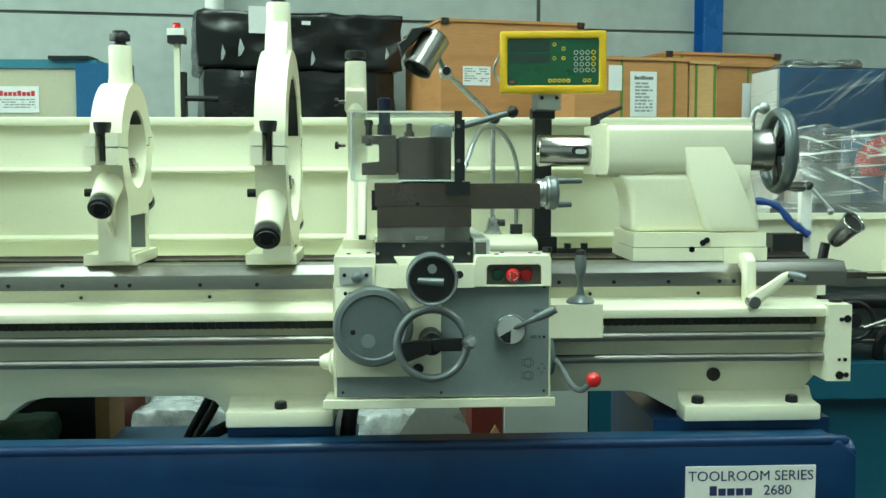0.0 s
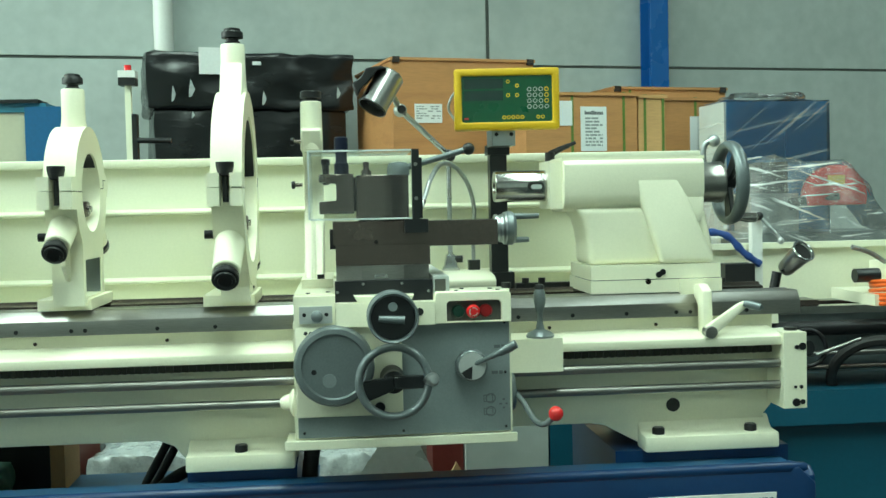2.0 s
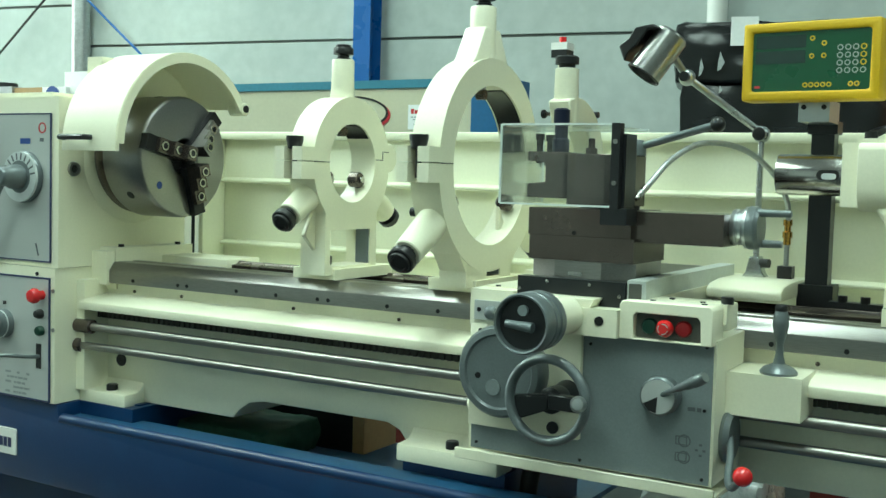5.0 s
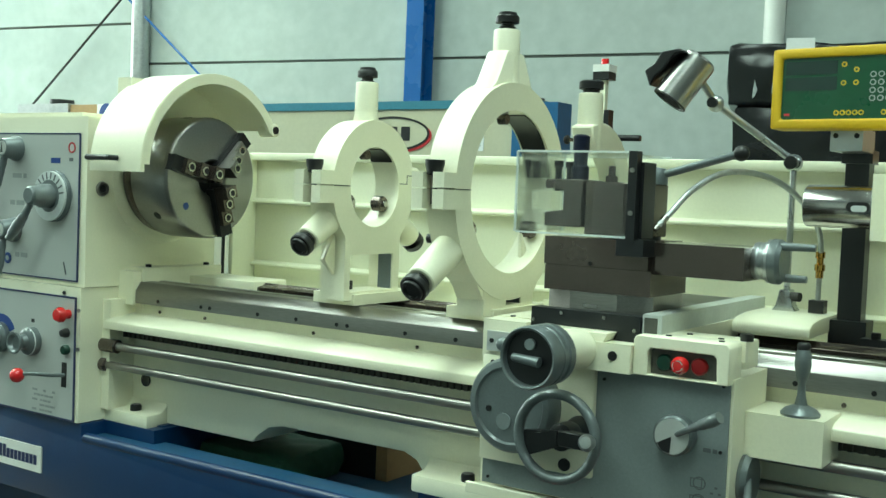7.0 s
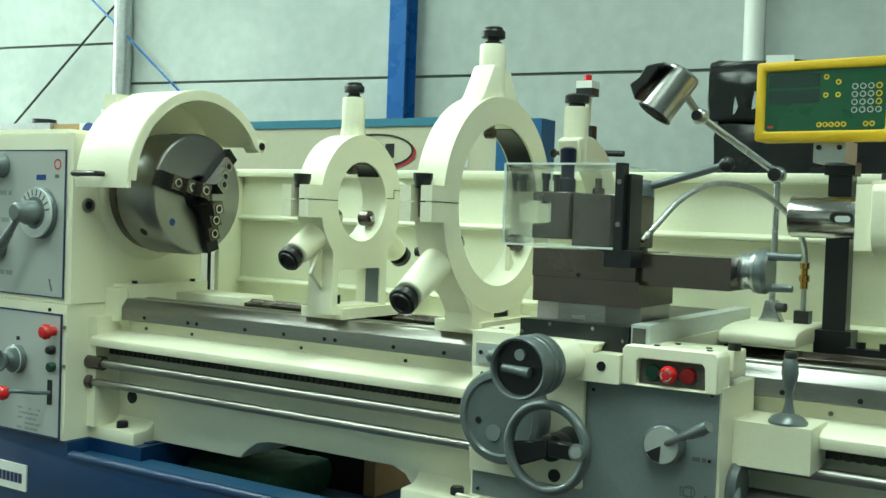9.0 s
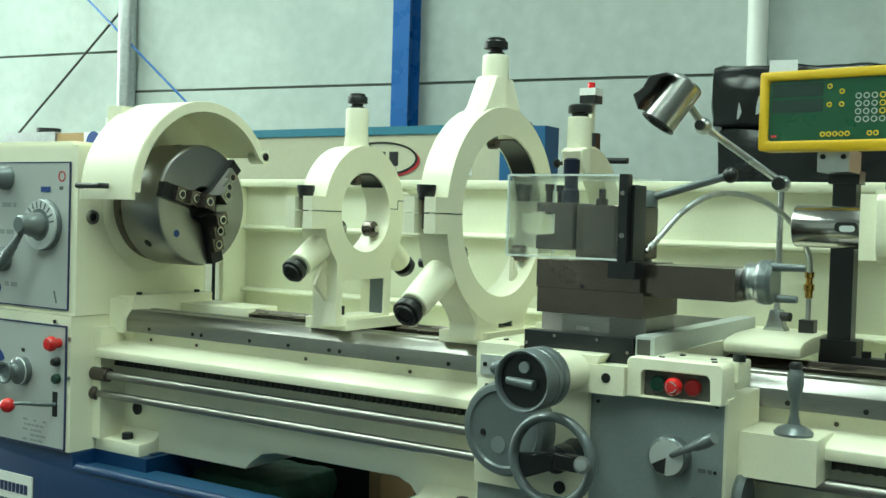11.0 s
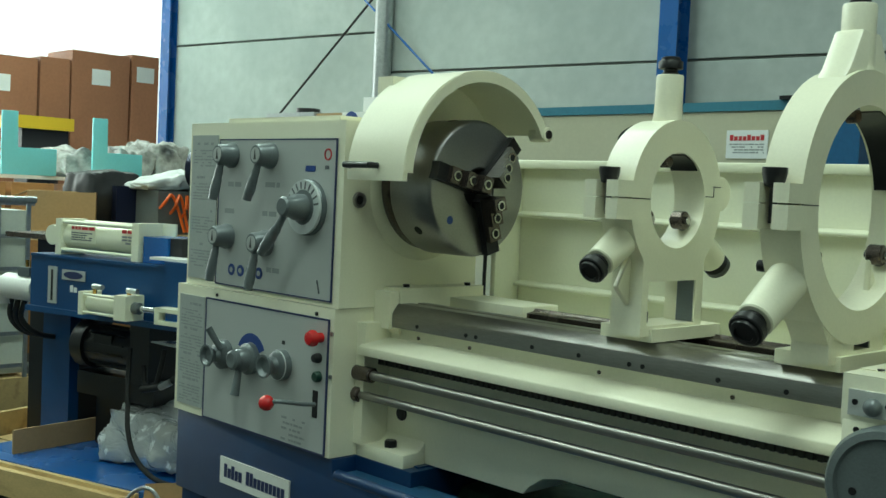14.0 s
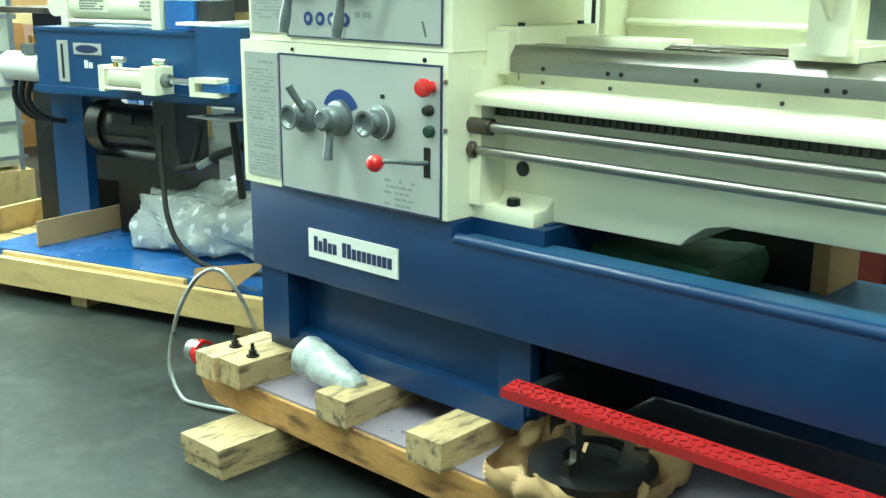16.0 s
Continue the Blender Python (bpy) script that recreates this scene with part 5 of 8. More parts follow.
cd = part("compound_dial", revolve([(0, 0), (0.036, 0), (0.037, 0.003), (0.037, 0.009), (0.0345, 0.011), (0.0345, 0.014), (0.037, 0.016), (0.037, 0.022), (0.043, 0.026), (0.043, 0.046), (0.038, 0.054), (0, 0.054)], (0.588, 2.900, 1.377), (1, 0, 0), 40), ALU, car, "bright graduated dial with twin handles")
part("wheel", revolve([(0, 0), (0.042, 0), (0.0445, 0.004), (0.0445, 0.018), (0.038, 0.026), (0, 0.026)], (0.618, 2.900, 1.377), (1, 0, 0), 40), GREY_CAST, cd)
for z, y, l in ((1.408, 2.885, 0.066), (1.345, 2.915, 0.044)):
    part("handle", rod((0.640, y, z), (0.640 + l, y, z), 0.0085, 0.007, 14, 0.001), GREY_CAST, cd)
# tool post
TPZ = 1.4045
tp = thing("tool_post", (0.28, 2.94, TPZ), "dark steel tool post with tool holder and clamping lever", "tool post")
part("post_block", prism([(0.228, 2.862), (0.250, 2.852), (0.300, 2.850), (0.318, 2.855), (0.364, 2.880), (0.364, 2.985), (0.228, 2.985)], "z", TPZ + 0.006, 1.522, 0.002, 1), STEEL_DARK, tp, "dark oiled steel block", 8.0)
part("post_base", rod((0.300, 2.94, TPZ), (0.300, 2.94, TPZ + 0.0065), 0.066, n=36), BLACK_OX, tp)
part("tool_holder", prism([(0.133, 1.526), (0.222, 1.526), (0.222, 1.424), (0.133, 1.424), (0.133, 1.455), (0.177, 1.459), (0.177, 1.502), (0.133, 1.506)], "y", 2.858, 2.965, 0.002, 1), STEEL_DARK, tp, "dark steel tool holder with open slot")
part("dovetail", box(0.2225, 0.2275, 2.88, 2.95, 1.43, 1.518), BLACK_OX, tp)
for x, y in ((0.150, 2.885), (0.152, 2.935)):
    part("screw", rod((x, y, 1.500), (x, y, 1.556), 0.0075, n=8), BLACK_OX, tp)
    part("screw_head", rod((x, y, 1.552), (x, y, 1.566), 0.0105, n=12), BLACK_OX, tp)
part("stud", revolve([(0, 0), (0.019, 0), (0.019, 0.028), (0.015, 0.032), (0.015, 0.060), (0.018, 0.062), (0.018, 0.094), (0.012, 0.098), (0, 0.098)], (0.192, 2.905, 1.526), (0, 0, 1), 20), NAVY, tp, "blue-black adjusting stud")
part("nut", revolve([(0, 0), (0.014, 0), (0.014, 0.014), (0.008, 0.016), (0.008, 0.036), (0, 0.037)], (0.256, 2.93, 1.522), (0, 0, 1), 6), STEEL_DARK, tp)
part("cap_hub", revolve([(0, 0), (0.030, 0), (0.030, 0.022), (0.024, 0.034), (0, 0.038)], (0.342, 2.955, 1.522), (0, 0, 1), 24), GREY_CAST, tp)
part("lever", tube([(0.345, 2.955, 1.540), (0.370, 2.953, 1.545), (0.450, 2.950, 1.567), (0.520, 2.950, 1.587)], 0.0085, 12), GREY_CAST, tp, "grey clamping lever")
part("ball", ball((0.531, 2.950, 1.590), 0.0165), BLACK, tp, "black plastic ball")
# clear guard on its black bracket
tg = thing("tool_post_guard", (0.39, 2.80, 1.405), "clear acrylic tool post guard on a black bracket", "machine guard")
g1 = part("front_sheet", box(0.110, 0.364, 2.774, 2.778, 1.412, 1.580, 0.001, 1), CLEAR, tg, "clear acrylic sheet")
g2 = part("side_sheet", box(0.110, 0.114, 2.779, 2.99, 1.412, 1.580, 0.001, 1), CLEAR, tg)
g3 = part("top_sheet", box(0.115, 0.364, 2.779, 2.99, 1.576, 1.580, 0.001, 1), CLEAR, tg)
for g in (g1, g2, g3):
    g.visible_shadow = False
part("edge", box(0.1075, 0.1115, 2.7715, 2.7755, 1.411, 1.581, 0.001, 1), EDGE, tg)
part("edge", box(0.1075, 0.1115, 2.988, 2.992, 1.411, 1.581, 0.001, 1), EDGE, tg)
part("edge", box(0.1075, 0.1115, 2.7765, 2.987, 1.5790, 1.5825, 0.001, 1), EDGE, tg)
part("edge", box(0.112, 0.365, 2.7715, 2.7755, 1.5790, 1.5830, 0.001, 1), EDGE, tg)
part("edge", box(0.112, 0.365, 2.988, 2.992, 1.5790, 1.5825, 0.001, 1), EDGE, tg)
part("edge", box(0.112, 0.365, 2.7715, 2.7755, 1.4090, 1.4130, 0.001, 1), EDGE, tg)
part("bracket", box(0.366, 0.384, 2.766, 2.790, 1.400, 1.583, 0.003, 1), BLACK_PAINT, tg, "black guard bracket")
part("bracket_plate", box(0.3845, 0.392, 2.785, 2.845, 1.410, 1.562, 0.002, 1), BLACK_PAINT, tg)
part("bracket_foot", box(0.346, 0.404, 2.768, 2.83, 1.374, 1.408, 0.004, 1), BLACK_PAINT, tg)
for z in (1.545, 1.46):
    part("screw", rod((0.375, 2.766, z), (0.375, 2.763, z), 0.005, n=10), STEEL, tg)
# follow rest
axes(0.10, 3.10, to=(0.112, 3.105))
fr = thing("follow_rest", (0.10, 3.10, 1.226), "cream follow rest bolted behind the tool post", "follow rest")
fb = prism(circle(AXY, AXZ, 0.172, 28, -70, 112) + circle(AXY, AXZ, 0.105, 28, 112, -70), "x", 0.072, 0.128, 0.004, 1)
prism([(3.02, 1.228), (3.26, 1.228), (3.24, 1.38), (3.13, 1.40), (3.09, 1.32)], "x", 0.074, 0.126, 0.004, 1, bm=fb)
box(0.066, 0.150, 2.97, 3.27, 1.2265, 1.250, 0.004, 1, bm=fb)
part("casting", fb, CREAM, fr, "cream curved casting")
part("finger_sleeve", rod((0.10, 3.10, 1.60), (0.10, 3.10, 1.735), 0.031, 0.029, 26, 0.002), CREAM, fr)
part("finger_knob", revolve([(0, 0), (0.020, 0), (0.020, 0.008), (0.029, 0.010), (0.029, 0.026), (0.024, 0.030), (0, 0.03)], (0.10, 3.10, 1.735), (0, 0, 1), 26), BLACK, fr, "black knurled finger knob")
for z in (1.625, 1.505):
    part("locking_screw", rod((0.072, 3.09, z), (0.046, 3.09, z), 0.005, n=10), STEEL_DARK, fr)
    part("locking_head", rod((0.052, 3.09, z), (0.042, 3.09, z), 0.011, 0.011, 12, 0.002), BLACK_OX, fr)
part("rib", prism([(2.985, 1.250), (3.00, 1.250), (3.03, 1.34), (3.06, 1.40), (3.05, 1.41)], "x", 0.094, 0.106), CREAM, fr)
part("bolt", rod((0.118, 2.992, 1.250), (0.118, 2.992, 1.262), 0.010, n=10), BLACK_OX, fr)
axes()
# rear block, coolant fitting and hose
part("rear_block", prism([(3.165, 1.200), (3.42, 1.200), (3.42, 1.234), (3.405, 1.240), (3.26, 1.240), (3.19, 1.234), (3.165, 1.224)], "x", 0.4575, 0.632, 0.006), CREAM, car)
hose = thing("coolant_hose", (0.592, 3.375, 1.24), "flexible silver coolant hose with brass valve", "hose")
part("base_fitting", box(0.575, 0.610, 3.358, 3.392, 1.240, 1.270, 0.004), BLACK, hose)
part("riser", rod((0.592, 3.375, 1.268), (0.592, 3.375, 1.325), 0.006, n=12), GALV, hose)
part("valve", revolve([(0, 0), (0.009, 0), (0.009, 0.016), (0.012, 0.018), (0.012, 0.032), (0.008, 0.034), (0.008, 0.046), (0.011, 0.048), (0.011, 0.062), (0, 0.062)], (0.592, 3.375, 1.322), (0, 0, 1), 12), BRASS, hose, "brass valve")
part("flexible_pipe", tube([(0.594, 3.372, 1.380), (0.592, 3.345, 1.435), (0.568, 3.280, 1.500), (0.522, 3.185, 1.548), (0.469, 3.060, 1.555), (0.432, 2.965, 1.518), (0.406, 2.895, 1.462), (0.394, 2.865, 1.436)], 0.0065, 10), GALV, hose)
part("nozzle", rod((0.402, 2.885, 1.453), (0.390, 2.856, 1.428), 0.0075, 0.0055, 12), BRIGHT, hose)
# work lamp
lamp = thing("work_lamp", (0.520, 3.370, 1.240), "jointed machine work lamp with brushed metal shade", "lamp")
part("base", prism([(0.492, 1.240), (0.548, 1.240), (0.540, 1.252), (0.532, 1.290), (0.508, 1.290), (0.500, 1.252)], "y", 3.350, 3.392, 0.003), ALU, lamp)
part("base_knob", rod((0.535, 3.36, 1.275), (0.556, 3.355, 1.275), 0.011, n=14), BLACK, lamp)
part("lower_arm", rod((0.520, 3.370, 1.285), (0.520, 3.370, 1.575), 0.0075, n=14), ALU, lamp)
part("joint", ball((0.520, 3.370, 1.590), 0.021), ALU, lamp)
part("joint_knob", rod((0.522, 3.345, 1.590), (0.522, 3.330, 1.590), 0.016, n=18, chamfer=0.002), BLACK, lamp)
part("upper_arm", rod((0.515, 3.366, 1.598), (0.372, 3.243, 1.717), 0.0085, n=14), ALU, lamp)
part("joint", ball((0.368, 3.240, 1.720), 0.020), ALU, lamp)
part("joint_knob", rod((0.370, 3.218, 1.720), (0.370, 3.206, 1.720), 0.012, n=16), BLACK, lamp)
part("neck", rod((0.366, 3.238, 1.724), (0.335, 3.205, 1.780), 0.009, n=12), ALU, lamp)
ha, hb = Vector((0.342, 3.20, 1.820)), Vector((0.284, 3.165, 1.722))
hd = (hb - ha).normalized()
hl = (hb - ha).length
part("shade", revolve([(0, 0), (0.036, 0), (0.041, 0.006), (0.041, hl - 0.004), (0.043, hl - 0.004), (0.043, hl), (0.039, hl), (0.038, 0.020), (0, 0.020)], ha, hd, 36), BRUSHED, lamp, "brushed metal cylindrical shade")
part("rim", ring(hb, hd, 0.0415, 0.0025, 36, 8), BLACK, lamp)
part("bulb_recess", rod(hb - hd * 0.02, hb - hd * 0.018, 0.037, n=26), DARK, lamp)
clipb = prism([(0.228, 1.790), (0.243, 1.752), (0.252, 1.772), (0.262, 1.782), (0.272, 1.790), (0.300, 1.826), (0.328, 1.829), (0.312, 1.838), (0.268, 1.832), (0.252, 1.806)], "y", 3.140, 3.195, 0.003, 1)
part("clip", clipb, BLACK, lamp, "black clip on the lamp head")

# ---- digital readout ----
dro = thing("digital_readout", (0.670, 3.370, 1.180), "digital readout with yellow foam border on a black post", "readout")
part("foot", box(0.630, 0.712, 3.330, 3.405, 1.165, 1.232, 0.004), BLACK_PAINT, dro)
part("post", box(0.644, 0.696, 3.345, 3.395, 1.228, 1.622, 0.004), BLACK_PAINT, dro, "black square post")
part("post_collar", box(0.636, 0.704, 3.335, 3.398, 1.590, 1.620, 0.004), BLACK_PAINT, dro)
part("bracket", box(0.636, 0.704, 3.225, 3.345, 1.612, 1.662, 0.003), ALU, dro, "bright bracket")
for x in (0.648, 0.692):
    part("bolt", rod((x, 3.225, 1.645), (x, 3.221, 1.645), 0.006, n=8), BLACK_OX, dro)


def droed(bm):
    return turned(bm, (0.67, 3.16, 1.74), rz=-6)


part("case", droed(box(0.527, 0.813, 3.162, 3.215, 1.664, 1.819, 0.006)), DARK, dro)
part("foam_border", droed(frame_prism([(0.519, 1.655), (0.821, 1.655), (0.821, 1.829), (0.519, 1.829)], [(0.541, 1.676), (0.800, 1.676), (0.800, 1.808), (0.541, 1.808)], "y", 3.150, 3.222, 0.006)), YELLOW, dro, "yellow foam edge protector")
face = part("face_plate", droed(box(0.540, 0.801, 3.157, 3.163, 1.675, 1.809)), DRO_GREEN, dro, "green key panel")
part("display", droed(box(0.548, 0.660, 3.1562, 3.157, 1.772, 1.800)), DRO_DARK, face, "dark display window")
part("display", droed(box(0.548, 0.660, 3.1562, 3.157, 1.738, 1.766)), DRO_DARK, face)
keys = [(0.735 + 0.0165 * i, 1.768 - 0.0165 * j, i == 3 and j < 3) for i in range(4) for j in range(4)]
for x, z, yel in keys:
    part("key", droed(rod((x, 3.157, z), (x, 3.1555, z), 0.0066, n=14)), YELLOW_KEY if yel else PALE_PLATE, face)
    part("key_mark", droed(rod((x, 3.1555, z), (x, 3.1552, z), 0.0042, n=10)), DRO_GREEN, face)
for x, z in ((0.700, 1.779), (0.700, 1.752), (0.674, 1.752), (0.674, 1.791), (0.662, 1.689), (0.675, 1.689), (0.688, 1.689), (0.701, 1.689), (0.714, 1.689), (0.760, 1.689), (0.773, 1.689)):
    part("key", droed(rod((x, 3.157, z), (x, 3.1555, z), 0.0058, n=12)), YELLOW_KEY, face)
    part("key_mark", droed(rod((x, 3.1555, z), (x, 3.1552, z), 0.0030, n=8)), DRO_GREEN, face)
part("logo_bar", droed(box(0.548, 0.560, 3.1562, 3.157, 1.684, 1.689)), INK_RED, face)
part("cable", tube([(0.56, 3.20, 1.78), (0.53, 3.26, 1.77), (0.515, 3.29, 1.73), (0.535, 3.29, 1.69)], 0.004, 8), GALV, dro)

# ---- tailstock ----
ts = thing("tailstock", (1.03, AXY, 1.186), "cream painted tailstock with steel quill and handwheel", "tailstock")
part("base_plate", box(0.868, 1.240, 2.990, 3.262, 1.187, 1.2225, 0.004), CREAM, ts)
part("base", box(0.870, 1.238, 2.994, 3.255, 1.2245, 1.264, 0.005), CREAM, ts)
barrel = prism([(3.020, 1.5565), (3.013, 1.545), (3.013, 1.462), (3.020, 1.440), (3.036, 1.424), (3.062, 1.416), (3.205, 1.416), (3.205, 1.5565)], "x", 0.803, 1.202, 0.004, 2)
part("body", barrel, CREAM, ts, "cream tailstock casting")
foot = prism([(0.872, 1.264), (1.236, 1.264), (1.224, 1.34), (1.206, 1.425), (0.835, 1.425), (0.856, 1.395), (0.866, 1.36), (0.872, 1.32)], "y", 3.025, 3.205, 0.018, 3)
part("pedestal", foot, CREAM, ts)
tongue = prism([(1.090, 1.45), (1.2005, 1.45), (1.199, 1.405), (1.192, 1.382), (1.184, 1.376), (1.168, 1.388)], "y", 3.0145, 3.07, 0.006, 2)
part("barrel_tongue", tongue, CREAM, ts)
part("top_cap", box(0.800, 1.206, 3.026, 3.20, 1.5565, 1.566, 0.004), CREAM, ts)
web = prism([(0.985, 1.540), (1.120, 1.540), (1.226, 1.2655), (1.072, 1.2655), (1.060, 1.31)], "y", 3.006, 3.075, 0.014, 3)
for v in web.verts:
    if v.co.y < 3.03:
        v.co.y += 0.010 * (v.co.z - 1.40) / 0.14
part("web", web, CREAM, ts, "slanting cream stiffening rib")
part("oiler_stem", tube([(1.250, 3.15, 1.535), (1.246, 3.15, 1.575), (1.252, 3.15, 1.602), (1.270, 3.15, 1.612)], 0.008, 10), GALV, ts)
part("oiler_ball", ball((1.278, 3.15, 1.612), 0.018, 16), GALV, ts, "dull steel ball end")
part("front_flange", box(0.768, 0.806, 3.042, 3.198, 1.424, 1.558, 0.012, 3), CREAM, ts)
quill = part("quill", revolve([(0, 0.012), (0.016, 0.012), (0.022, 0), (0.0425, 0), (0.0445, 0.003), (0.0445, 0.152), (0, 0.152)], (0.623, AXY, 1.490), (1, 0, 0), 56), QUILL, ts, "bright ground steel quill")
keyway = prism(circle(0.722, 1.490, 0.0105, 10, 90, 270) + circle(0.748, 1.490, 0.0105, 10, -90, 90), "y", AXY - 0.0452, AXY - 0.030)
part("slot", keyway, DARK, quill, "dark milled slot")
part("slot_floor", prism(circle(0.728, 1.487, 0.0065, 10, 90, 270) + circle(0.746, 1.487, 0.0065, 10, -90, 90), "y", AXY - 0.0458, AXY - 0.044), SCALE, quill)
hub = part("wheel_hub", revolve([(0, 0), (0.060, 0), (0.060, 0.012), (0.058, 0.014), (0.058, 0.066), (0.060, 0.069), (0.060, 0.082), (0.030, 0.090), (0, 0.090)], (1.203, AXY, AXZ - 0.004), (1, 0, 0), 40), STEEL, ts, "dull steel graduated collar")
tw = part("handwheel", ring((1.312, AXY, AXZ - 0.006), (1, 0, 0), 0.109, 0.0130, 60, 14, flat=1.5), GREY_CAST, ts, "grey tailstock handwheel")
part("hub", rod((1.290, AXY, AXZ), (1.326, AXY, AXZ), 0.028, 0.024, 24), BLACK_PAINT, tw)
for a in (20, 140, 260):
    part("spoke", turned(prism([(AXY, AXZ - 0.012), (AXY + 0.106, AXZ - 0.026), (AXY + 0.106, AXZ + 0.026), (AXY, AXZ + 0.012)], "x", 1.300, 1.316, 0.003, 1), (1.312, AXY, AXZ), rx=a), BLACK_PAINT, tw)
part("grip", revolve([(0, 0), (0.009, 0), (0.010, 0.015), (0.015, 0.035), (0.014, 0.06), (0, 0.07)], (1.322, AXY - 0.02, AXZ - 0.108), (1, 0, 0), 18), BRIGHT, tw)
part("lock_stud", rod((0.800, 3.195, 1.552), (0.800, 3.195, 1.588), 0.014, n=18), BLACK, ts)
part("lock_lever", tube([(0.800, 3.195, 1.582), (0.835, 3.215, 1.598), (0.885, 3.24, 1.618)], [0.010, 0.009, 0.008, 0.006], 10), BLACK, ts, "black locking lever")
for x, z in ((1.061, 1.236), (1.030, 1.218), (1.072, 1.243)):
    part("screw", rod((x, 2.9955, z), (x, 2.990, z), 0.0085, n=12), BLACK_OX, ts)
part("split", box(0.872, 1.236, 2.996, 3.2, 1.2226, 1.2244), DARK, ts)
arm = part("clamp_arm", prism([(2.995, 1.205), (2.945, 1.212), (2.912, 1.195), (2.905, 1.10), (2.912, 1.070), (2.945, 1.070), (2.955, 1.10), (2.955, 1.150), (2.972, 1.165), (2.995, 1.165)], "x", 1.156, 1.184, 0.006), CREAM, ts, "cream cranked clamp arm")
part("arm_flange", box(1.118, 1.200, 2.982, 2.996, 1.180, 1.222, 0.003), CREAM, ts)
lev = prism([(1.155, 1.098), (1.168, 1.068), (1.186, 1.078), (1.275, 1.152), (1.268, 1.166), (1.250, 1.160)], "y", 2.885, 2.905, 0.005)
part("clamp_lever", lev, CREAM, ts)
part("pivot", rod((1.170, 2.912, 1.085), (1.170, 2.878, 1.085), 0.017, n=22, chamfer=0.002), STEEL, ts)
part("lever_grip", revolve([(0, 0), (0.008, 0), (0.012, 0.02), (0.011, 0.045), (0, 0.055)], (1.262, 2.888, 1.160), (0.82, -0.45, -0.22), 16), GREY_CAST, ts)
part("rear_strip", box(0.71, 1.36, 3.29, 3.325, 1.165, 1.200, 0.003), BLACK_PAINT, lathe)
for x in (0.74, 0.79):
    part("bolt", rod((x, 3.30, 1.200), (x, 3.30, 1.215), 0.011, n=8), BLACK_OX, lathe)

# ---- timber and things under the lathe ----


def timber(x0, x1, y0, y1, z0, z1, material, label, yaw=0.0, name="timber_block"):
    b = box(x0, x1, y0, y1, z0, z1, 0.004, 1)
    if yaw:
        turned(b, ((x0 + x1) / 2, (y0 + y1) / 2, z0), rz=yaw)
    return solid(name, b, material, label, "timber", "timbers under the lathe")


skid = thing("timber_skid", (-0.4, 3.1, 0.09), "stained timber skid carrying the lathe", "skid")
part("runner", prism([(-2.30, 0.165), (-2.26, 0.11), (-2.20, 0.09), (1.5, 0.09), (1.5, 0.188), (-2.30, 0.188)], "y", 2.715, 2.80, 0.004, 1), RUNNER_WOOD, skid, "orange-brown stained runner")
part("runner", box(-2.25, 1.5, 3.42, 3.50, 0.09, 0.188, 0.004, 1), RUNNER_WOOD, skid)
part("deck_board", box(-2.02, 1.4, 2.722, 3.49, 0.1885, 0.195, 0.001, 1), PURPLE_FILM, skid, "deck covered with violet-grey sheet")
timber(-2.21, -2.115, 2.655, 3.50, 0.1955, 0.270, WOOD_END, "sawn pine block with bolt through it", -1.0)
timber(-2.108, -2.01, 2.665, 3.50, 0.1955, 0.270, WOOD_END, "sawn pine block with dark stamp marks", -1.0)
timber(-1.722, -1.605, 2.690, 3.50, 0.1955, 0.270, WOOD_END, "sawn pine packing block, stained end", 0.5)
timber(-1.365, -1.25, 2.672, 3.50, 0.1955, 0.270, WOOD_END, "sawn pine packing block, stained end", 0.5)
timber(-2.10, -1.92, 2.515, 3.55, 0.045, 0.0895, WOOD_END, "sawn pine bearer board on the floor", 0.0, "timber_bearer")
timber(-2.10, -1.92, 2.525, 3.55, 0.0, 0.0445, WOOD_END, "sawn pine bearer board on the floor", 0.0, "timber_bearer")
timber(1.0, 1.18, 2.53, 3.55, 0.0, 0.0895, WOOD_END, "sawn pine bearer on the floor", 0.0, "timber_bearer")
timber(1.02, 1.30, 2.69, 3.50, 0.1955, 0.270, WOOD_END, "sawn pine packing block under the pedestal", 0.0)
for x, y in ((-2.160, 2.758), (-2.055, 2.742)):
    nb = revolve([(0, 0), (0.020, 0), (0.020, 0.004), (0.012, 0.005), (0.012, 0.018), (0.006, 0.019), (0.006, 0.040), (0, 0.040)], (x, y, 0.2702), (0, 0, 1), 8)
    solid("bolt_and_nut", nb, BLACK_OX, "dark bolt with nut and washer in the timber", "bolt")
roll = revolve([(0, 0.02), (0.048, 0.02), (0.056, 0.0)] + [(0.058 - 0.0010 * k, 0.0125 * k) for k in range(1, 19)] + [(0.030, 0.240), (0, 0.240)], (-1.895, 2.812, 0.300), (1, -0.06, -0.20), 40)
for v in roll.verts:
    v.co.z = max(0.197, v.co.z + 0.010 * noise.noise(v.co * 24.0))
    v.co.y += 0.008 * noise.noise(v.co * 20.0 + Vector((3, 1, 2)))
solid("bubble_wrap_roll", roll, BUBBLE, "grey bubble-wrapped roll lying on the skid", "packaging")
foot_bar = thing("foot_brake_bar", (0.0, 2.76, 0.42), "red chequer-plate foot brake bar along the lathe", "foot brake")
part("tread", prism([(2.716, 0.440), (2.716, 0.435), (2.768, 0.444), (2.768, 0.449)], "x", -1.10, 1.20), RED_PLATE, foot_bar, "red painted chequer plate")
part("skirt", box(-1.10, 1.20, 2.711, 2.717, 0.420, 0.442, 0.002, 1), RED_PLATE, foot_bar)
tread = B()
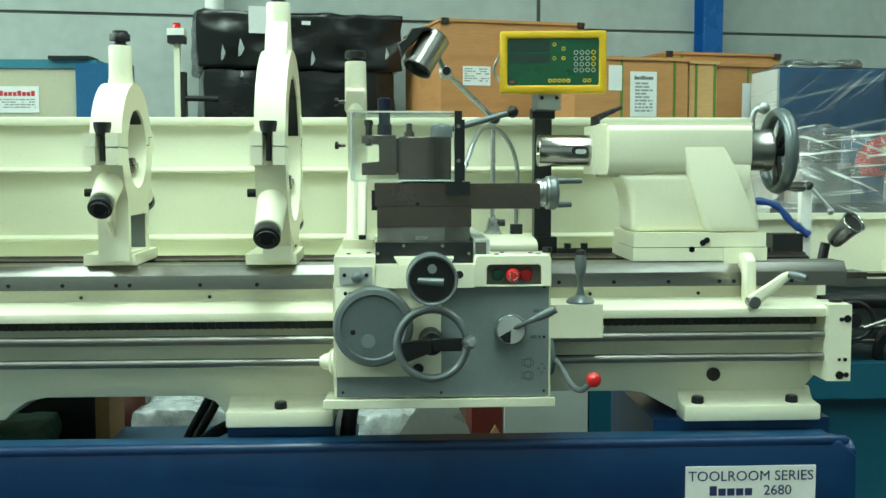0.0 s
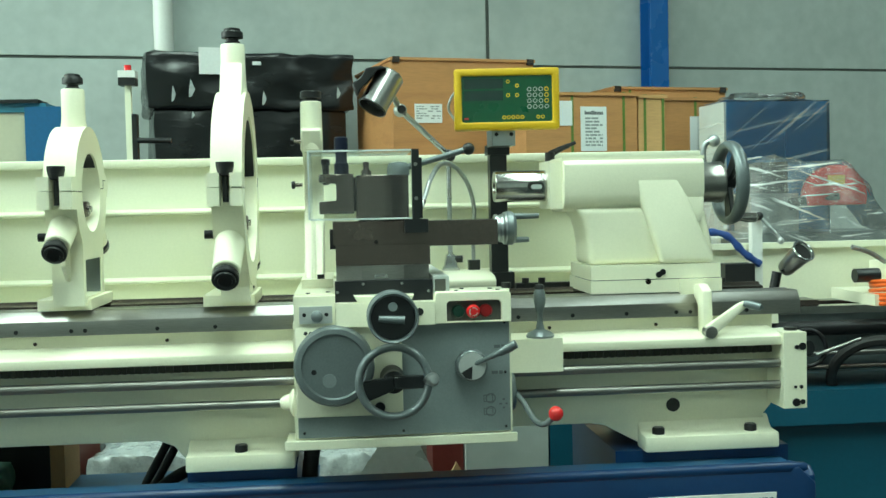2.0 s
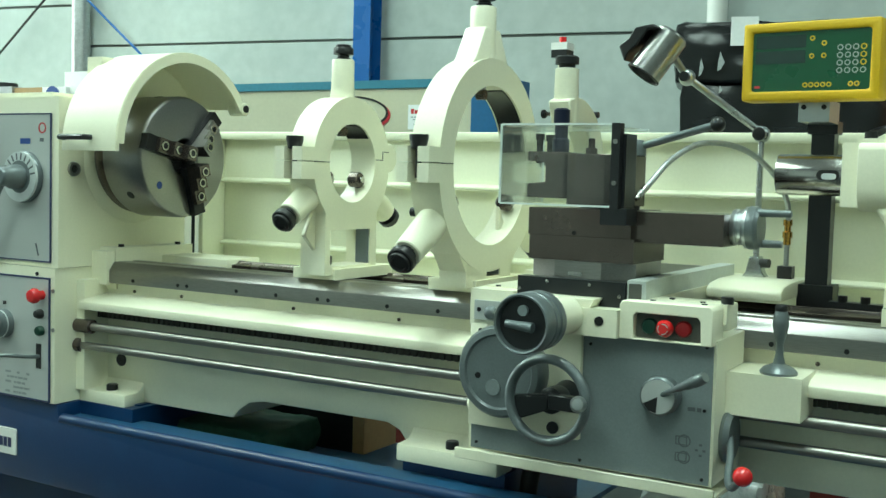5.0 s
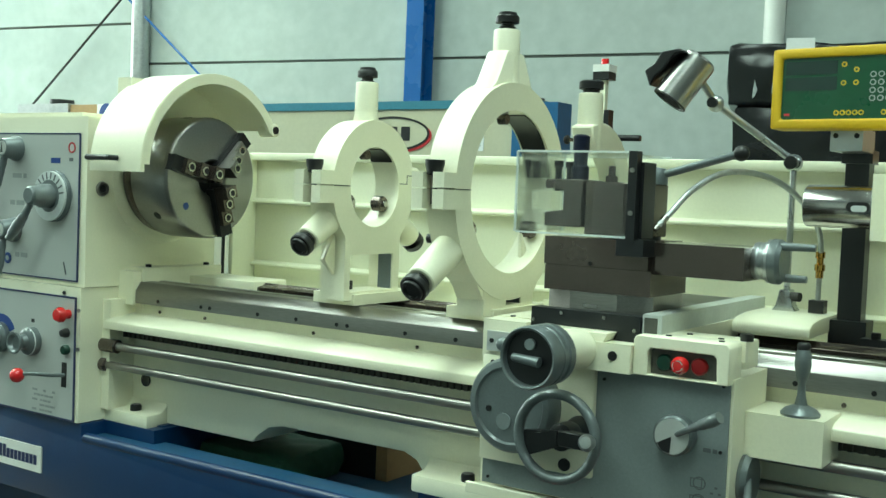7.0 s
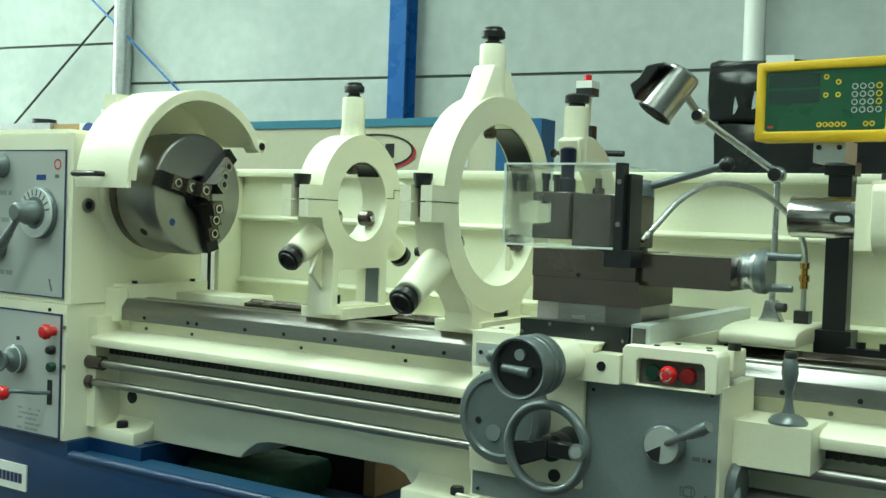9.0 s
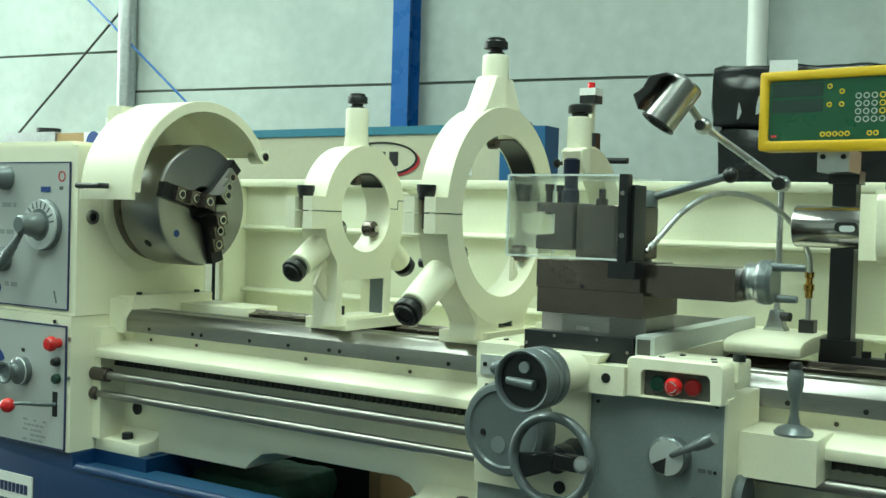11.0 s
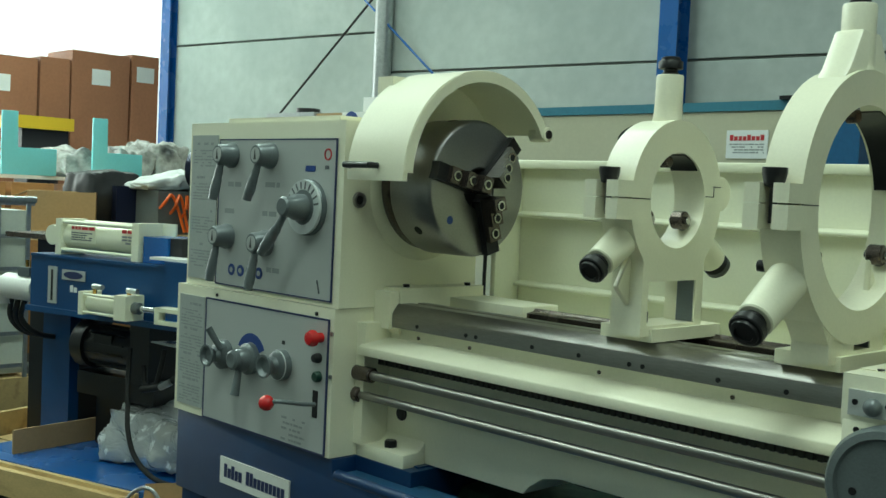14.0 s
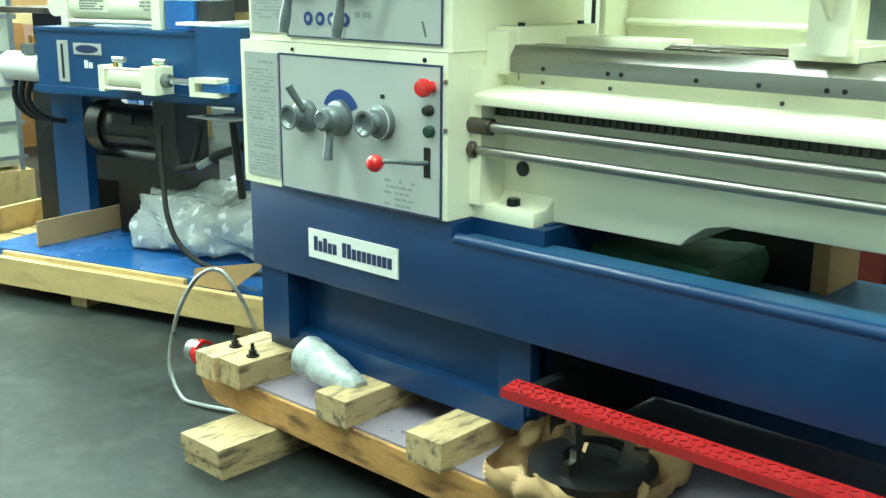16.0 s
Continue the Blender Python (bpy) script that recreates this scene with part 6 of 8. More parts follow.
for k in range(115):
    x = -1.09 + 0.02 * k
    for j, yy in enumerate((2.724, 2.740, 2.756)):
        zz = 0.4402 + (yy - 2.716) * 0.173
        s = 1 if (k + j) % 2 else -1
        turned_bar = box(x - 0.0075, x + 0.0075, yy - 0.002, yy + 0.002, zz, zz + 0.0025)
        join(tread, turned(turned_bar, (x, yy, zz), rz=40 * s))
part("tread_pattern", tread, RED_PLATE, foot_bar)
for x in (-1.06, 1.15):
    part("arm", box(x - 0.015, x + 0.015, 2.768, 2.96, 0.418, 0.438, 0.004), BLACK_PAINT, foot_bar)
chuck2 = thing("wrapped_face_plate", (-0.95, 2.83, 0.195), "round casting half wrapped in torn brown paper", "spare part")
part("casting", revolve([(0, 0), (0.15, 0), (0.15, 0.06), (0.11, 0.075), (0.07, 0.075), (0.06, 0.05), (0, 0.05)], (-0.95, 2.87, 0.1955), (0, 0, 1), 40), BLACK_OX, chuck2)
wrap = crumple(-1.15, -0.75, 2.67, 3.03, 0.1955, 0.32, 0.032, 10, n=26, seed=9.0)
bmesh.ops.delete(wrap, geom=[v for v in wrap.verts if v.co.z > 0.285 + 0.045 * noise.noise(v.co * 16)], context="VERTS")
for a in (35, 155, 275):
    jaw2 = box(-0.885, -0.825, 2.860, 2.880, 0.265, 0.295, 0.003, 1)
    box(-0.880, -0.858, 2.861, 2.879, 0.295, 0.318, 0.003, 1, bm=jaw2)
    part("jaw", turned(jaw2, (-0.95, 2.87, 0.2), rz=a), STEEL, chuck2, "bare steel jaw")
part("paper", wrap, CARD, chuck2, "torn oily brown paper")
green_box = crumple(-1.16, -0.775, 3.06, 3.38, 0.601, 0.715, 0.010, 9, seed=5.0)
solid("cloth_parcel", green_box, TARP, "dark green cloth bundle lying in the chip tray", "bundle")
cables = thing("cable_bundle", (-0.35, 3.30, 0.601), "black cables rising out of the chip tray", "cable")
part("cable", tube([(-0.42, 3.25, 0.601), (-0.38, 3.27, 0.68), (-0.33, 3.30, 0.78), (-0.31, 3.32, 0.90)], 0.013, 10), RUBBER, cables)
part("cable", tube([(-0.40, 3.22, 0.601), (-0.35, 3.24, 0.68), (-0.30, 3.27, 0.78), (-0.28, 3.30, 0.90)], 0.013, 10), RUBBER, cables)
part("cable", tube([(-0.38, 3.18, 0.612), (-0.33, 3.20, 0.66), (-0.27, 3.22, 0.69), (-0.20, 3.24, 0.70)], 0.018, 10), RUBBER, cables)
solid("drain_hose", tube([(0.085, 3.02, 0.601), (0.085, 3.02, 0.70), (0.095, 3.03, 0.78), (0.12, 3.06, 0.84)], 0.022, 14), RUBBER, "thick black hose beside the middle bed foot", "hose")
chute = B()
lower = [chute.verts.new(p) for p in ((0.165, 3.33, 0.5325), (0.495, 3.33, 0.5325), (0.495, 3.334, 0.5325), (0.165, 3.334, 0.5325))]
upper = [chute.verts.new(p) for p in ((0.318, 3.50, 0.72), (0.400, 3.50, 0.72), (0.400, 3.504, 0.72), (0.318, 3.504, 0.72))]
for k in range(4):
    chute.faces.new((lower[k], lower[(k + 1) % 4], upper[(k + 1) % 4], upper[k]))
chute.faces.new(upper)
chute.faces.new(lower[::-1])
solid("chip_deflector", chute, SCALE, "folded pale sheet-metal chip deflector in the tray", "sheet metal")

carton = thing("dark_carton", (-0.74, 3.45, 0.60), "black printed carton with brown ends in the tray", "box")
part("sleeve", box(-1.10, -0.705, 3.405, 3.59, 0.601, 0.745, 0.004, 1), BLACK, carton)
part("end", box(-0.704, -0.662, 3.406, 3.59, 0.601, 0.744, 0.001, 1), CARD, carton)
part("lid", box(-1.09, -0.71, 3.41, 3.58, 0.7455, 0.752, 0.001, 1), PLY, carton)
solid("cardboard_flap", prism([(0.565, 0.0), (0.640, 0.0), (0.640, 0.40), (0.600, 0.47), (0.565, 0.40)], "y", 4.08, 4.10), CARD, "cut piece of tan cardboard standing behind the lathe", "cardboard")
# low goods standing between the two lathes
solid("maroon_crate", box(-1.10, -0.80, 4.15, 4.5, 0.0, 0.62, 0.006), MAROON, "maroon painted steel box standing on the floor", "box", "goods behind the lathe")
solid("maroon_crate", box(0.52, 0.64, 4.20, 4.5, 0.0, 0.62, 0.006), MAROON, "narrow maroon painted steel box on the floor", "box", "goods behind the lathe")
solid("wrapped_pack", crumple(-0.80, -0.34, 4.12, 4.5, 0.0, 0.56, 0.03, 6, seed=41.0), BUBBLE, "pack of parts in grey bubble wrap on the floor", "packaging", "goods behind the lathe")
solid("wrapped_pack", crumple(-0.05, 0.40, 4.12, 4.5, 0.0, 0.54, 0.03, 6, seed=42.0), BUBBLE, "flat pack in grey bubble wrap on the floor", "packaging", "goods behind the lathe")
solid("grey_case", box(0.645, 0.968, 4.16, 4.5, 0.0, 0.62, 0.006), WALL, "grey-beige case standing on the floor", "box", "goods behind the lathe")
solid("blue_post", box(0.975, 1.085, 4.16, 4.40, 0.0, 0.66, 0.006), TEAL, "teal-blue steel post base behind the lathe", "post", "goods behind the lathe")

# ---- second lathe behind ----
axes(tall=1.017)
l2 = thing("metal_lathe", (3.2, 4.5, 0.0), "smaller cream and teal lathe behind, partly wrapped", "lathe")
L2Y = 4.15
part("tray", box(1.55, 6.0, L2Y, 4.9, 0.53, 0.665, 0.01), TEAL, l2, "teal-blue tray")
part("cabinet", box(1.60, 2.4, L2Y + 0.06, 4.85, 0.06, 0.53, 0.01), TEAL, l2)
part("cabinet", box(4.6, 5.9, L2Y + 0.06, 4.85, 0.06, 0.53, 0.01), TEAL, l2)
part("plinth", box(1.5, 6.1, L2Y - 0.1, 4.95, 0.0, 0.06, 0.004), MAROON, l2)
part("bed", box(1.50, 6.0, L2Y + 0.10, 4.55, 0.72, 0.955, 0.01), GREY_CAST, l2)
part("bed_foot", box(1.50, 1.95, L2Y + 0.06, 4.6, 0.666, 0.74, 0.01), CREAM, l2)
part("way", box(1.50, 6.0, L2Y + 0.08, L2Y + 0.15, 0.955, 0.985, 0.003), BRIGHT, l2)
part("way", box(1.50, 6.0, L2Y + 0.30, L2Y + 0.38, 0.955, 0.985, 0.003), STEEL_DARK, l2)
part("lead_screw", rod((1.55, L2Y + 0.06, 0.90), (6.0, L2Y + 0.06, 0.90), 0.030, n=16), BLACK_OX, l2)
part("feed_rod", rod((1.55, L2Y + 0.06, 0.80), (6.0, L2Y + 0.06, 0.80), 0.012, n=12), STEEL, l2)
part("control_rod", rod((1.55, L2Y + 0.06, 0.745), (6.0, L2Y + 0.06, 0.745), 0.010, n=12), STEEL_DARK, l2)
part("splash_guard", box(1.30, 6.0, 4.62, 4.64, 0.80, 1.205, 0.003), CREAM_SHEET, l2)
part("splash_top", box(1.30, 6.0, 4.59, 4.65, 1.200, 1.225, 0.005), CREAM_SHEET, l2)
part("end_bracket", box(1.72, 1.90, L2Y + 0.02, L2Y + 0.12, 0.93, 1.0, 0.005), CREAM, l2)
w2 = part("handwheel", ring((2.0, L2Y - 0.02, 0.835), (0.25, 1, 0), 0.070, 0.009, 40, 10), BLACK_OX, l2, "dark rimmed handwheel")
part("lever", rod((2.03, L2Y - 0.04, 0.81), (2.20, L2Y - 0.06, 0.87), 0.008, n=10), STEEL, w2)
part("hub", rod((1.98, L2Y + 0.06, 0.83), (2.0, L2Y - 0.03, 0.835), 0.03, n=16), BLACK_PAINT, w2)
part("carriage", box(2.30, 2.95, L2Y + 0.02, 4.55, 0.985, 1.03, 0.006), CREAM, l2)
part("tool_slide", box(2.42, 2.9, 4.22, 4.45, 1.06, 1.15, 0.006), CREAM, l2)
part("slide_knob", rod((2.26, 4.26, 1.10), (2.36, 4.26, 1.10), 0.028, n=20), BLACK_PAINT, l2)
part("lever", tube([(2.40, 4.28, 1.15), (2.33, 4.27, 1.19), (2.25, 4.26, 1.215)], 0.010, 8), GALV, l2)
hs2 = B()
for k in range(6):
    ring((2.52, 4.20, 0.99 + 0.018 * k), (0.1 * math.sin(k * 2.1), 0.1, 1), 0.20, 0.009, 28, 6, bm=hs2)
solid("orange_air_hose", hs2, ORANGE, "coiled orange air hose hung on the second lathe", "hose")
lamp2 = thing("work_lamp", (1.98, 4.33, 0.985), "small chrome-rimmed work lamp on the second lathe", "lamp")
sa = Vector((0.30, -0.74, 0.60)).normalized()
sc0 = Vector((2.035, 4.235, 1.205))
part("shade", revolve([(0, 0), (0.030, 0), (0.034, 0.01), (0.040, 0.09), (0.045, 0.125), (0.047, 0.13), (0.042, 0.13), (0.038, 0.118), (0, 0.116)], sc0 - sa * 0.13, sa, 32), BRUSHED, lamp2)
part("lens", rod(sc0 - sa * 0.013, sc0 - sa * 0.008, 0.039, n=28), DARK, lamp2)
part("rim", ring(sc0, sa, 0.045, 0.004, 36, 8), CHROME, lamp2)
part("arm", rod((1.895, 4.34, 1.345), (1.975, 4.30, 1.245), 0.008, n=12), GALV, lamp2)
part("joint", ball((1.893, 4.34, 1.345), 0.018), BLACK, lamp2)
part("joint", ball((1.968, 4.30, 1.245), 0.014), GALV, lamp2)
part("lower_arm", rod((1.935, 4.32, 1.0), (1.955, 4.31, 1.12), 0.020, n=14), BLACK_PAINT, lamp2)
part("base", box(1.60, 2.12, 4.29, 4.42, 0.985, 1.005, 0.004), STEEL_DARK, lamp2)
solid("coolant_column", box(1.872, 1.915, 4.36, 4.40, 0.985, 1.36, 0.006), WHITE, "white square post on the second lathe", "post")
solid("switch_box", box(1.745, 1.87, 4.33, 4.42, 1.01, 1.155, 0.006), BLACK, "black switch box on the second lathe", "switch box")
solid("blue_flexible_hose", tube([(1.55, 4.40, 1.27), (1.66, 4.38, 1.285), (1.76, 4.36, 1.27), (1.83, 4.35, 1.20), (1.90, 4.35, 1.15)], [0.016, 0.013, 0.016, 0.013, 0.016, 0.013, 0.016, 0.013, 0.016, 0.013, 0.016, 0.013, 0.016], 12), INK_BLUE, "blue segmented coolant hose", "hose")
solid("hose_loop", ring((2.30, 4.20, 0.72), (0.1, 0.8, 0.5), 0.16, 0.022, 40, 8), RUBBER, "black hose coiled in the second lathe's tray", "hose")

# ---- wrapped machines and crates along the back ----
axes(-0.42, 7.80, 12.0, tall=1.0375, to=(-0.40, 7.72))
BW = thing("wrapped_machine", (-0.42, 8.1, 0.0), "tall machine wrapped in shiny black stretch film", "wrapped machine")


def wrapped_box(x0, x1, y0, y1, z0, z1, r, amount, scale):
    """A box under tight film: rounded, finely divided and slightly lumpy."""
    b = box(x0, x1, y0, y1, z0, z1)
    bmesh.ops.subdivide_edges(b, edges=b.edges[:], cuts=22, use_grid_fill=True)
    mid = Vector(((x0 + x1) / 2, (y0 + y1) / 2, (z0 + z1) / 2))
    half = Vector(((x1 - x0) / 2 - r, (y1 - y0) / 2 - r, (z1 - z0) / 2 - r))
    for v in b.verts:
        p = v.co - mid
        q = Vector([max(-h, min(h, c)) for c, h in zip(p, half)])
        d = (p - q).normalized() if (p - q).length > 1e-6 else Vector((0, 0, 1))
        v.co = mid + q + d * (r + amount * noise.noise(v.co * scale))
        v.co.z = max(v.co.z, z0)
    return b


part("upper_wrap", wrapped_box(-1.14, 0.31, 7.80, 8.75, 2.05, 2.44, 0.03, 0.022, 7.0), FILM_BLACK, BW)
part("lower_wrap", wrapped_box(-1.10, 0.27, 7.83, 8.70, 0.0, 2.06, 0.03, 0.022, 6.0), FILM_BLACK, BW)
part("paper", box(-0.785, -0.615, 7.768, 7.772, 2.285, 2.462), PAPER, BW, "white paper label")
part("paper", box(-0.42, -0.36, 7.768, 7.772, 2.35, 2.375), PAPER, BW)
# pale slivers put glints of light on the black film
for x, z, w, h in ((-0.975, 2.10, 0.030, 0.11), (-0.86, 2.13, 0.045, 0.12), (-0.845, 1.99, 0.022, 0.05), (-0.36, 2.08, 0.032, 0.10), (0.17, 2.13, 0.03, 0.08)):
    tongue = prism([(x, z), (x + w * 0.5, z + 0.01), (x + w, z + h * 0.45), (x + w * 0.35, z + h), (x + w * 0.1, z + h * 0.5)], "y", 7.765, 7.772)
    part("film_tongue", tongue, BUBBLE, BW, "pale sliver standing in for a glint on the stretch film")

def crate(x0, x1, y0, y1, z1, material, label, straps=(), cleats=True, group="plywood crates"):
    """A plywood case: five panels, corner cleats, steel corners and plastic straps."""
    c = thing("plywood_crate", ((x0 + x1) / 2, (y0 + y1) / 2, 0.0), label, "crate", group)
    t = 0.018
    part("panel", box(x0, x1, y0, y0 + t, 0.12, z1 - t, 0.003, 1), material, c)
    part("panel", box(x0, x1, y1 - t, y1, 0.12, z1 - t, 0.003, 1), material, c)
    part("panel", box(x0, x0 + t, y0 + t, y1 - t, 0.12, z1 - t, 0.003, 1), material, c)
    part("panel", box(x1 - t, x1, y0 + t, y1 - t, 0.12, z1 - t, 0.003, 1), material, c)
    part("lid", box(x0 - 0.012, x1 + 0.012, y0 - 0.012, y1 + 0.012, z1 - t, z1, 0.003, 1), material, c)
    for k in range(3):
        xa = x0 + (x1 - x0 - 0.1) * k / 2
        part("skid", box(xa, xa + 0.1, y0, y1, 0.0, 0.12, 0.003, 1), WOOD, c)
    if cleats:
        for xa in (x0 + 0.0, x1 - 0.05):
            part("corner_bracket", box(xa, xa + 0.05, y0 - 0.014, y0 - 0.001, z1 - 0.035, z1 + 0.004, 0.002, 1), STEEL_DARK, c)
    for s in straps:
        part("strap", box(s - 0.008, s + 0.008, y0 - 0.0045, y0 - 0.0005, 0.12, z1 - 0.02), STRAP_GREEN, c)
        part("strap", box(s - 0.008, s + 0.008, y0 - 0.014, y1, z1 + 0.0005, z1 + 0.003), STRAP_GREEN, c)
    return c


axes(1.04, 7.30, 12.5, tall=1.036)
c1 = crate(0.54, 1.545, 7.30, 8.3, 2.335, PLY, "tall orange plywood crate with steel corners")
part("paper", box(0.688, 0.880, 7.2955, 7.2985, 1.918, 2.04), PAPER, c1, "white paper label")
part("print", print_bars(0.70, 0.87, 1.94, 2.03, 7.2954, 6, 31, 0.7, 0.5), INK_PALE, c1)
axes(1.95, 6.60, 11.0, tall=1.035)
c2 = crate(1.30, 2.035, 6.60, 7.25, 2.035, PLY, "orange plywood crate with printed sheets and green straps", (1.60, 1.945), False)
part("paper", box(1.515, 1.60, 6.5945, 6.5985, 1.84, 1.985), PAPER, c2)
pl = part("paper", box(1.655, 1.827, 6.5945, 6.5985, 1.69, 1.952), PAPER, c2, "white sheet with printed lines")
part("print", letter_bars(1.680, 1.805, 1.905, 1.928, 6.5944, 12, (11,)), INK, c2)
part("print", print_bars(1.685, 1.80, 1.715, 1.893, 6.5944, 9, 33, 0.8, 0.45), INK_PALE, c2)
c3 = crate(2.055, 2.240, 6.62, 7.25, 2.025, PLY_PALE, "narrow pale plywood crate with green straps", (2.10, 2.225), False)
c4 = crate(2.25, 2.62, 6.65, 7.3, 2.015, PLY, "orange plywood crate behind a blue cabinet", (2.47,), False)
part("paper", box(2.43, 2.55, 6.6445, 6.6485, 1.62, 1.90), PAPER, c4)
axes(2.50, 7.45, 11.0, tall=1.039)
c5 = crate(2.08, 2.95, 7.45, 8.3, 2.145, PLY, "long low orange plywood crate at the back", (2.2,), True)
axes(2.78, 6.25, 5.0, tall=1.031)
bc = thing("blue_cabinet", (2.78, 6.42, 0.0), "blue steel cabinet wrapped in clear stretch film", "cabinet")
part("body", box(2.458, 3.10, 6.25, 6.60, 0.1, 1.95, 0.012), CABINET_BLUE, bc, "bright blue steel body")
part("side", box(2.444, 2.457, 6.252, 6.60, 0.1, 1.948, 0.004), WHITE, bc)
part("door_strip", box(2.83, 2.93, 6.243, 6.251, 0.6, 1.78, 0.003, 1), CABINET_BLUE, bc)
wrapc = box(2.436, 3.11, 6.235, 6.61, 0.3, 1.957)
bmesh.ops.subdivide_edges(wrapc, edges=wrapc.edges[:], cuts=14, use_grid_fill=True)
for v in wrapc.verts:
    v.co += Vector((1, 1, 1)) * 0.008 * noise.noise(v.co * 5.0)
part("film", wrapc, FILM, bc, "clear stretch film")
part("film_top", crumple(2.52, 3.02, 6.28, 6.58, 1.952, 2.005, 0.025, 6.0, seed=4.0), FILM, bc)
solid("cabinet_plinth", box(2.43, 3.12, 6.23, 6.63, 0.0, 0.099), WOOD, "timber pallet under the blue cabinet", "pallet")
axes(tall=1.031)
rm = thing("wrapped_saw", (2.75, 5.6, 0.0), "red-guarded machine under creased clear film", "wrapped machine")
part("stand", box(2.35, 3.1, 5.45, 5.95, 0.0, 1.12, 0.02), GREY_CAST, rm)
part("red_guard", prism(circle(2.79, 1.395, 0.165, 24, -15, 195), "y", 5.50, 5.60, 0.012), RED, rm, "red domed guard")
part("badge", box(2.735, 2.825, 5.492, 5.499, 1.46, 1.505), YELLOW_KEY, rm, "yellow sticker")
part("body", box(2.36, 2.62, 5.60, 5.85, 1.12, 1.42, 0.03), GALV, rm)
part("motor", box(2.40, 2.54, 5.55, 5.75, 1.42, 1.58, 0.02), MOTOR, rm)
part("table", box(2.30, 3.10, 5.48, 5.9, 1.121, 1.22, 0.01), GREY_CAST, rm)
part("arm", rod((2.55, 5.55, 1.36), (2.80, 5.52, 1.40), 0.03, n=16), STEEL_DARK, rm)
OUTLINE = ((2.20, 1.20), (2.272, 1.52), (2.417, 1.615), (2.67, 1.575), (2.828, 1.585), (2.95, 1.465), (3.03, 1.32), (3.22, 1.10))


def drape(x0, x1, nx, nz, push, seed):
    """Film pulled over the machine: a pleated front that runs up to a peaked outline and back over the top."""
    b = B()
    rows = []
    for j in range(nz + 1):
        v = j / nz
        row = []
        for i in range(nx + 1):
            x = x0 + (x1 - x0) * i / nx
            for (xa, za), (xb, zb) in zip(OUTLINE, OUTLINE[1:]):
                if xa <= x <= xb:
                    top = za + (zb - za) * (x - xa) / (xb - xa)
            f = min(v / 0.75, 1.0)
            z = 1.06 + (max(top, 1.08) - 1.06) * f
            y = 5.36 - push + 0.12 * f ** 2 + (0.38 * (v - 0.75) / 0.25 if v > 0.75 else 0.0)
            w = Vector((x * 9.0 + 3.0 * z, seed, z * 4.0 - x * 5.0))
            y += 0.030 * noise.noise(w) + 0.014 * noise.noise(w * 2.6)
            row.append(b.verts.new((x, y, z + 0.012 * noise.noise(w * 1.7))))
        rows.append(row)
    for r0, r1 in zip(rows, rows[1:]):
        for k in range(nx):
            b.faces.new((r0[k], r0[k + 1], r1[k + 1], r1[k]))
    return b


part("film", drape(2.20, 3.22, 70, 30, 0.0, 2.0), FILM_LOOSE, rm, "creased clear stretch film")

# guillotine with beige apron behind the splash guard
axes(-2.03, 5.30, 0.0, wide=0.945, tall=1.0125, to=(-1.885, 5.028))
gm = thing("sheet_guillotine", (-2.1, 5.6, 0.0), "beige and blue sheet-metal guillotine with oval maker's plate", "guillotine")
part("beam", box(-3.40, -1.29, 5.30, 5.55, 0.9, 1.865, 0.006), BEIGE, gm, "beige front beam")
part("top_edge", box(-3.40, -1.20, 5.292, 5.60, 1.866, 1.905, 0.004), TEAL_EDGE, gm)
part("end_frame", box(-1.285, -1.045, 5.24, 5.38, 0.0, 1.885, 0.01), FRAME_BLUE, gm, "blue end frame")
part("end_frame", box(-3.62, -3.41, 5.24, 5.8, 0.0, 1.80, 0.01), BLUE_SHEET, gm)
part("table", box(-3.40, -1.29, 4.9, 5.6, 0.72, 0.80, 0.01), BLUE_SHEET, gm)
ov = [(-2.03 + 0.235 * math.cos(t), 1.750 + 0.083 * math.sin(t)) for t in (2 * math.pi * k / 48 for k in range(48))]
ov2 = [(-2.03 + 0.222 * math.cos(t), 1.750 + 0.073 * math.sin(t)) for t in (2 * math.pi * k / 48 for k in range(48))]
badge = part("maker_plate", prism(ov, "y", 5.295, 5.30), BEIGE, gm, "oval maker's plate with dark rim")
part("rim", frame_prism(ov, ov2, "y", 5.292, 5.296), BLACK, badge)
part("shade_rim", frame_prism([(x + 0.012, z - 0.010) for x, z in ov], ov, "y", 5.2955, 5.298), INK_RED, badge)
for x in (-2.132, -2.052, -1.972):
    part("print", box(x, x + 0.056, 5.2935, 5.2945, 1.716, 1.784, 0.004, 1), BLACK, badge)
part("paper", box(-1.676, -1.475, 5.2955, 5.2995, 1.672, 1.787), PAPER, gm, "white notice with red heading")
part("print", letter_bars(-1.66, -1.49, 1.745, 1.768, 5.2954, 7, (8,)), INK_RED, gm)
part("print", print_bars(-1.66, -1.49, 1.69, 1.735, 5.2954, 4, 44, 0.8, 0.5), INK_PALE, gm)
part("cap", box(-1.42, -1.23, 5.27, 5.45, 1.905, 1.920, 0.004), BLACK_PAINT, gm)
axes(-0.79, 5.12, 0.0, wide=0.95, tall=1.004, to=(-0.728, 4.90))
ped2 = thing("control_pedestal", (-0.79, 5.17, 0.0), "slim cream control pedestal with red button", "control pedestal")
part("column", box(-0.804, -0.776, 5.155, 5.185, 0.03, 1.985, 0.005), CREAM_SHEET, ped2)
part("head", box(-0.829, -0.751, 5.13, 5.21, 2.018, 2.048, 0.005), WHITE, ped2)
part("head_band", box(-0.828, -0.752, 5.132, 5.208, 1.985, 2.0175, 0.004), BLACK, ped2)
part("button", rod((-0.79, 5.17, 2.048), (-0.79, 5.17, 2.074), 0.017, n=16), RED, ped2)
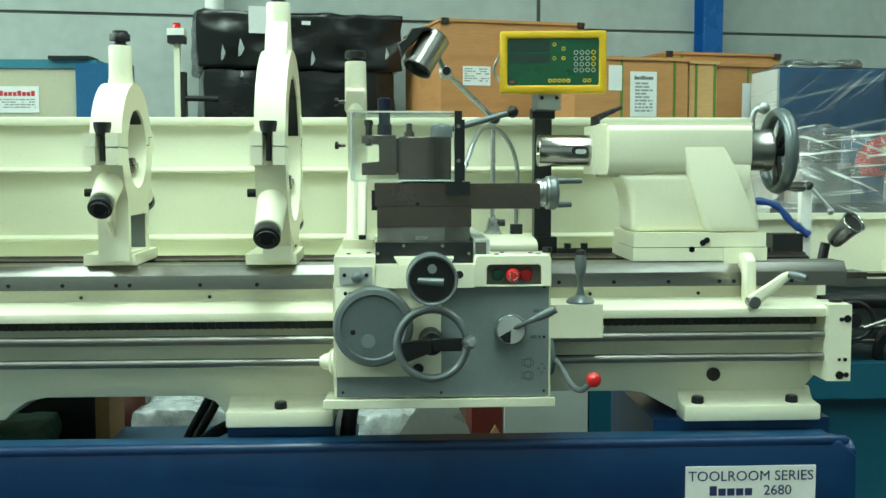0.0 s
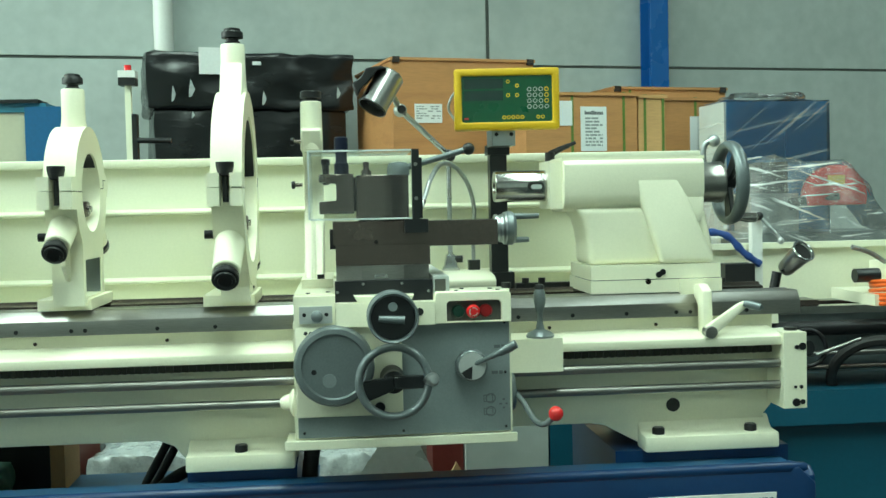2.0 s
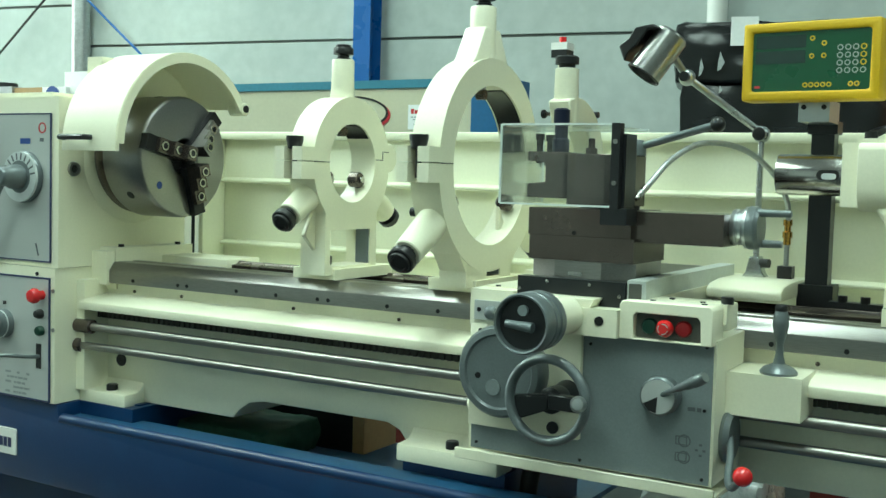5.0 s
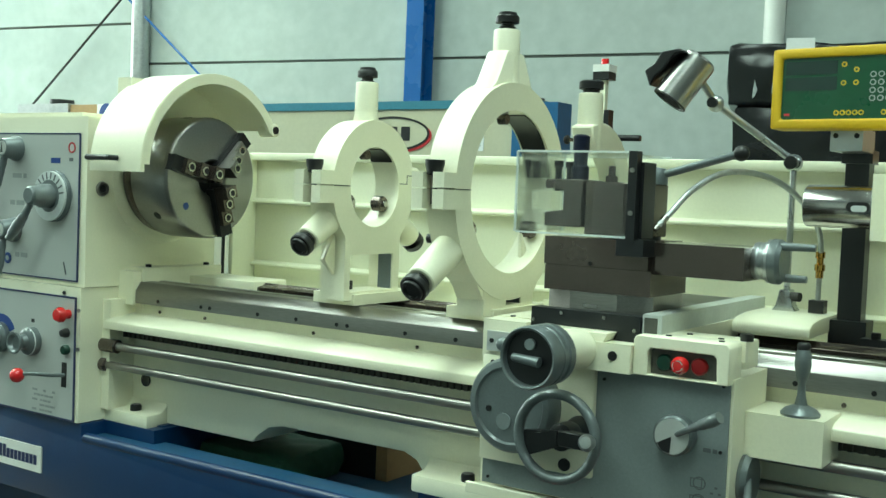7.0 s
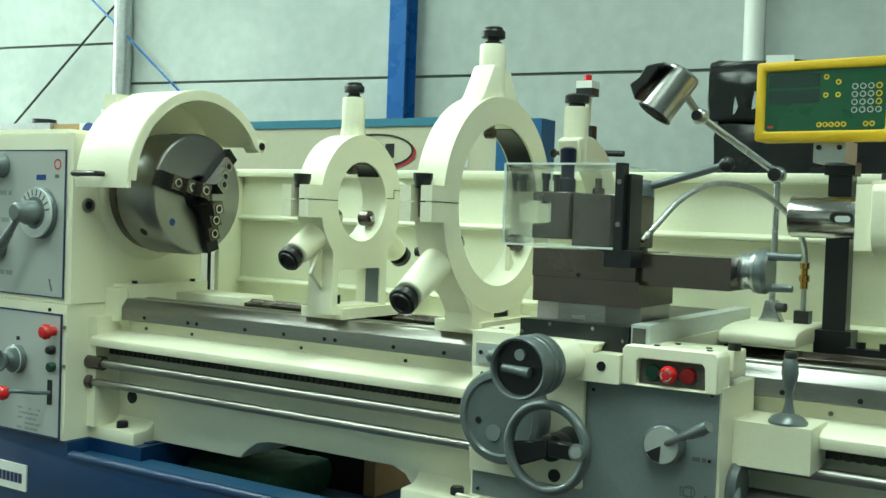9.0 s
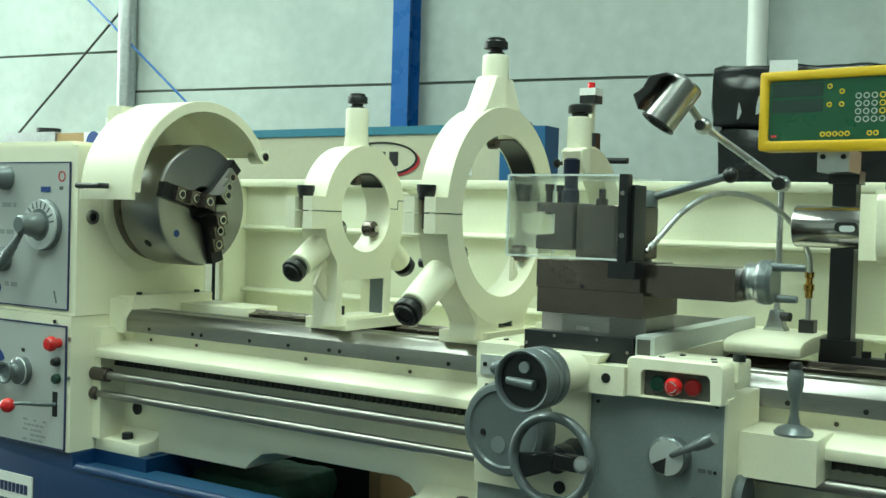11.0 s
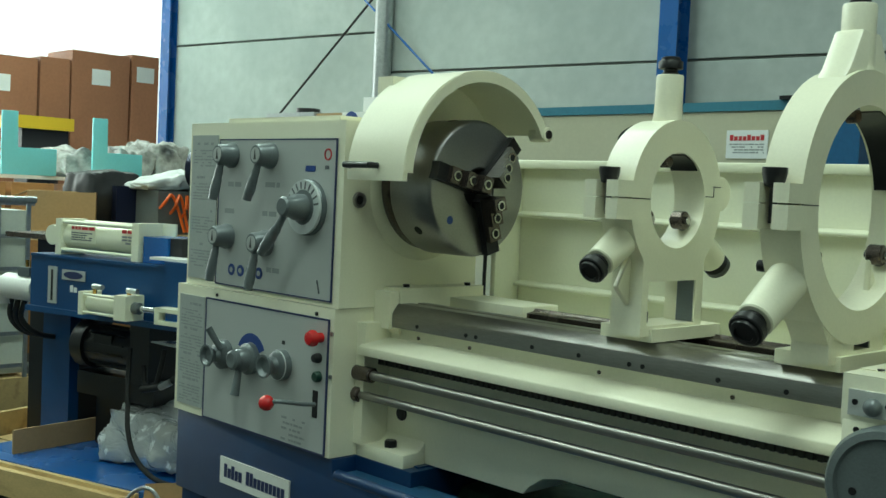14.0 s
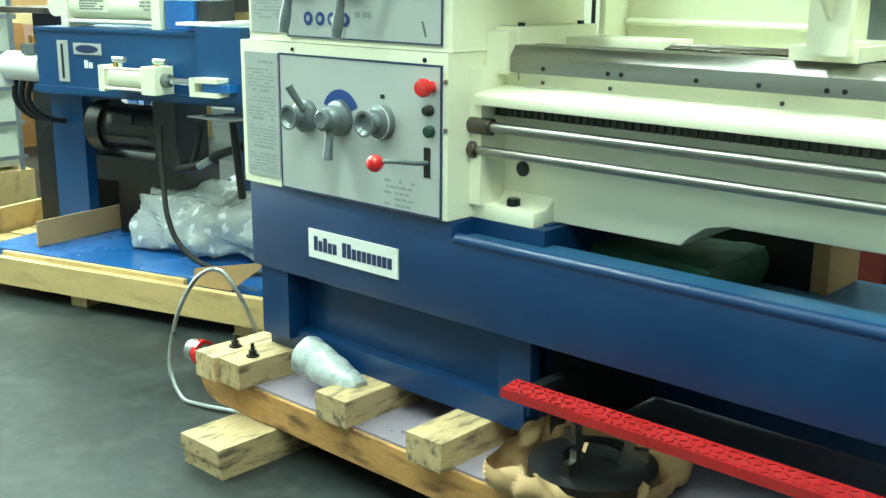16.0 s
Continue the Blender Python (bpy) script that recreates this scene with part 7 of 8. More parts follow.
part("foot", rod((-0.79, 5.17, 0.0), (-0.79, 5.17, 0.03), 0.14, n=24), BLACK_PAINT, ped2)
part("bracket", box(-0.7755, -0.752, 5.15, 5.20, 1.60, 1.86, 0.004), BLACK_PAINT, ped2)
part("lever", rod((-0.753, 5.16, 1.745), (-0.60, 5.16, 1.742), 0.013, n=12), BLACK, ped2)

# ---- columns and pipes on the back wall ----
axes()


def column(x0, x1, y0, y1, material, label):
    b = B()
    t = 0.012
    box(x0, x1, y0, y0 + t, 0, 7.0, bm=b)
    box(x0, x1, y1 - t, y1, 0, 7.0, bm=b)
    box((x0 + x1) / 2 - 0.006, (x0 + x1) / 2 + 0.006, y0 + t, y1 - t, 0, 7.0, bm=b)
    return solid("steel_column", b, material, label, "column", "steel columns on the wall", "structure")


axes(0, 0, WALL_TURN, to=WALL_AT)
column(-5.59, -5.435, -0.22, -0.003, BLUE_SHEET, "bright blue steel column against the wall")
column(1.39, 1.552, -0.22, -0.003, BLUE_SHEET, "bright blue steel column against the wall")
column(-11.82, -11.67, -0.11, -0.003, BLUE_SHEET, "bright blue steel column against the wall")
solid("down_pipe", rod((-2.648, -0.10, 0), (-2.648, -0.10, 7), 0.075, n=24), WHITE, "white round down pipe against the wall", "pipe", kind="structure")
solid("conduit_pipe", rod((-8.515, -0.09, 0), (-8.515, -0.09, 7), 0.086, n=20), GALV, "grey galvanised pipe against the wall", "pipe", kind="structure")
solid("brace_cable", rod((-8.56, -0.10, 3.42), (-10.60, -0.10, 1.58), 0.012, n=8), BLACK, "thin dark wall brace rod", "brace", kind="structure")
solid("brace_cable", rod((-9.10, -0.12, 3.62), (-7.10, -0.12, 1.94), 0.011, n=8), BLUE_SHEET, "thin blue wall brace rod", "brace", kind="structure")
axes()

# ---- machine behind the headstock ----
axes(-5.4, 5.86, tall=1.045, to=(-5.46, 5.82))
hm = thing("surface_machine", (-5.4, 6.2, 0.0), "grey and beige machine top seen over the headstock", "machine")
part("body", box(-5.95, -5.0, 5.86, 6.6, 0.0, 1.86, 0.02), BEIGE, hm)
part("cover", box(-5.95, -5.35, 5.85, 6.5, 1.86, 1.955, 0.03, 3), GALV, hm)
part("cover", box(-5.35, -5.05, 5.87, 6.5, 1.86, 1.945, 0.01), CARD, hm)
part("cap", rod((-5.62, 6.0, 1.955), (-5.62, 6.0, 1.995), 0.09, n=20), BLACK, hm)
part("panel", box(-5.04, -4.80, 5.86, 6.4, 1.0, 1.945, 0.006), WHITE, hm)
part("badge", rod((-4.93, 5.858, 1.875), (-4.93, 5.852, 1.875), 0.075, n=28), INK_BLUE, hm)
part("white_box", box(-4.86, -4.42, 5.9, 6.2, 1.86, 2.045, 0.03, 3), WHITE, hm, "white plastic cover with dark slot")
part("slot", box(-4.76, -4.50, 5.896, 5.902, 1.875, 1.905), DARK, hm)

# ---- second machine on its pallet, left of the headstock ----
axes(-3.6, 3.3, tall=1.026, to=(-3.612, 3.288))
PALLET = thing("timber_pallet", (-3.3, 3.5, 0.0), "new pine pallet with side boards", "pallet")
PM = (-2.76, 3.31, 0.0)
PYAW = 16.5


def palleted(bm):
    return turned(bm, PM, rz=PYAW)


part("side_board", palleted(box(-4.75, -2.72, 3.30, 3.335, 0.055, 0.168, 0.004, 1)), WOOD, PALLET, "pale pine side board")
part("inner_board", palleted(box(-4.10, -3.12, 3.336, 3.36, 0.075, 0.185, 0.003, 1)), WOOD, PALLET)
part("back_board", palleted(box(-4.75, -2.72, 4.20, 4.235, 0.055, 0.27, 0.004, 1)), WOOD, PALLET)
part("end_board", palleted(box(-4.77, -4.74, 3.30, 4.235, 0.055, 0.20, 0.004, 1)), WOOD, PALLET)
for x in (-4.55, -3.70, -2.86):
    part("foot_block", palleted(box(x - 0.03, x + 0.055, 3.345, 3.44, 0.0, 0.055, 0.003, 1)), WOOD, PALLET)
    part("foot_block", palleted(box(x - 0.03, x + 0.055, 4.10, 4.19, 0.0, 0.055, 0.003, 1)), WOOD, PALLET)
for k in range(6):
    part("deck_plank", palleted(box(-4.72, -2.74, 3.365 + 0.14 * k, 3.485 + 0.14 * k, 0.056, 0.080, 0.003, 1)), WOOD, PALLET)
tray = B()
box(-4.255, -2.74, 3.372, 4.25, 0.165, 0.180, 0.003, 1, bm=tray)
box(-4.255, -2.74, 3.362, 3.376, 0.150, 0.190, 0.003, 1, bm=tray)
solid("blue_sheet_tray", palleted(tray), BLUE_SHEET, "bright blue sheet-metal chip tray lying on the pallet", "tray")
cardc = prism([(-4.26, 0.08), (-3.30, 0.08), (-3.30, 0.43), (-4.26, 0.36)], "y", 4.262, 4.270)
solid("cardboard_sheet", palleted(cardc), CARD, "brown cardboard edging standing on the pallet", "cardboard")
flapb = prism([(-3.08, 0.168), (-2.90, 0.168), (-2.72, 0.30), (-3.07, 0.235)], "y", 3.345, 3.350)
solid("cardboard_flap", palleted(flapb), CARD, "bent brown cardboard flap on the pallet", "cardboard")
bagb = palleted(crumple(-3.68, -2.90, 3.60, 4.20, 0.181, 0.44, 0.07, 5.0, seed=11.0))
solid("plastic_bag", bagb, BAG, "crumpled clear plastic bag on the blue tray", "plastic bag")
solid("plastic_bag", palleted(crumple(-4.20, -4.02, 3.72, 3.90, 0.181, 0.235, 0.02, 16.0, seed=12.0)), BAG, "small clear plastic bag of screws on the blue tray", "plastic bag")
ytag = palleted(prism([(-4.62, 0.17), (-4.36, 0.17), (-4.36, 0.25), (-4.40, 0.31), (-4.45, 0.27), (-4.60, 0.30)], "y", 3.30, 3.34, 0.004))
solid("yellow_hook", ytag, YELLOW_KEY, "yellow plastic strap hook on the pallet edge", "hook")

SAW = (-3.93, 3.14, 0.0)
SAW_YAW = 14.0


def sawed(bm):
    """From the saw's own axes, along and across its beam, into the hall."""
    for v in bm.verts:
        v.co += Vector(SAW)
    return turned(bm, SAW, rz=SAW_YAW)


saw = thing("band_saw", (-3.6, 3.5, 0.1), "dark blue band saw with cream hydraulic cylinders", "band saw")
part("beam", sawed(box(0.0, 1.10, 0.0, 0.14, 0.872, 1.092, 0.008)), SAW_BLUE, saw, "dark blue box beam")
part("beam_top", sawed(box(-0.015, 1.10, -0.008, 0.40, 1.092, 1.104, 0.004)), SAW_BLUE, saw)
part("beam_foot", sawed(box(-0.03, 1.10, -0.02, 0.30, 0.848, 0.872, 0.004)), SAW_BLUE, saw)
part("beam_end", sawed(box(-0.02, 0.0, 0.0, 0.30, 0.86, 1.092, 0.004)), SAW_BLUE, saw)
part("upright", sawed(box(0.885, 1.10, -0.05, 0.0, 0.86, 1.128, 0.008)), SAW_BLUE, saw)
leg1 = part("leg", sawed(box(-0.305, -0.105, 0.30, 0.36, 0.10, 0.848, 0.008)), SAW_BLUE, saw, "blue steel leg")
part("cross_frame", sawed(box(-0.32, 1.05, 0.26, 0.44, 0.80, 0.847, 0.006)), SAW_BLUE, saw)
part("leg", sawed(box(0.765, 0.93, 0.30, 0.45, 0.18, 0.80, 0.010)), SAW_BLUE, saw)
cyl = part("lift_cylinder", sawed(rod((0.14, 0.10, 1.188), (0.60, 0.10, 1.188), 0.060, n=36)), CREAM_SHEET, saw, "cream hydraulic cylinder with warning labels")
part("end_cap", sawed(box(0.105, 0.142, 0.03, 0.175, 1.106, 1.264, 0.006)), CREAM_SHEET, cyl)
part("end_cap", sawed(box(0.598, 0.64, 0.03, 0.175, 1.106, 1.268, 0.006)), CREAM_SHEET, cyl)
part("side_plate", sawed(box(0.600, 0.72, 0.165, 0.178, 1.106, 1.268, 0.004)), CREAM_SHEET, cyl)
for z in (1.128, 1.250):
    for v in (0.042, 0.162):
        part("tie_rod", sawed(rod((0.12, v, z), (0.62, v, z), 0.009, n=12)), CREAM_SHEET, cyl)
part("pin", sawed(rod((0.04, 0.10, 1.188), (0.105, 0.10, 1.188), 0.040, n=22)), CREAM_SHEET, cyl)
part("pivot_eye", sawed(rod((0.055, 0.05, 1.188), (0.055, 0.15, 1.188), 0.045, n=22)), CREAM_SHEET, cyl)
part("label", sawed(box(0.20, 0.36, 0.0385, 0.0395, 1.165, 1.238)), CREAM_SHEET, cyl)
part("print", sawed(print_bars(0.205, 0.355, 1.220, 1.236, 0.0375, 1, 51, 1.0, 0.1)), INK_RED, cyl)
part("print", sawed(print_bars(0.205, 0.34, 1.172, 1.212, 0.0375, 4, 52, 0.8, 0.5)), INK, cyl)
part("print", sawed(print_bars(0.53, 0.59, 1.220, 1.236, 0.0375, 1, 53, 1.0, 0.1)), INK_RED, cyl)
part("print", sawed(print_bars(0.53, 0.59, 1.172, 1.212, 0.0375, 3, 54, 0.9, 0.4)), INK_PALE, cyl)
part("head", sawed(box(0.655, 0.80, 0.045, 0.22, 1.106, 1.215, 0.010)), BLUE_SHEET, saw)
part("head_block", sawed(box(0.80, 0.87, 0.06, 0.20, 1.141, 1.215, 0.010)), MOTOR, saw)
part("vice_plate", sawed(box(0.775, 0.99, -0.03, 0.20, 1.129, 1.140, 0.002)), WHITE, saw, "white sheet lying on the head")
cyl2 = part("feed_cylinder", sawed(rod((0.475, -0.075, 0.930), (0.69, -0.075, 0.930), 0.038, n=32)), CREAM_SHEET, saw, "small cream hydraulic cylinder with bright rod")
part("end_cap", sawed(box(0.455, 0.485, -0.125, -0.025, 0.882, 0.978, 0.005)), CREAM_SHEET, cyl2)
part("end_cap", sawed(box(0.675, 0.745, -0.125, -0.025, 0.878, 0.980, 0.005)), CREAM_SHEET, cyl2)
part("mount", sawed(box(0.50, 0.62, -0.03, 0.0, 0.90, 0.96, 0.004)), SAW_BLUE, cyl2)
for z in (0.893, 0.967):
    part("tie_rod", sawed(rod((0.46, -0.118, z), (0.70, -0.118, z), 0.006, n=10)), CREAM_SHEET, cyl2)
part("rod_nut", sawed(rod((0.745, -0.075, 0.930), (0.775, -0.075, 0.930), 0.024, n=20)), GREY_CAST, cyl2)
part("piston_rod", sawed(rod((0.77, -0.075, 0.930), (0.915, -0.075, 0.930), 0.0125, n=18)), CHROME, cyl2)
clev = box(0.905, 0.93, -0.118, -0.032, 0.884, 0.950, 0.003, 1)
box(0.915, 1.035, -0.118, -0.032, 0.934, 0.950, 0.003, 1, bm=clev)
box(0.915, 1.035, -0.118, -0.032, 0.884, 0.900, 0.003, 1, bm=clev)
part("clevis", sawed(clev), CREAM_SHEET, cyl2)
part("pivot_arm", sawed(box(0.95, 1.08, -0.10, -0.04, 0.902, 0.932, 0.004)), BLUE_SHEET, saw)
for u in (0.50, 0.71):
    ft = part("fitting", sawed(rod((u, -0.075, 0.968), (u, -0.075, 0.998), 0.009, n=12)), BRASS, cyl2)
    part("fitting_elbow", sawed(rod((u - 0.01, -0.075, 0.998), (u + 0.055, -0.082, 0.998), 0.011, n=12)), GALV, ft)
part("gauge", sawed(box(0.108, 0.165, -0.007, -0.001, 0.892, 1.054, 0.003)), SILVER_PLATE, saw)
part("gauge_slot", sawed(box(0.130, 0.142, -0.009, -0.006, 0.905, 1.04)), BLACK, saw)
part("maker_badge", sawed(box(0.20, 0.352, -0.006, -0.001, 1.002, 1.046, 0.002, 1)), SILVER_PLATE, saw)
part("badge_oval", sawed(prism([(0.276 + 0.062 * math.cos(t), 1.024 + 0.016 * math.sin(t)) for t in (2 * math.pi * k / 24 for k in range(24))], "y", -0.008, -0.006)), INK_NAVY, saw)
part("print", sawed(letter_bars(0.250, 0.30, 0.950, 0.980, -0.001, 3, (2,))), PAPER, saw)
part("pump", sawed(rod((-0.26, 0.06, 0.935), (-0.035, 0.06, 0.935), 0.060, n=30)), WHITE, saw, "white round cylinder end")
part("pump_flange", sawed(box(-0.33, -0.262, 0.0, 0.12, 0.850, 0.975, 0.006)), WHITE, saw)
part("pump_valve", sawed(box(-0.14, -0.06, 0.02, 0.10, 0.99, 1.03, 0.008)), GREY_CAST, saw)
for k in range(3):
    part("valve_stem", sawed(rod((-0.125 + 0.03 * k, 0.06, 1.03), (-0.125 + 0.03 * k, 0.06, 1.062), 0.008, n=10)), BRASS, saw)
motor = part("motor", sawed(rod((0.03, 0.36, 0.665), (0.36, 0.36, 0.665), 0.092, n=36)), MOTOR, saw, "black electric motor with cooling ribs")
for k in range(12):
    a = radians(15 + 30 * k)
    rib = sawed(box(0.045, 0.30, 0.357, 0.363, 0.750, 0.766))
    c0 = sawed(ball((0.0, 0.36, 0.665), 0.001, 4)).verts
    cc = sum((v.co for v in c0), Vector()) / len(c0)
    ax = Vector((math.cos(radians(SAW_YAW)), math.sin(radians(SAW_YAW)), 0))
    rot = Matrix.Rotation(a, 4, ax)
    for v in rib.verts:
        v.co = cc + rot @ (v.co - cc)
    part("cooling_rib", rib, MOTOR, motor)
part("fan_cowl", sawed(revolve([(0, 0), (0.09, 0), (0.112, 0.02), (0.114, 0.10), (0, 0.10)], (-0.07, 0.36, 0.665), (1, 0, 0), 36)), MOTOR, motor)
part("junction_box", sawed(box(0.10, 0.22, 0.27, 0.30, 0.64, 0.73, 0.008)), MOTOR, motor)
part("gear_case", sawed(box(0.345, 0.47, 0.27, 0.47, 0.53, 0.795, 0.020)), MOTOR, saw)
part("motor_base", sawed(box(-0.02, 0.50, 0.28, 0.50, 0.44, 0.545, 0.010)), BLACK_PAINT, saw)
part("base_frame", sawed(box(-0.02, 0.50, 0.40, 0.95, 0.10, 0.44, 0.010)), BLACK_PAINT, saw)
part("column", sawed(box(-0.54, -0.32, 0.40, 0.75, 0.10, 0.86, 0.01)), BLACK_PAINT, saw)
part("table_plate", sawed(box(-0.62, -0.30, 0.30, 0.80, 1.14, 1.165, 0.004)), STEEL_DARK, saw)
part("table_post", sawed(box(-0.52, -0.36, 0.42, 0.70, 0.86, 1.14, 0.01)), NAVY, saw)
part("tray_wing", sawed(prism([(0.872, -0.10), (1.10, -0.14), (1.14, 0.03), (0.98, 0.06)], "z", 0.806, 0.812)), ALU, saw, "pale sheet-metal wing")
part("wing_arm", sawed(rod((1.02, -0.02, 0.806), (1.02, 0.02, 0.50), 0.016, n=12)), BLACK_PAINT, saw)
part("hose", sawed(tube([(0.60, 0.04, 0.74), (0.615, 0.02, 0.62), (0.64, 0.0, 0.50), (0.67, -0.02, 0.40), (0.72, -0.02, 0.30), (0.82, 0.0, 0.225), (0.95, 0.05, 0.20), (1.15, 0.10, 0.20)], 0.011, 10)), RUBBER, saw)
part("hose", sawed(tube([(0.62, 0.10, 0.66), (0.66, 0.08, 0.58), (0.74, 0.06, 0.60), (0.79, 0.04, 0.68), (0.81, 0.04, 0.76)], 0.012, 10)), RUBBER, saw)
part("cable", sawed(tube([(0.66, 0.06, 0.57), (0.78, 0.05, 0.60), (0.92, 0.04, 0.66), (1.08, 0.04, 0.71)], 0.016, 10)), RUBBER, saw)
part("cable_gland", sawed(rod((0.80, 0.03, 0.60), (0.86, 0.03, 0.63), 0.014, n=12)), GALV, saw)
for k in range(3):
    part("hose", sawed(tube([(-0.26 + 0.05 * k, 0.08, 0.88), (-0.29 + 0.04 * k, 0.10, 0.78), (-0.30 + 0.05 * k, 0.20, 0.70), (-0.34 + 0.04 * k, 0.42, 0.66)], 0.013, 10)), RUBBER, saw)

axes()
edge = turned(prism([(3.09, 0.187), (3.97, 0.187), (3.97, 0.315), (3.50, 0.300), (3.09, 0.300)], "x", -4.036, -4.028), (-4.03, 3.09, 0.187), rz=8.6)
solid("cardboard_sheet", edge, CARD, "brown cardboard edging standing on the blue tray", "cardboard")
ext = thing("power_cable", (-2.6, 2.9, 0.0), "grey power cable with orange and black plug", "cable")
part("cable", tube([(-2.30, 2.95, 0.22), (-2.32, 2.90, 0.36), (-2.38, 2.87, 0.44), (-2.48, 2.85, 0.40), (-2.56, 2.82, 0.26), (-2.57, 2.79, 0.10), (-2.50, 2.78, 0.012), (-2.40, 2.78, 0.01), (-2.2, 2.85, 0.01)], 0.007, 8), GALV, ext)
part("plug", rod((-2.60, 2.92, 0.105), (-2.50, 2.93, 0.10), 0.035, n=20), BLACK, ext)
part("plug_ring", rod((-2.585, 2.92, 0.105), (-2.565, 2.922, 0.105), 0.045, n=20), RED, ext, "red plug collar")
part("plug_end", rod((-2.63, 2.918, 0.106), (-2.60, 2.92, 0.105), 0.036, n=20), GALV, ext)
part("socket", rod((-2.50, 2.93, 0.10), (-2.38, 2.945, 0.09), 0.024, n=16), ORANGE, ext, "orange socket body")

# ---- storage beyond ----
axes(tall=1.063)
TOTE_AT = Vector((-1.02, -0.68, 0.07))


def toted(bm):
    for v in bm.verts:
        v.co += TOTE_AT
    return bm


tote = thing("liquid_tote", (-6.2, 3.4, 0.0), "white plastic liquid tote in a galvanised cage", "tote")
part("bottle", toted(box(-5.75, -4.75, 3.62, 4.55, 0.16, 1.12, 0.05, 3)), TOTE, tote, "milky white plastic bottle")
for k in range(6):
    part("cage_bar", toted(box(-5.80, -4.70, 3.585, 3.600, 0.20 + 0.19 * k, 0.222 + 0.19 * k)), GALV, tote)
    part("cage_bar", toted(box(-4.715, -4.700, 3.585, 4.58, 0.20 + 0.19 * k, 0.222 + 0.19 * k)), GALV, tote)
for k in range(6):
    part("cage_post", toted(box(-5.79 + 0.215 * k, -5.765 + 0.215 * k, 3.570, 3.585, 0.14, 1.175)), GALV, tote)
    part("cage_post", toted(box(-4.700, -4.685, 3.60 + 0.185 * k, 3.625 + 0.185 * k, 0.14, 1.175)), GALV, tote)
part("top_rail", toted(tube([(-5.80, 3.58, 1.185), (-4.69, 3.58, 1.185), (-4.69, 4.58, 1.185)], 0.020, 8, smooth=False)), GALV, tote)
part("pallet", toted(box(-5.82, -4.68, 3.56, 4.60, -0.07, 0.14, 0.01)), WOOD, tote)
part("label", toted(box(-5.0, -4.80, 3.578, 3.583, 0.62, 0.85)), INK, tote)

bench = thing("work_bench", (-6.6, 5.2, 0.0), "loaded bench of boxes behind the band saw", "bench")
part("top", box(-7.5, -5.9, 4.2, 6.4, 0.98, 1.04, 0.006), WOOD, bench)
for x in (-7.4, -6.0):
    for y in (4.3, 6.3):
        part("leg", box(x - 0.05, x + 0.05, y - 0.05, y + 0.05, 0.0, 0.98, 0.004), WOOD, bench)
carton = thing("cardboard_box", (-6.6, 4.5, 1.04), "open brown cardboard box with pale packing sheet", "box")
cartb = frame_prism([(-6.81, 4.26), (-6.41, 4.26), (-6.41, 4.72), (-6.81, 4.72)], [(-6.80, 4.27), (-6.42, 4.27), (-6.42, 4.71), (-6.80, 4.71)], "z", 1.0405, 1.300)
part("wall", turned(cartb, (-6.6, 4.5, 1.04), rz=-28), CARD, carton, "brown cardboard sides")
part("packing_sheet", turned(box(-6.795, -6.425, 4.275, 4.705, 1.255, 1.270, 0.004), (-6.6, 4.5, 1.04), rz=-28, ry=-4), PALE_SHEET, carton, "folded pale packing sheet")
part("flap", turned(turned(box(-6.81, -6.41, 4.16, 4.258, 1.296, 1.301), (-6.6, 4.258, 1.30), rx=24), (-6.6, 4.5, 1.04), rz=-28), CARD, carton)
solid("machine_cabinet", turned(box(-6.52, -6.40, 4.80, 4.98, 1.0405, 1.355, 0.008), (-6.4, 4.8, 1.04), rz=-12), NAVY, "small dark blue cabinet standing on the bench", "cabinet")
solid("grey_cover", crumple(-7.05, -6.55, 4.66, 5.10, 1.0405, 1.46, 0.03, 4, seed=22.0), MOTOR, "dark grey machine cover on the bench", "cover")
solid("tool_case", box(-6.55, -6.05, 4.94, 5.42, 1.0405, 1.335, 0.012), GREY_CAST, "grey tool case on the bench", "case")
wrapped = crumple(-6.50, -6.08, 4.86, 5.34, 1.336, 1.50, 0.035, 6, seed=21.0)
for v in wrapped.verts:
    v.co.z = 1.336 + (v.co.z - 1.336) * min(1.0, 0.25 + 1.6 * (v.co.y - 4.84))
solid("wrapped_part", wrapped, PALE_SHEET, "machine part in a pale grey bag on a tool case", "packaging")
dr = thing("mitre_saw", (-5.8, 5.3, 1.04), "blue and grey bench saw on the bench", "saw")
part("body", rod((-6.04, 5.24, 1.49), (-5.90, 5.28, 1.49), 0.150, n=30, chamfer=0.02), NAVY, dr, "dark blue round guard")
part("arm", box(-6.03, -5.70, 5.24, 5.60, 1.18, 1.36, 0.02), MOTOR, dr)
part("base", box(-6.03, -5.65, 5.2, 5.6, 1.041, 1.18, 0.01), MOTOR, dr)
for k in range(4):
    solid("orange_strap", tube([(-6.38 + 0.02 * k, 4.98 + 0.09 * k, 1.05), (-6.02 + 0.01 * k, 4.96 + 0.08 * k, 1.24 - 0.03 * k), (-6.02, 5.04 + 0.06 * k, 1.30), (-5.98, 5.12 + 0.03 * k, 1.06)], 0.012, 6), ORANGE, "orange strap end on the bench", "strap", "orange straps")
for k, (x, y, z, w) in enumerate(((-7.9, 4.05, 0.0, 0.55), (-7.9, 4.65, 0.0, 0.5), (-7.9, 5.2, 0.0, 0.55), (-7.9, 4.1, 0.60, 0.5), (-7.9, 4.65, 0.60, 0.36), (-7.9, 5.2, 0.60, 0.6))):
    solid("cardboard_box", box(x - 0.5, x, y, y + w, z, z + (0.585 if z < 0.1 else 0.74), 0.008), PLY, "stacked tan cardboard box", "box", "stacked boxes")
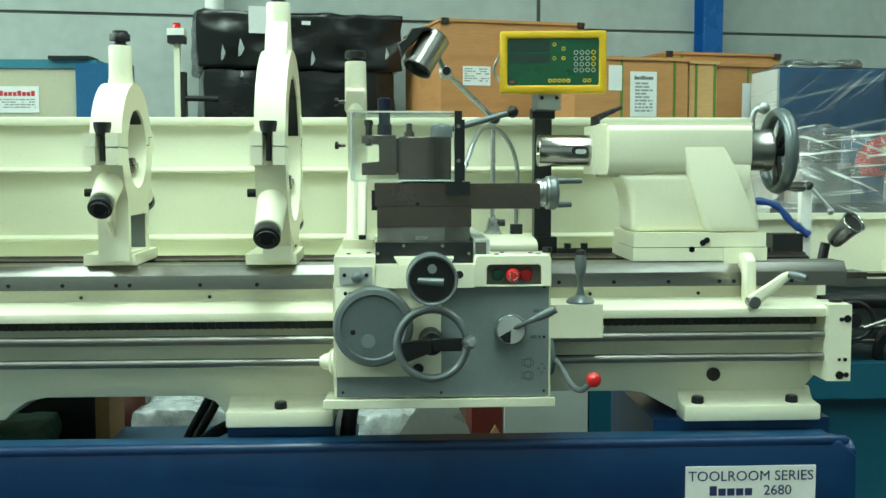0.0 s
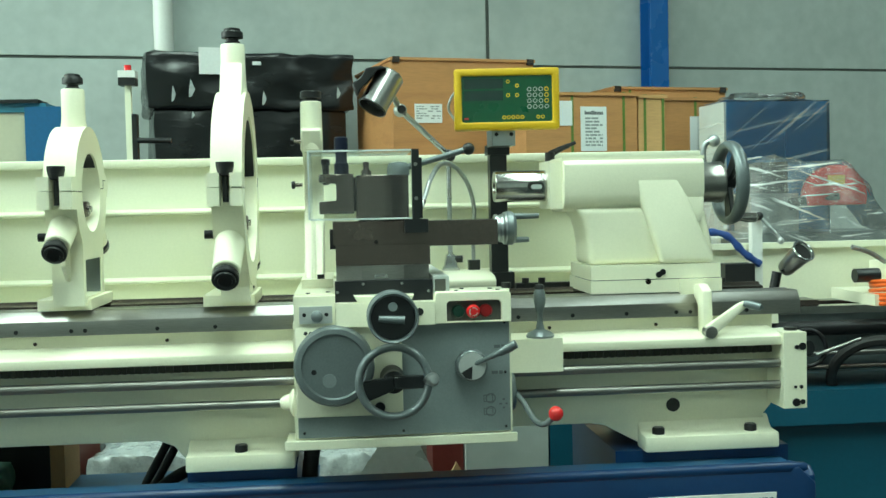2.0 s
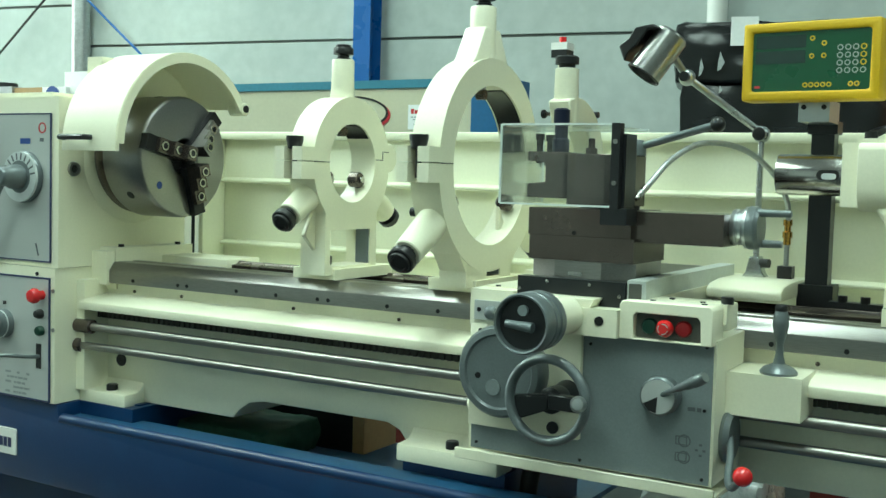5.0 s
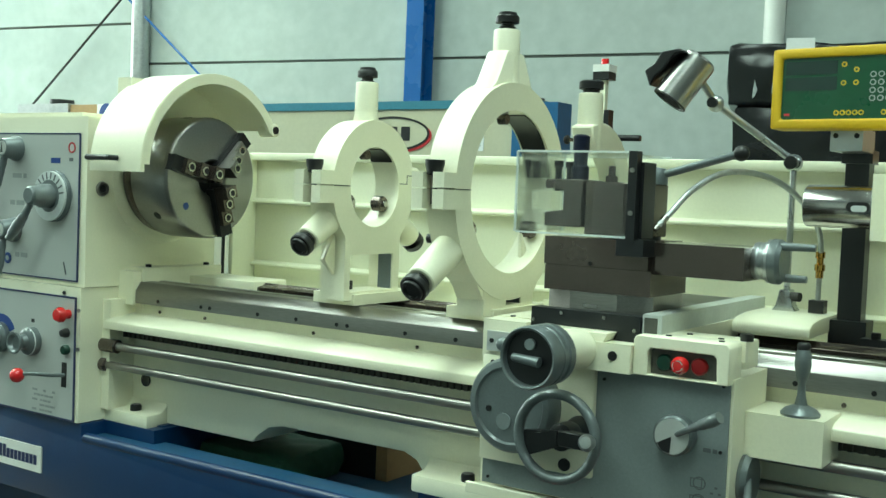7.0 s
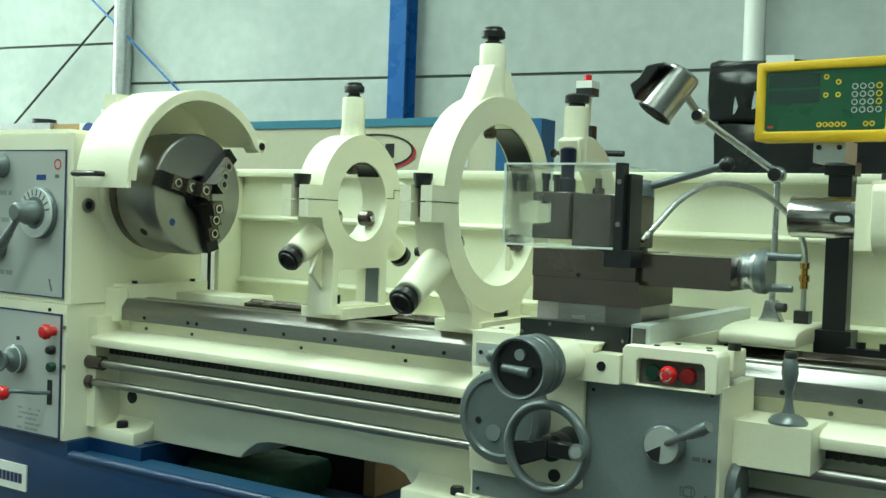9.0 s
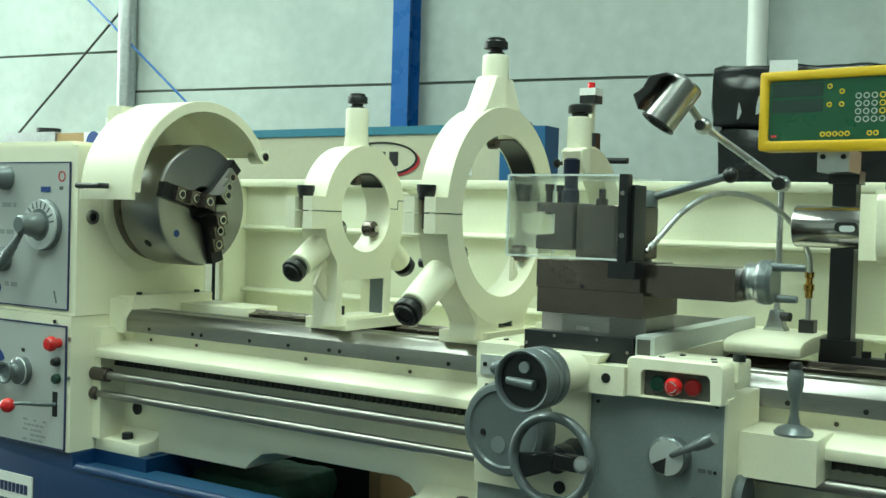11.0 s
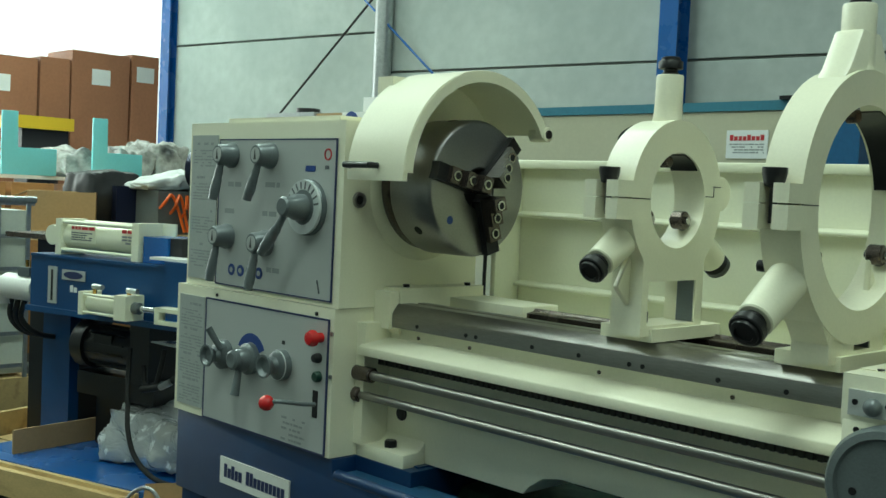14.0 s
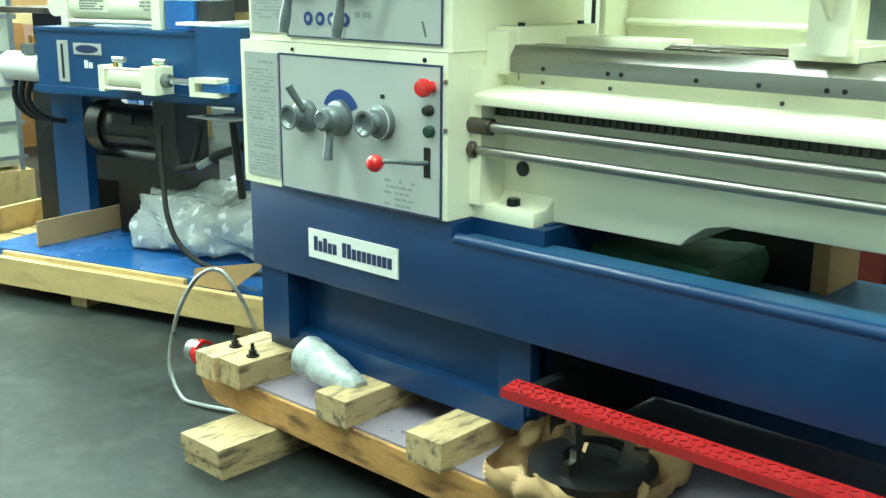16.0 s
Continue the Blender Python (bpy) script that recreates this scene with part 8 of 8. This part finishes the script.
shelf = thing("storage_rack", (-8.6, 5.6, 0.0), "storage rack with white shelf board", "rack")
part("shelf", box(-9.3, -8.25, 3.9, 7.0, 1.370, 1.400, 0.004), WHITE, shelf)
part("shelf", box(-9.3, -8.4, 3.9, 6.9, 0.6, 0.63, 0.004), WHITE, shelf)
for y in (3.95, 6.85):
    part("upright", box(-9.25, -9.15, y - 0.04, y + 0.04, 0, 1.69), BLUE_SHEET, shelf)
for y0, y1, z0 in ((4.72, 5.18, 1.4005), (5.54, 6.00, 1.4005)):
    pts = [(y0, z0), (y1, z0), (y1, z0 + 0.22), (y0 + 0.135, z0 + 0.22), (y0 + 0.130, z0 + 0.51), (y0, z0 + 0.51)]
    solid("angle_board", turned(prism(pts, "x", -8.30, -8.26, 0.004), (-8.28, (y0 + y1) / 2, z0), rz=-8), CYAN, "pale blue L-shaped board standing on the shelf", "board", "pale blue boards")
for k, (y, w, h) in enumerate(((5.38, 0.46, 0.24), (5.92, 0.40, 0.28), (6.28, 0.40, 0.36), (6.60, 0.36, 0.26))):
    bag = crumple(-9.2, -8.5, y, y + w, 1.401, 1.401 + h, 0.06, 5, n=16, seed=30.0 + k)
    for v in bag.verts:
        v.co.z = max(1.401, v.co.z + 0.06 * (abs(noise.noise(v.co * 8.0)) - 0.25))
    solid("shelf_bag", bag, CREASED, "part in crumpled grey plastic on the shelf", "bag", "bagged goods")
for k, (y0, y1, h) in enumerate(((6.30, 7.32, 2.90), (7.36, 7.78, 2.94), (7.81, 8.68, 3.08), (8.72, 9.15, 3.12))):
    b = thing("tall_crate", (-13.9, (y0 + y1) / 2, 0.0), "tall brown plywood crate with small label", "crate", "tall crates by the doorway")
    part("panel", box(-14.4, -13.6, y0, y1, 0.1, h, 0.01), PLY_FAR, b)
    part("skid", box(-14.4, -13.6, y0, y1, 0.0, 0.099), WOOD, b)
    if k != 1:
        ym = (y0 + y1) / 2
        part("paper", box(-13.598, -13.595, ym - 0.14, ym + 0.14, 2.45 + 0.1 * k, 2.66 + 0.1 * k), PAPER, b)
fork = thing("yellow_machine", (-12.6, 7.0, 0.0), "yellow and grey machine by the crates", "machine")
part("hood", box(-12.9, -12.3, 6.5, 7.25, 1.95, 2.1, 0.03), YELLOW_KEY, fork)
part("body", box(-12.85, -12.35, 6.6, 7.2, 1.55, 1.95, 0.03), MOTOR, fork)
part("band", box(-12.84, -12.34, 6.62, 7.18, 1.42, 1.56, 0.02), YELLOW_KEY, fork)
part("stand", box(-12.8, -12.4, 6.7, 7.1, 0.0, 1.42, 0.02), MOTOR, fork)
axes()
backdrop = B()
box(-60, -59.8, -45, 70, -0.02, 30, bm=backdrop)
bd = bpy.data.materials.new("bright_overcast_distance")
bd.use_nodes = True
em = bd.node_tree.nodes.new("ShaderNodeEmission")
em.inputs["Color"].default_value = (0.95, 1.0, 0.99, 1)
em.inputs["Strength"].default_value = 3.2
bd.node_tree.links.new(em.outputs[0], bd.node_tree.nodes["Material Output"].inputs["Surface"])
box(-90, 20, 50, 50.2, -0.02, 30, bm=backdrop)
solid("backdrop", backdrop, bd, "bright overcast sky beyond the doorway", "sky", kind="structure")
tree = thing("tree", (-24.0, 8.4, 0.0), "leafy tree outside the doorway", "tree")
part("trunk", rod((-24.0, 8.4, -0.02), (-24.0, 8.5, 2.6), 0.16, 0.10, 12), RUNNER_WOOD, tree)
rng = random.Random(8)
leaves = B()
for k in range(420):
    u = Vector((rng.gauss(0, 1), rng.gauss(0, 1), rng.gauss(0, 1))).normalized() * rng.uniform(0.4, 1.7)
    c = Vector((-24.0, 8.4, 4.3)) + Vector((u.x, u.y * 1.0, u.z * 1.2))
    s = rng.uniform(0.07, 0.16)
    a, b2 = u.orthogonal().normalized() * s, u.cross(u.orthogonal()).normalized() * s
    vs = [leaves.verts.new(c + p) for p in (a, b2, -a, -b2)]
    leaves.faces.new(vs)
part("crown", leaves, FOLIAGE, tree)
